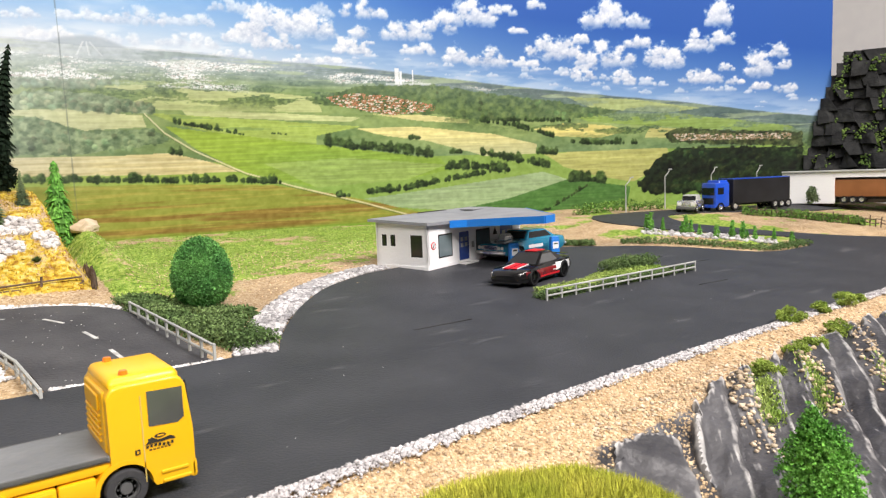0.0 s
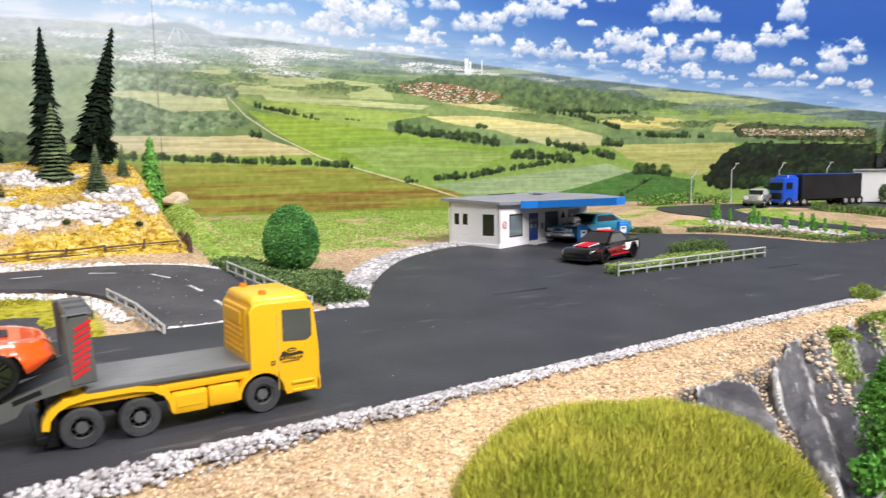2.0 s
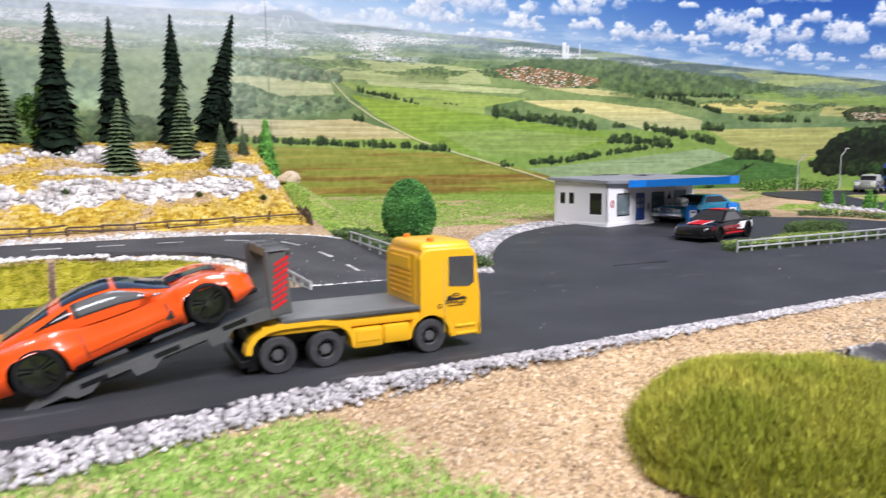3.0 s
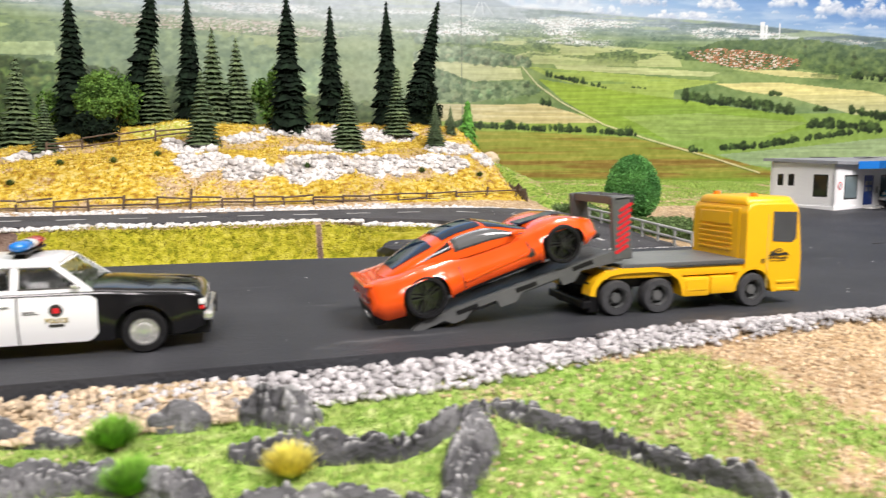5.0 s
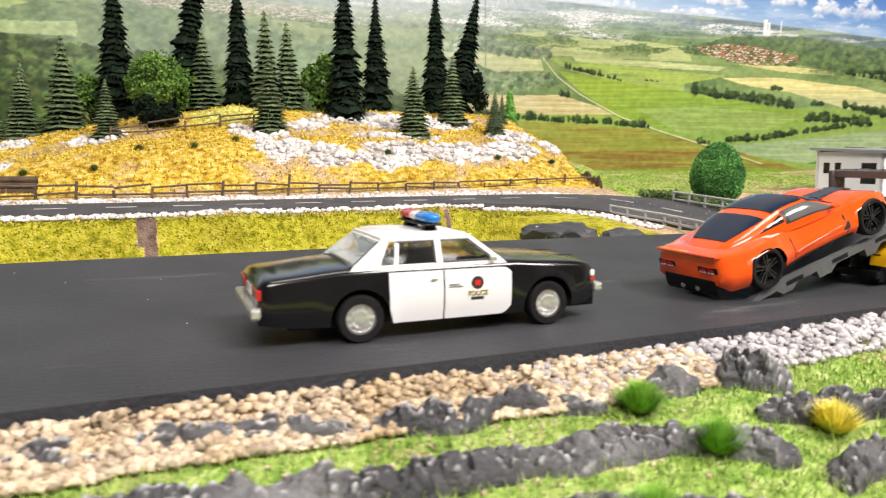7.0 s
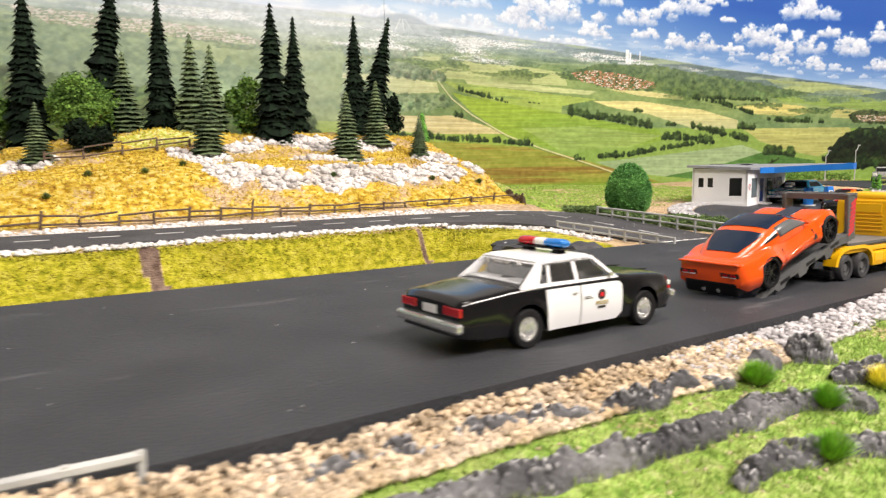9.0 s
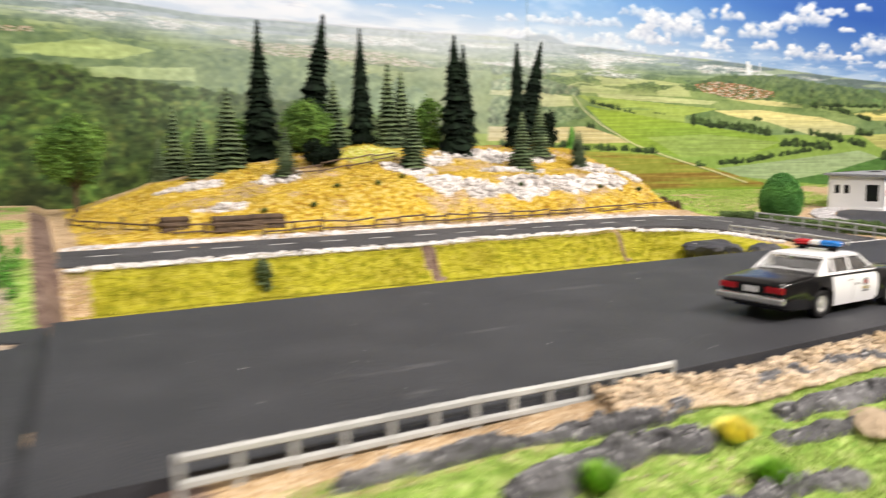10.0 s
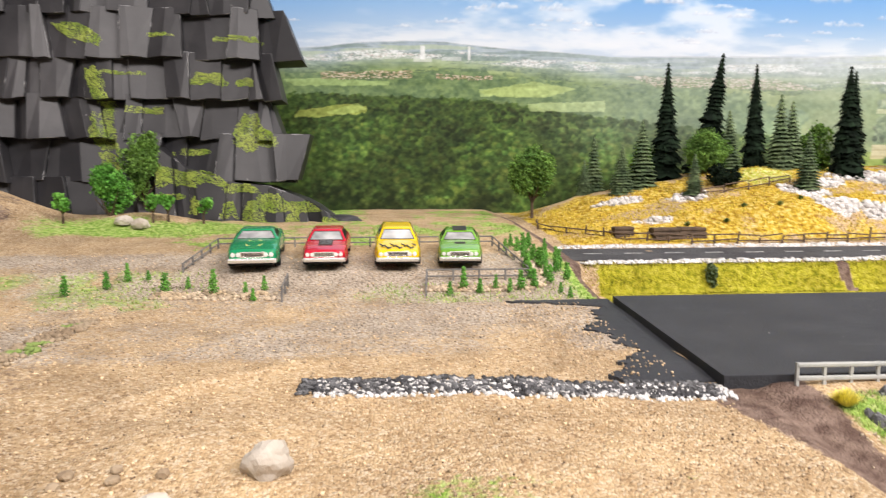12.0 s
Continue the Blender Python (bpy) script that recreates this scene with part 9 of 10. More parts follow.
def tuft(x, y, mat, label, size=0.7, n=900, z=None):
    t = thing("grass_tuft", x, y, gz(x, y) - 0.05 if z is None else z, 0, label, "grass tuft", "grass tufts")
    a, r = RNG.uniform(0, 2 * np.pi, n), RNG.uniform(0, 1, n) ** 0.6
    d = np.stack([np.cos(a) * r * 0.9, np.sin(a) * r * 0.9, np.sqrt(1 - 0.72 * r * r)], -1)
    p0 = d * 0.15 * size
    s = np.stack([-np.sin(a), np.cos(a), 0 * a], -1) * 0.03
    tip = d * size * RNG.uniform(0.75, 1.05, n)[:, None]
    v = np.stack([p0 - s, p0 + s, tip], 1).reshape(-1, 3)
    tri_mesh("tuft_grass", v, np.arange(3 * n).reshape(-1, 3), mat, t)
    return t


M["tuft_green"] = material("tuft_green", [(0.16, 0.38, 0.03), (0.30, 0.55, 0.07)], 60, 0.9, vary=0.4)
M["tuft_yellow"] = material("tuft_yellow", [(0.84, 0.74, 0.10), (0.92, 0.86, 0.25)], 60, 0.9, vary=0.3)
for x, y in ((4.4, -3.8), (4.9, -5.3), (2.5, -6.6), (-15.4, -4.9), (3.2, -9), (-11.5, -6.2), (-17.0, -9.5)):
    tuft(x, y, M["tuft_green"], "round bright green grass tuft in moss", 0.74)
for x, y in ((7.6, -5.4), (-22.3, -3.9), (-11.0, -4.8)):
    tuft(x, y, M["tuft_yellow"], "round yellow grass tuft in moss", 0.74)
for x, y in ((-18.6, -5.6), (-17.8, -6.2), (-17.0, -6.9)):
    tuft(x, y, M["olive_grass"], "ochre grass tuft between dark rocks", 0.6)
for x, y in ((-11, 34.2), (-7.2, 34.5), (-4.6, 36.4), (1.6, 37.5), (-1.2, 36.2), (12, 35.2), (20.5, 34.4), (25, 34)):
    tuft(x, y, M["leaf_hedge"], "small dark green tuft on the yellow hill", 0.5, 260)


# ---- trees and shrubs ----
def tiers(levels, h, r0, droop, seg, fringe, jag, power=0.9):
    """A bottle-brush crown: jagged drooping skirts with a fringe of fine needles."""
    V = []
    for k in range(levels):
        u = k / levels
        z = h * (0.05 + 0.95 * u)
        rr = (r0 * (1 - u) ** power + 0.05) * (1 + RNG.uniform(-jag, jag) * 0.5)
        up = h / levels * 1.5
        a = np.arange(seg) * 2 * np.pi / seg + RNG.uniform(0, 6)
        ro = rr * RNG.uniform(1 - jag, 1.0, seg)
        zo = z - droop * ro * RNG.uniform(0.8, 1.2, seg)
        outer = np.stack([np.cos(a) * ro, np.sin(a) * ro, zo], -1)
        inner = np.stack([np.cos(a) * rr * 0.25, np.sin(a) * rr * 0.25, 0 * a + z + up * 0.35], -1)
        for q in range(seg):
            n = (q + 1) % seg
            V += [inner[q], outer[q], inner[n], inner[n], outer[q], outer[n]]
        m = max(8, int(fringe * (1 - 0.65 * u)))
        b = RNG.uniform(0, 2 * np.pi, m)
        f = RNG.uniform(0.45, 1.0, m)
        for bi, fi in zip(b, f):
            d = np.array([math.cos(bi), math.sin(bi), 0])
            t = np.array([-d[1], d[0], 0])
            p = d * rr * fi * 0.9 + np.array([0, 0, z - droop * rr * fi * 0.85 + up * 0.30 * (1 - fi)])
            l = 0.16 * rr + 0.10
            V += [p - t * 0.055, p + t * 0.055, p + d * l + t * RNG.uniform(-0.10, 0.10) + np.array([0, 0, RNG.uniform(-0.20, 0.02) - droop * l])]
    V = np.array(V)
    return V, np.arange(len(V)).reshape(-1, 3)


def conifer(name, h, r, mat, label, category, dark):
    t = thing(name, 0, 0, 0, 0, label, category, "hill conifers")
    part("trunk", rod((0, 0, -0.4), (0, 0, h * 0.97), 0.16, 0.03, 7), M["bark"], t)
    if dark:
        v, f = tiers(30, h, r, 0.55, 18, 90, 0.36, 0.8)
    else:
        v, f = tiers(19, h, r, 0.22, 22, 110, 0.16, 0.9)
    tri_mesh("crown", v, f, mat, t)
    return t


dark_a = conifer("tall_conifer", 12.0, 1.95, M["conifer_dark"], "tall slender blackish green model conifer on the hill", "tree", True)
dark_b = conifer("tall_conifer", 12.0, 2.1, M["conifer_dark"], "tall slender blackish green model conifer on the hill", "tree", True)
fir_a = conifer("fir_tree", 7.0, 1.9, M["conifer"], "frayed grey green model fir on the hill", "tree", False)
fir_b = conifer("fir_tree", 7.0, 2.1, M["conifer"], "frayed grey green model fir on the hill", "tree", False)
used = set()


def plant(src, x, y, top, h0, rz=0, lean=0.0, wide=1.0, base=None):
    """Sets a tree, or a copy of it, so that its tip reaches a height."""
    z = (gz(x, y) if base is None else base) - 0.05
    k = (top - z) / h0
    m = pose(x * CM, y * CM, z * CM, 0, lean, rz)
    if src.name in used:
        ob = copy_thing(src, m)
    else:
        used.add(src.name)
        ob = src
        ob.matrix_basis = m
    ob.scale = (k * wide if wide > 0 else 1, k * wide if wide > 0 else 1, k)
    return ob


for i, (x, y, top, lean, w) in enumerate(((-6.2, 51.0, 19.8, 0, 1.0), (0.0, 51.9, 21.2, 8, 1.0), (3.4, 49.7, 19.6, 0, 0.9), (11.6, 45.6, 18.9, 0, 1.1), (16.0, 51.0, 19.2, 0, 1.0), (20.7, 47.7, 19.2, 0, 0.9), (26.0, 51.2, 20.6, 12, 1.0))):
    plant((dark_a, dark_b)[i % 2], x - 0.16 * lean, y, top, 12.0, 0 if lean else 40 * i, lean, w)
for i, (x, y, top, w) in enumerate(((5.4, 47.9, 16.2, 0.8), (7.4, 49.0, 15.6, 0.8), (4.6, 41.2, 11.7, 1.0), (0.5, 49.7, 14.5, 0.9), (-6.7, 42.4, 9.5, 1.1), (15.8, 40.2, 11.2, 1.0), (20.8, 43.9, 12.8, 0.95),
                                    (23.3, 40.6, 9.5, 1.0), (25.7, 44.0, 9.6, 0.9), (-9.9, 48.4, 13.3, 0.9), (-13.5, 54.0, 12.1, 0.8), (-12.6, 47.0, 10.6, 1.0), (-15.2, 52.0, 9.0, 1.0))):
    plant((fir_a, fir_b)[i % 2], x, y, top, 7.0, 33 * i, 0, w)


def leaves(p, size):
    """Four small leaves turned at random round each place."""
    m = 4 * len(p)
    p = np.repeat(p, 4, 0) + RNG.normal(0, 0.45 * size, (m, 3))
    leaf = np.array([(-0.55, -0.4, 0), (0.55, -0.4, 0), (0.1, 0.8, 0.15)])
    v = np.einsum("nij,kj->nki", turns(m), leaf) * (size * RNG.uniform(0.6, 1.25, m))[:, None, None] + p[:, None]
    return v.reshape(-1, 3), np.arange(3 * m).reshape(-1, 3)


def leafy(name, x, y, z, rx, rz_, trunk, n, mat, label, size=0.22, group="model trees", clumps=9, egg=False, category="tree", cone=0.0):
    """A crown of many small leaf clumps over a trunk with limbs."""
    t = thing(name, x, y, z, RNG.uniform(0, 360), label, category, group)
    if trunk > 0:
        bm = bmesh.new()
        add_rod(bm, (0, 0, -0.3), (0, 0, trunk + rz_ * 0.7), 0.05 * rx + 0.1, 0.05, 8)
        for k in range(5):
            a = 2 * math.pi * k / 5
            add_rod(bm, (0, 0, trunk * 0.8), (rx * 0.6 * math.cos(a), rx * 0.6 * math.sin(a), trunk + rz_ * (0.5 + 0.12 * k)), 0.1, 0.03, 5)
        part("trunk", bm, M["bark"], t)
    if egg:
        d = RNG.normal(size=(n, 3))
        d /= np.linalg.norm(d, axis=1)[:, None]
        p = d * RNG.uniform(0.86, 1.03, n)[:, None] * [rx, rx, rz_]
        p[:, :2] *= (1.0 - 0.12 * (p[:, 2:] / rz_))
    else:
        cs = RNG.normal(size=(clumps, 3))
        cs /= np.linalg.norm(cs, axis=1)[:, None]
        cs *= RNG.uniform(0.35, 0.75, clumps)[:, None]
        w = RNG.randint(0, clumps, n)
        d = RNG.normal(size=(n, 3))
        d /= np.linalg.norm(d, axis=1)[:, None]
        p = (cs[w] + d * RNG.uniform(0.22, 0.42, n)[:, None]) * [rx, rx, rz_]
    p[:, :2] *= np.clip(1 - cone * p[:, 2:] / rz_, 0.1, 2)
    p[:, 2] += trunk + rz_
    v, f = leaves(p, size)
    tri_mesh("crown", v, f, mat, t)
    if egg:
        bm = bmesh.new()
        bmesh.ops.create_icosphere(bm, subdivisions=3, radius=1)
        for q in bm.verts:
            q.co = Vector((q.co.x * rx * 0.84 * (1 - 0.12 * q.co.z), q.co.y * rx * 0.84 * (1 - 0.12 * q.co.z), q.co.z * rz_ * 0.84 + trunk + rz_))
        part("inner_foliage", bm, mat, t)
    return t


leafy("round_bush", 32.4, 24.2, gz(32.4, 24.2) - 0.1, 1.75, 2.15, 0.1, 7500, M["leaf_bush"], "egg shaped dark green model bush", 0.085, egg=True, category="bush")
leafy("deciduous_tree", -22.1, 47.7, gz(-22.1, 47.7), 2.45, 2.8, 2.0, 5600, M["leaf"], "green model broadleaf tree beside the fence", 0.18, clumps=46)
leafy("deciduous_tree", -2.9, 47.4, 7.0, 2.5, 2.4, 0.3, 4800, M["leaf"], "rounded green model broadleaf tree on the hill", 0.17, clumps=44)
leafy("dark_bush", -3.0, 43.2, gz(-3, 43.2) - 0.2, 1.9, 1.25, 0.0, 420, M["conifer_dark"], "low blackish green bush on the hill", 0.3, clumps=10, category="bush")
leafy("deciduous_tree", 10.5, 49.2, 7.2, 1.9, 2.7, 0.4, 600, M["leaf"], "green model broadleaf tree behind the conifers", 0.3, clumps=14)
leafy("dark_bush", 25.0, 47.5, gz(25.0, 47.5) - 0.2, 1.1, 2.1, 0.0, 520, M["conifer_dark"], "low blackish green bush on the hill", 0.26, clumps=8, category="bush")
leafy("dark_bush", -8.2, 52.5, 6.0, 1.6, 2.6, 0.2, 420, M["leaf"], "dark green bush behind the firs", 0.28, clumps=10, category="bush")
bt = conifer("bright_conifer", 4.6, 1.05, M["leaf_bright"], "bright green pointed model conifer at the hill end", "tree", True)
bt.matrix_basis = pose(28.7 * CM, 48.2 * CM, (gz(28.7, 48.2) - 0.3) * CM)
bt.scale = (1.7, 1.7, (10.8 - gz(28.7, 48.2)) / 4.6)
leafy("green_shrub", 37.6, -9.9, gz(37.6, -9.9) - 0.1, 1.15, 1.85, 0.2, 5200, M["leaf_bright"], "vivid green model shrub by the rock plates", 0.075, clumps=60, category="bush", cone=0.55)
leafy("green_shrub", 35.7, -10.6, gz(35.7, -10.6) - 0.1, 0.8, 0.8, 0.1, 300, M["leaf_bright"], "vivid green model shrub by the rock plates", 0.18, clumps=8, category="bush")
# trees at the foot of the cliff
leafy("deciduous_tree", -62.5, 40.0, 3.2, 2.2, 2.6, 0.4, 1900, M["leaf_bright"], "bright green model tree below the cliff", 0.21, clumps=16)
leafy("deciduous_tree", -60.5, 43.5, 4.6, 2.0, 3.2, 0.6, 1700, M["leaf"], "dark green model tree below the cliff", 0.21, clumps=16)
for x, y in ((-65.6, 37.5), (-57.2, 39.0), (-54.4, 40.2), (-58.3, 38.3)):
    leafy("green_shrub", x, y, gz(x, y) + 0.2, 0.7, 0.8, 0.8, 120, M["leaf_bright"], "small bright green model shrub below the cliff", 0.24, clumps=6, category="bush")


def hedge(name, pts, n, wide, high, mat, label, size=0.17):
    n, size = int(n * 1.9), size * 0.68
    x, y = along(pts, n, (-wide, wide))
    z = np.maximum(height(x, y), slope_east(x, y) - 0.05 if pts[0][0] > 30 else -9)
    u = RNG.uniform(0, 1, n)
    bump = np.clip(0.35 + 1.1 * (wob(x, y, 0.35, 77) + 0.5), 0.2, 1.4)
    v, f = leaves(np.stack([x, y, z + high * u * bump], -1), size)
    return tri_mesh(name, v, f, mat, label=label, category="hedge")


hedge("hedge", [(28.9, 25.2), (29.6, 21), (30.6, 17), (31.4, 13.2)], 2600, 1.1, 0.75, M["leaf_hedge"], "low grey green hedge behind the guard rail")
hedge("hedge", [(28.5, 27.5), (30, 25.5), (32, 23), (33, 19)], 1500, 0.9, 0.5, M["leaf_hedge"], "low grey green hedge round the egg bush")
hedge("island_hedge", [(49.0, 12.3), (56, 12.4), (65.2, 12.6)], 2600, 0.6, 0.42, M["leaf_hedge"], "low green plants behind the island rail", 0.11)
hedge("island_moss", [(50.2, 12.9), (55, 13.4), (60, 13.8), (63.5, 13.8)], 2600, 0.9, 0.42, M["moss_bright"], "bright green moss on the island", 0.13)
hedge("island_bush", [(58.3, 14.8), (61, 15.2), (64, 14.8)], 1700, 0.7, 1.1, M["leaf_hedge"], "taller green bush on the island", 0.11)
hedge("hedge", [(67.5, 28.2), (70.3, 26.2)], 420, 0.5, 0.5, M["leaf_hedge"], "low green hedge behind the forecourt", 0.18)
hedge("hedge", [(72, 24.5), (75, 20.5), (77.5, 16.2), (80, 13.8), (86, 13.6)], 700, 0.6, 0.4, M["leaf_hedge"], "low green hedge behind the forecourt", 0.18)
hedge("far_shrubs", [(98.5, 27.5), (102, 22), (104, 16)], 500, 0.8, 0.9, M["leaf"], "green shrubs along the far fence", 0.25)
hedge("far_shrubs", [(82, 39), (90, 39.5), (97, 37.5)], 260, 0.8, 1.2, M["leaf"], "green shrubs under the far lamps", 0.28)
for x, y, s in ((53.6, -1.0, 0.62), (56.9, -1.0, 0.45), (59.6, -1.0, 0.6), (61.4, -1.0, 0.42), (45.8, -4.0, 0.6), (48.9, -3.7, 0.6), (50.8, -3.6, 0.55), (53.6, -3.3, 0.65)):
    leafy("small_bush", x, y, gz(x, y) - 0.05 if y < -1 else 0.0, s * 1.25, s * 0.75, 0.0, 800, M["moss"], "small moss green bush on the sandy verge", 0.065, "verge bushes", 8, category="bush")
leafy("valley_shrub", -14.6, 21.9, -0.9, 0.45, 1.15, 0.0, 260, M["conifer"], "dark green shrub in the grassy bank", 0.16, clumps=8, category="bush")
leafy("depot_fir", 112.0, 25.7, 2.2, 0.9, 1.4, 0.0, 200, M["conifer"], "small dark green fir before the depot wall", 0.24, clumps=8, category="tree")


def sprig():
    t = thing("plant_sprig", 0, 0, 0, 0, "upright bright green plant beside the car lot", "plant", "lot plants")
    part("stem", rod((0, 0, -0.1), (0, 0, 1.0), 0.035, 0.02, 5), M["leaf_bright"], t)
    n = 130
    u = RNG.uniform(0.1, 1, n)
    a = RNG.uniform(0, 2 * np.pi, n)
    r = 0.40 * (1.1 - u * 0.7) * RNG.uniform(0.3, 1, n)
    p = np.stack([np.cos(a) * r * 0.6, np.sin(a) * r * 0.6, u * 1.0], -1)
    v, f = stones(p, RNG.uniform(0.03, 0.085, n), 0.8, "octa")
    tri_mesh("leaves", v, f, M["leaf_bright"], t)
    return t


first = sprig()
spots = [(-57.2, 17), (-55.3, 18.4), (-54.4, 19.6), (-53.2, 19.8), (-51.6, 17.8), (-50.4, 18.4), (-48.6, 17.2), (-46.7, 17.2), (-46.0, 15.8), (-45.6, 17.6),
         (-34.2, 16.2), (-32.3, 16.6), (-31.2, 17.2), (-30.4, 16.6), (-33.2, 17.4), (-29.6, 17.0)]
for k in range(30):
    spots.append((-29.2 + 4.1 * random.random() * (0.3 + 0.7 * random.random()), 14.9 + 13 * random.random()))
for k in range(14):
    spots.append((77.5 + 7.5 * k / 14 + random.uniform(-0.8, 0.8), 26 - 11.5 * k / 14 + random.uniform(-0.8, 0.8)))
for k, (x, y) in enumerate(spots):
    m = pose(x * CM, y * CM, (gz(x, y) - 0.05) * CM, 0, 0, 57 * k)
    ob = first if k == 0 else copy_thing(first, m)
    ob.matrix_basis = m
    s = (0.8 + 0.7 * random.random()) * (1.25 if x > 0 else 1)
    ob.scale = (s, s, s * random.uniform(0.85, 1.2))


# ---- the cliffs ----
def chipped(mat_name, pale):
    """Dark rock whose edges are knocked pale here and there."""
    m = material(mat_name, [(0.014, 0.014, 0.016), (0.03, 0.03, 0.033), (0.055, 0.055, 0.06)], 40, 0.6, 0.4, 300)
    nt = m.node_tree
    bsdf = nt.nodes["Principled BSDF"]
    old = bsdf.inputs["Base Color"].links[0].from_socket
    geo = nt.nodes.new("ShaderNodeNewGeometry")
    noi = nt.nodes.new("ShaderNodeTexNoise")
    noi.inputs["Scale"].default_value, noi.inputs["Detail"].default_value = 60, 6
    nt.links.new(geo.outputs["Position"], noi.inputs["Vector"])
    mr = nt.nodes.new("ShaderNodeMapRange")
    mr.inputs["From Min"].default_value, mr.inputs["From Max"].default_value = 0.55, 0.62
    nt.links.new(noi.outputs["Fac"], mr.inputs["Value"])
    mix = nt.nodes.new("ShaderNodeMix")
    mix.data_type = "RGBA"
    nt.links.new(mr.outputs["Result"], mix.inputs["Factor"])
    nt.links.new(old, mix.inputs["A"])
    mix.inputs["B"].default_value = rgb(*pale)
    nt.links.new(mix.outputs["Result"], bsdf.inputs["Base Color"])
    return m


M["rock_chip"] = chipped("rock_chip", (0.34, 0.34, 0.35))


def slab(parent, corners, mat, chip, seed, depth=4.0, fold=0.3):
    """One flat-faced rock slab; corners (x, y, z) run bottom left, bottom right, top right, top left."""
    rng = random.Random(seed)
    bl, br, tr, tl = (Vector(c) for c in corners)
    k = rng.uniform(0.3, 0.7)
    push = Vector((0, -rng.uniform(-0.6, 1.0) * fold, 0))
    mb, mt = bl.lerp(br, k) + push + Vector((0, 0, rng.uniform(-0.12, 0.12))), tl.lerp(tr, min(0.9, max(0.1, k + rng.uniform(-0.2, 0.2)))) + push * 0.6
    bm = bmesh.new()
    front = [bm.verts.new(q) for q in (bl, mb, br, tr, mt, tl)]
    back = [bm.verts.new((q.x, max(q.y, bl.y) + depth, q.z)) for q in (bl, mb, br, tr, mt, tl)]
    a = [bm.faces.new((front[0], front[1], front[4], front[5])), bm.faces.new((front[1], front[2], front[3], front[4]))]
    for i in range(6):
        bm.faces.new((front[i], back[i], back[(i + 1) % 6], front[(i + 1) % 6]))
    fold_edge = {e for e in a[0].edges if e in a[1].edges[:]}
    es = list({e for f in a for e in f.edges} - fold_edge)
    r = bmesh.ops.bevel(bm, geom=es, offset=0.045, segments=1, affect="EDGES")
    worn_faces = set(r["faces"])
    for f in bm.faces:
        f.material_index = 1 if f in worn_faces else 0
    bmesh.ops.triangulate(bm, faces=[f for f in bm.faces if len(f.verts) > 4])
    me = mesh_of("rock_slab", bm, mat)
    me.materials.append(chip)
    ob = new("rock_slab", me)
    ob.parent = parent
    return ob


def rock_row(t, x0, xr_low, xr_top, z0, z1, y0, seed, mat, chip, wide=(1.3, 4.4), recess=1.1, top=None):
    """A row of slabs side by side, its foot standing out over the row below; xr_* give its slanting right end."""
    rng = random.Random(seed)
    xx, first, lean = x0, True, 0.0
    while xx < xr_low - 0.3:
        w = rng.uniform(*wide)
        last = xx + w > xr_low - 1.2
        xe = xr_low if last else xx + w
        le = (xr_top - xr_low) if last else rng.choice((-1.1, -0.5, -0.25, 0.1, 0.5))
        dy = rng.uniform(-0.6, 0.6)
        za, zb = z0 + rng.uniform(-0.18, 0.18), z0 + rng.uniform(-0.18, 0.18)
        ta, tb = (top(xx), top(xe)) if top else (z1 + 0.35, z1 + 0.35)
        tw = rng.uniform(-0.5, 0.5)
        slab(t, ((xx, y0 + dy + tw, za), (xe, y0 + dy - tw, zb), (xe + le, y0 + dy + recess - tw, tb), (xx + lean, y0 + dy + recess + tw, ta)), mat, chip, rng.random())
        xx, lean = xe, le


def main_cliff_rows():
    t = thing("cliff", -60, 46, 2.0, 0, "tall dark grey layered rock cliff with green moss ledges", "cliff")
    m, c = M["rock_cliff"], M["rock_chip"]
    rows = ((6.7, 11.0, -46.3, -45.1, 45.2), (10.8, 14.8, -47.6, -49.3, 45.6), (14.6, 18.9, -47.7, -48.8, 45.9), (18.5, 23.2, -45.7, -47.6, 46.0), (22.9, 28.0, -48.4, -50.6, 46.6), (27.6, 31.5, -52, -54, 47.2))
    for k, (z0, z1, xl, xt, y0) in enumerate(rows):
        rock_row(t, -22.0, xl + 60, xt + 60, z0 - 2, z1 - 2, y0 - 46, 40 + k, m, c)
    crest = [(-80, 6.9), (-64, 7.0), (-63.2, 10.2), (-60.2, 10.4), (-53.6, 6.7), (-48.2, 6.1), (-46.0, 5.4), (-43.4, 4.1), (-41.0, 3.0)]
    rock_row(t, -22.0, -3.4, -3.6, 0.0, 4.8, -1.6, 51, m, c)
    rock_row(t, -3.6, 19.0, 17.4, -0.2, 4.8, -2.4, 52, m, c, (1.3, 2.6), 0.9, lambda x: lerp(x - 60, crest) - 2.0)
    for z0, z1, xl, xt, y0 in rows:
        part("core", box((-22 + xt + 60) / 2 - 0.8, y0 - 46 + 3.6, (z0 + z1) / 2 - 2, xt + 60 + 22 - 1.8, 2.2, z1 - z0 + 0.4), m, t)
    return t


main_cliff = main_cliff_rows()


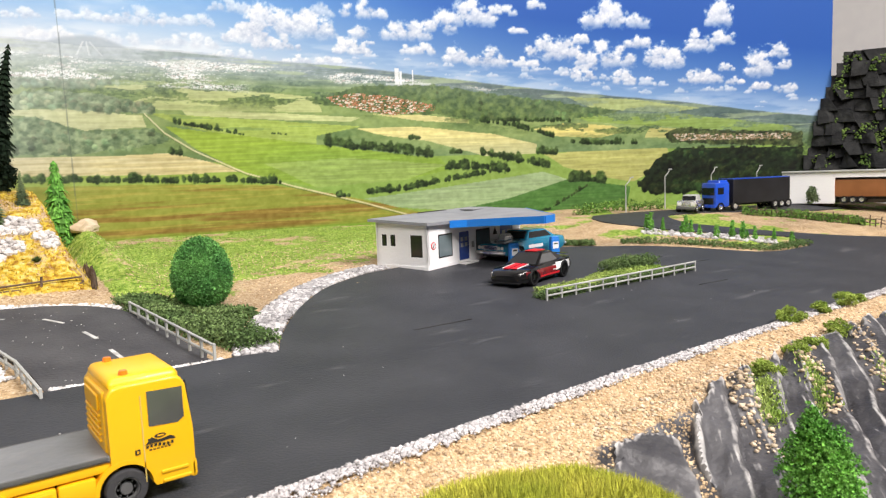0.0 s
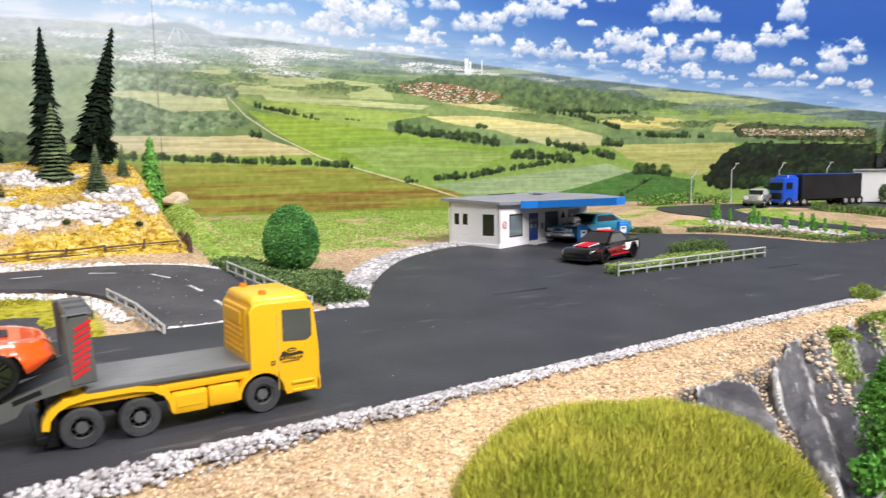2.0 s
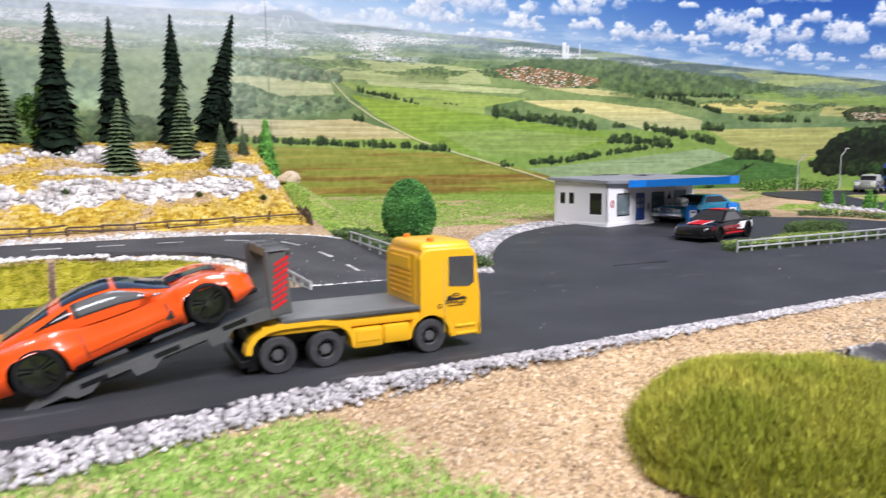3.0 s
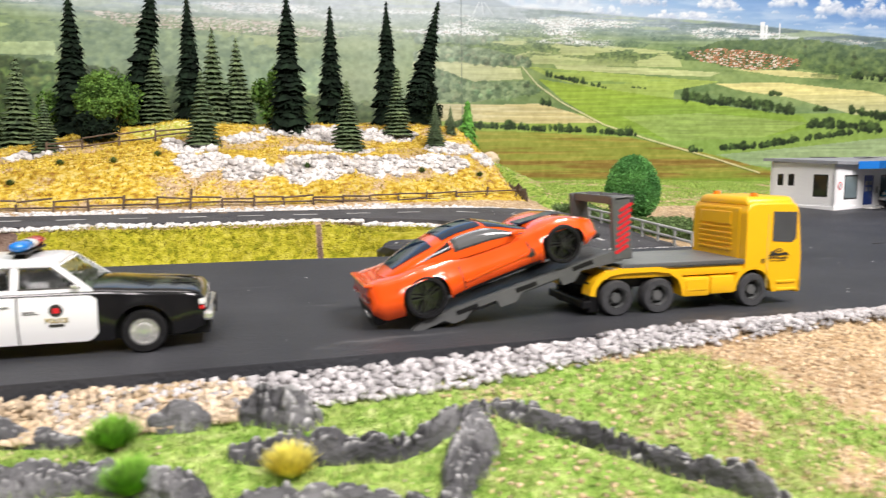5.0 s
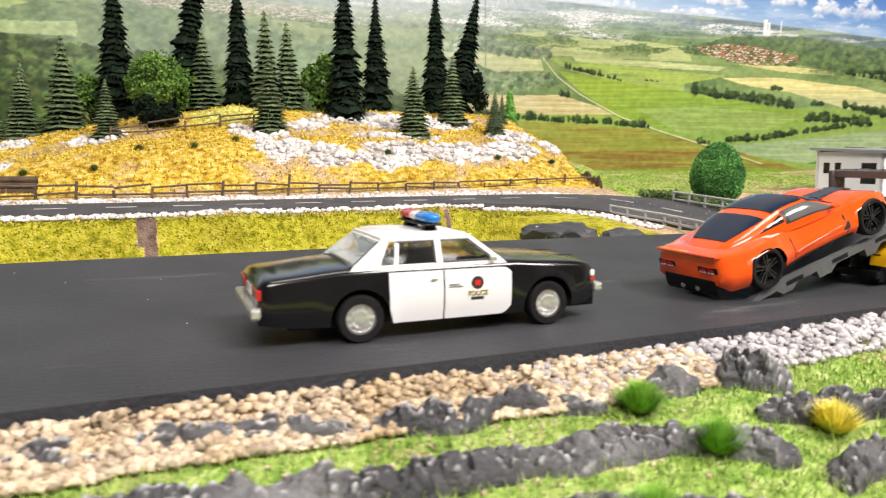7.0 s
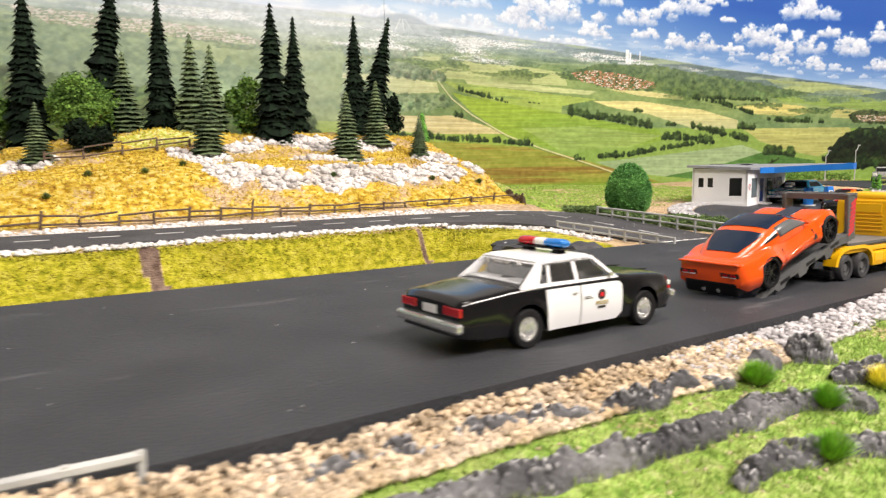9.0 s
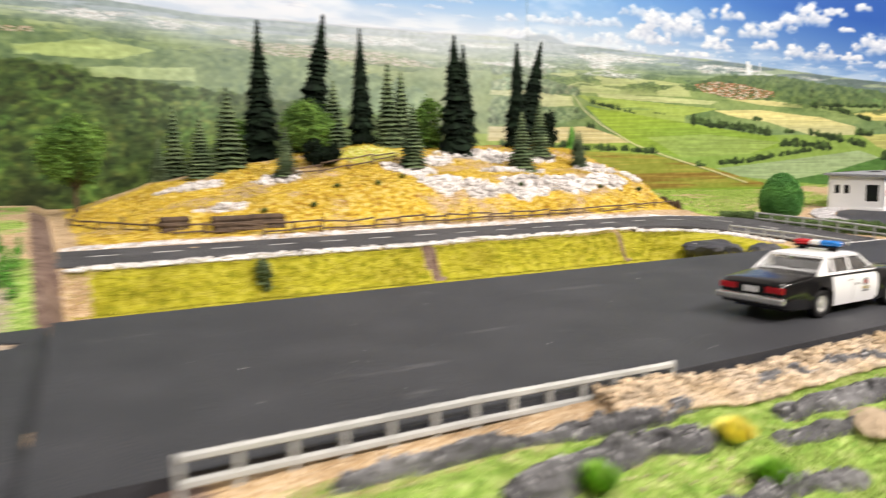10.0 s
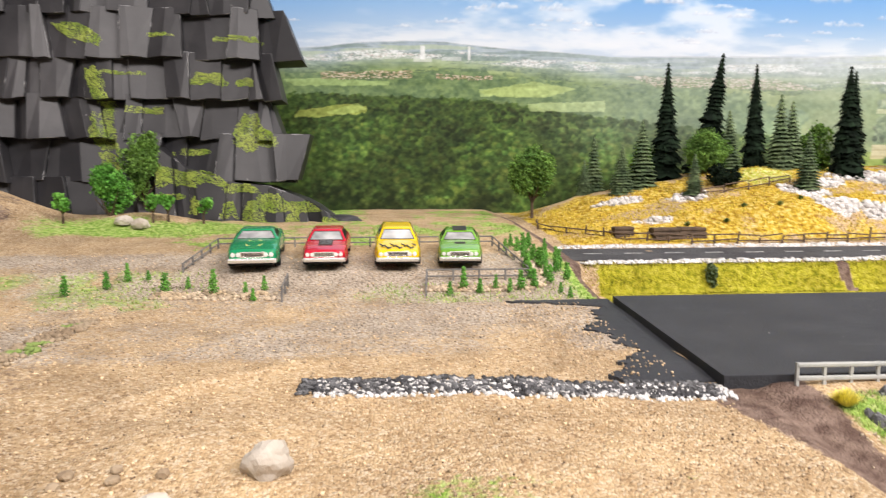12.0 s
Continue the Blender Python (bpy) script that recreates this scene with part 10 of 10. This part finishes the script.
def far_cliff_rows():
    t = thing("far_cliff", 115.8, 28.9, 2.2, -66, "blackish green rock cliff behind the depot", "cliff")
    m, c = M["rock_black"], M["rock_black"]
    z = 0.0
    for k in range(13):
        rock_row(t, (0.4, 0.0, 0.3, 0.1, 0.6, 1.0, 1.2, 1.7, 2.0, 2.6, 3.2, 3.8, 4.6)[k], 17, 17, z, z + 1.55, 0.4 + 0.14 * k, 70 + k, m, c, (0.8, 2.4), 0.5)
        z += 1.5
    part("core", box(11, 3.6, 9.5, 12, 1.2, 18.5), m, t)
    rng = np.random.RandomState(9)
    n = 5200
    x, h = rng.uniform(0.4, 16, n), rng.uniform(0.2, 19.3, n)
    keep = (nz(x, h, 0.55, 93, 4) > 0.56) & (x > 0.2 + np.interp(h, [0, 8, 19], [0, 1.0, 4.4]))
    x, h = x[keep], h[keep]
    y = 0.4 + 0.14 * h / 1.5 - 0.25 + 0.5 * ((h / 1.5) % 1)
    v, f = stones(np.stack([x, y, h], -1), rng.uniform(0.10, 0.26, len(x)), 0.8, "octa")
    tri_mesh("moss", v, f, M["moss_dark"], t, "dark green moss on the ledges")
    return t


M["moss_dark"] = material("moss_dark", [(0.05, 0.10, 0.015), (0.13, 0.20, 0.04)], 60, 0.95, vary=0.5)
far_cliff_rows()


def cliff_moss(cliff_ob, patches):
    """Flock moss clinging to the rock face in soft-edged patches (x, z, half width, half height, slant)."""
    verts, faces = [], []
    for ob in cliff_ob.children:
        mat = cliff_ob.matrix_basis @ ob.matrix_basis
        o = len(verts)
        verts += [mat @ v.co for v in ob.data.vertices]
        faces += [[o + i for i in p.vertices] for p in ob.data.polygons]
    tree = BVHTree.FromPolygons(verts, faces)
    rng = np.random.RandomState(77)
    out = []
    for px, pz, w, h, slant in patches:
        n = int(6.25 * w * h * 190)
        u, v = rng.uniform(-1.25, 1.25, n), rng.uniform(-1.25, 1.25, n)
        edge = np.maximum(np.abs(u) + 0.25 * v, np.abs(v)) * 0.75 + np.hypot(u, v) * 0.2 + 1.5 * (nz(u * w + px, v * h * 0.8 + pz, 0.75, 91, 4) - 0.5)
        for a, b in zip(u[edge < 0.9], v[edge < 0.9]):
            x, z = px + a * w + slant * b * h, pz + b * h
            hit = tree.ray_cast(Vector((x, 20, z)) * CM, Vector((0, 1, -0.05)))
            if hit[0] is not None:
                out.append(tuple(hit[0] / CM))
    p = np.array(out)
    scatter("cliff_moss", p[:, 0], p[:, 1], rng.uniform(0.045, 0.095, len(p)), M["moss_cliff"], "bright yellow green flock moss on the rock ledges of the cliff", "moss", 0.0, 0.7, "octa", p[:, 2])


cliff_moss(main_cliff, [
    (-65.2, 16.8, 0.8, 2.0, -0.35), (-65.1, 12.8, 1.2, 2.1, -0.25), (-64.4, 9.8, 1.1, 0.9, -0.9), (-66.7, 22.1, 1.6, 1.0, -1.4), (-59.8, 22.2, 1.6, 0.25, 0),
    (-52.2, 21.8, 2.5, 0.28, 0), (-63.2, 18.5, 1.8, 0.22, 0), (-54.7, 17.9, 1.5, 0.6, 0), (-51.5, 17.6, 1.1, 0.55, 0), (-61.1, 14.9, 1.9, 0.35, 0)])
cliff_moss(main_cliff, [
    (-50.7, 12.8, 1.9, 1.6, -0.4), (-56.1, 10.9, 2.0, 0.32, 0), (-59.7, 8.6, 1.0, 1.1, 0), (-55.8, 8.3, 2.6, 0.8, -1.4), (-51.8, 7.2, 1.6, 0.5, -0.8),
    (-48.8, 5.8, 1.3, 0.8, -0.6), (-45.7, 5.4, 1.3, 0.5, -0.8), (-43.3, 3.8, 1.0, 0.5, -0.8), (-56.1, 5.4, 0.8, 0.9, 0), (-52.9, 5.2, 0.7, 1.1, 0), (-50.6, 4.3, 1.2, 1.7, 0),
    (-46.8, 3.5, 0.8, 1.2, 0), (-58.8, 6.4, 1.6, 0.3, 0)])
lump("mossy_rock", -42.4, 45.2, 2.3, 2.6, 1.3, 1.0, M["rock_cliff"], "dark sloping rock at the cliff end", "rock", -14, 99, 0.35, 3, "cliff foot rocks")
for k, (x, y) in enumerate(((-60.4, 37.2), (-58.9, 36.6))):
    lump("grey_stone", x, y, gz(x, y) + 0.35, 0.8, 0.6, 0.55, M["cream_stone"], "pale grey stone below the cliff", "rock", 20 * k, 70 + k, 0.25, 3)

# specks of litter on the tarmac
n = 90
x, y = RNG.uniform(-22, 66, n), RNG.uniform(-0.8, 12, n)
scatter("road_specks", x, y, RNG.uniform(0.015, 0.05, n), M["gravel_white"], "white specks of grit on the tarmac", "grit", 0.2, 0.4, "octa", np.array([max(0.0, float(slope_east(a, b))) for a, b in zip(x, y)]) + 0.004)
n = 520
x, y = -31.2 + 4.4 * RNG.uniform(0, 1, n), RNG.uniform(-0.4, 13.5, n)
scatter("sand_grains", x, y, RNG.uniform(0.03, 0.09, n), M["grain"], "sand strewn over the worn tarmac", "sand", 0.2, 0.6, "octa", height(0 * x - 27, y) + 0.075)

n = 80
x, y = RNG.uniform(21.5, 28, n), RNG.uniform(13, 27, n)
scatter("road_specks", x, y, RNG.uniform(0.02, 0.055, n), M["gravel_white"], "white specks of grit on the lane", "grit", 0.2, 0.4, "octa", np.array([hill_road_z(a, b) for a, b in zip(x, y)]) + 0.03)
for x0, y0, x1, y1 in ((38.8, 11.1, 42.6, 11.0), (66.0, 14.5, 70.0, 14.0), (60.5, 8.6, 63.5, 8.4)):
    L = math.hypot(x1 - x0, y1 - y0)
    z = max(0.0, float(slope_east((x0 + x1) / 2, (y0 + y1) / 2)))
    tagged(part("tarmac_crack", box((x0 + x1) / 2, (y0 + y1) / 2, z + 0.012, L, 0.09, 0.03, rz=math.degrees(math.atan2(y1 - y0, x1 - x0)), rx=0), M["black_edge"]), "thin black crack in the tarmac", "crack", "tarmac cracks")
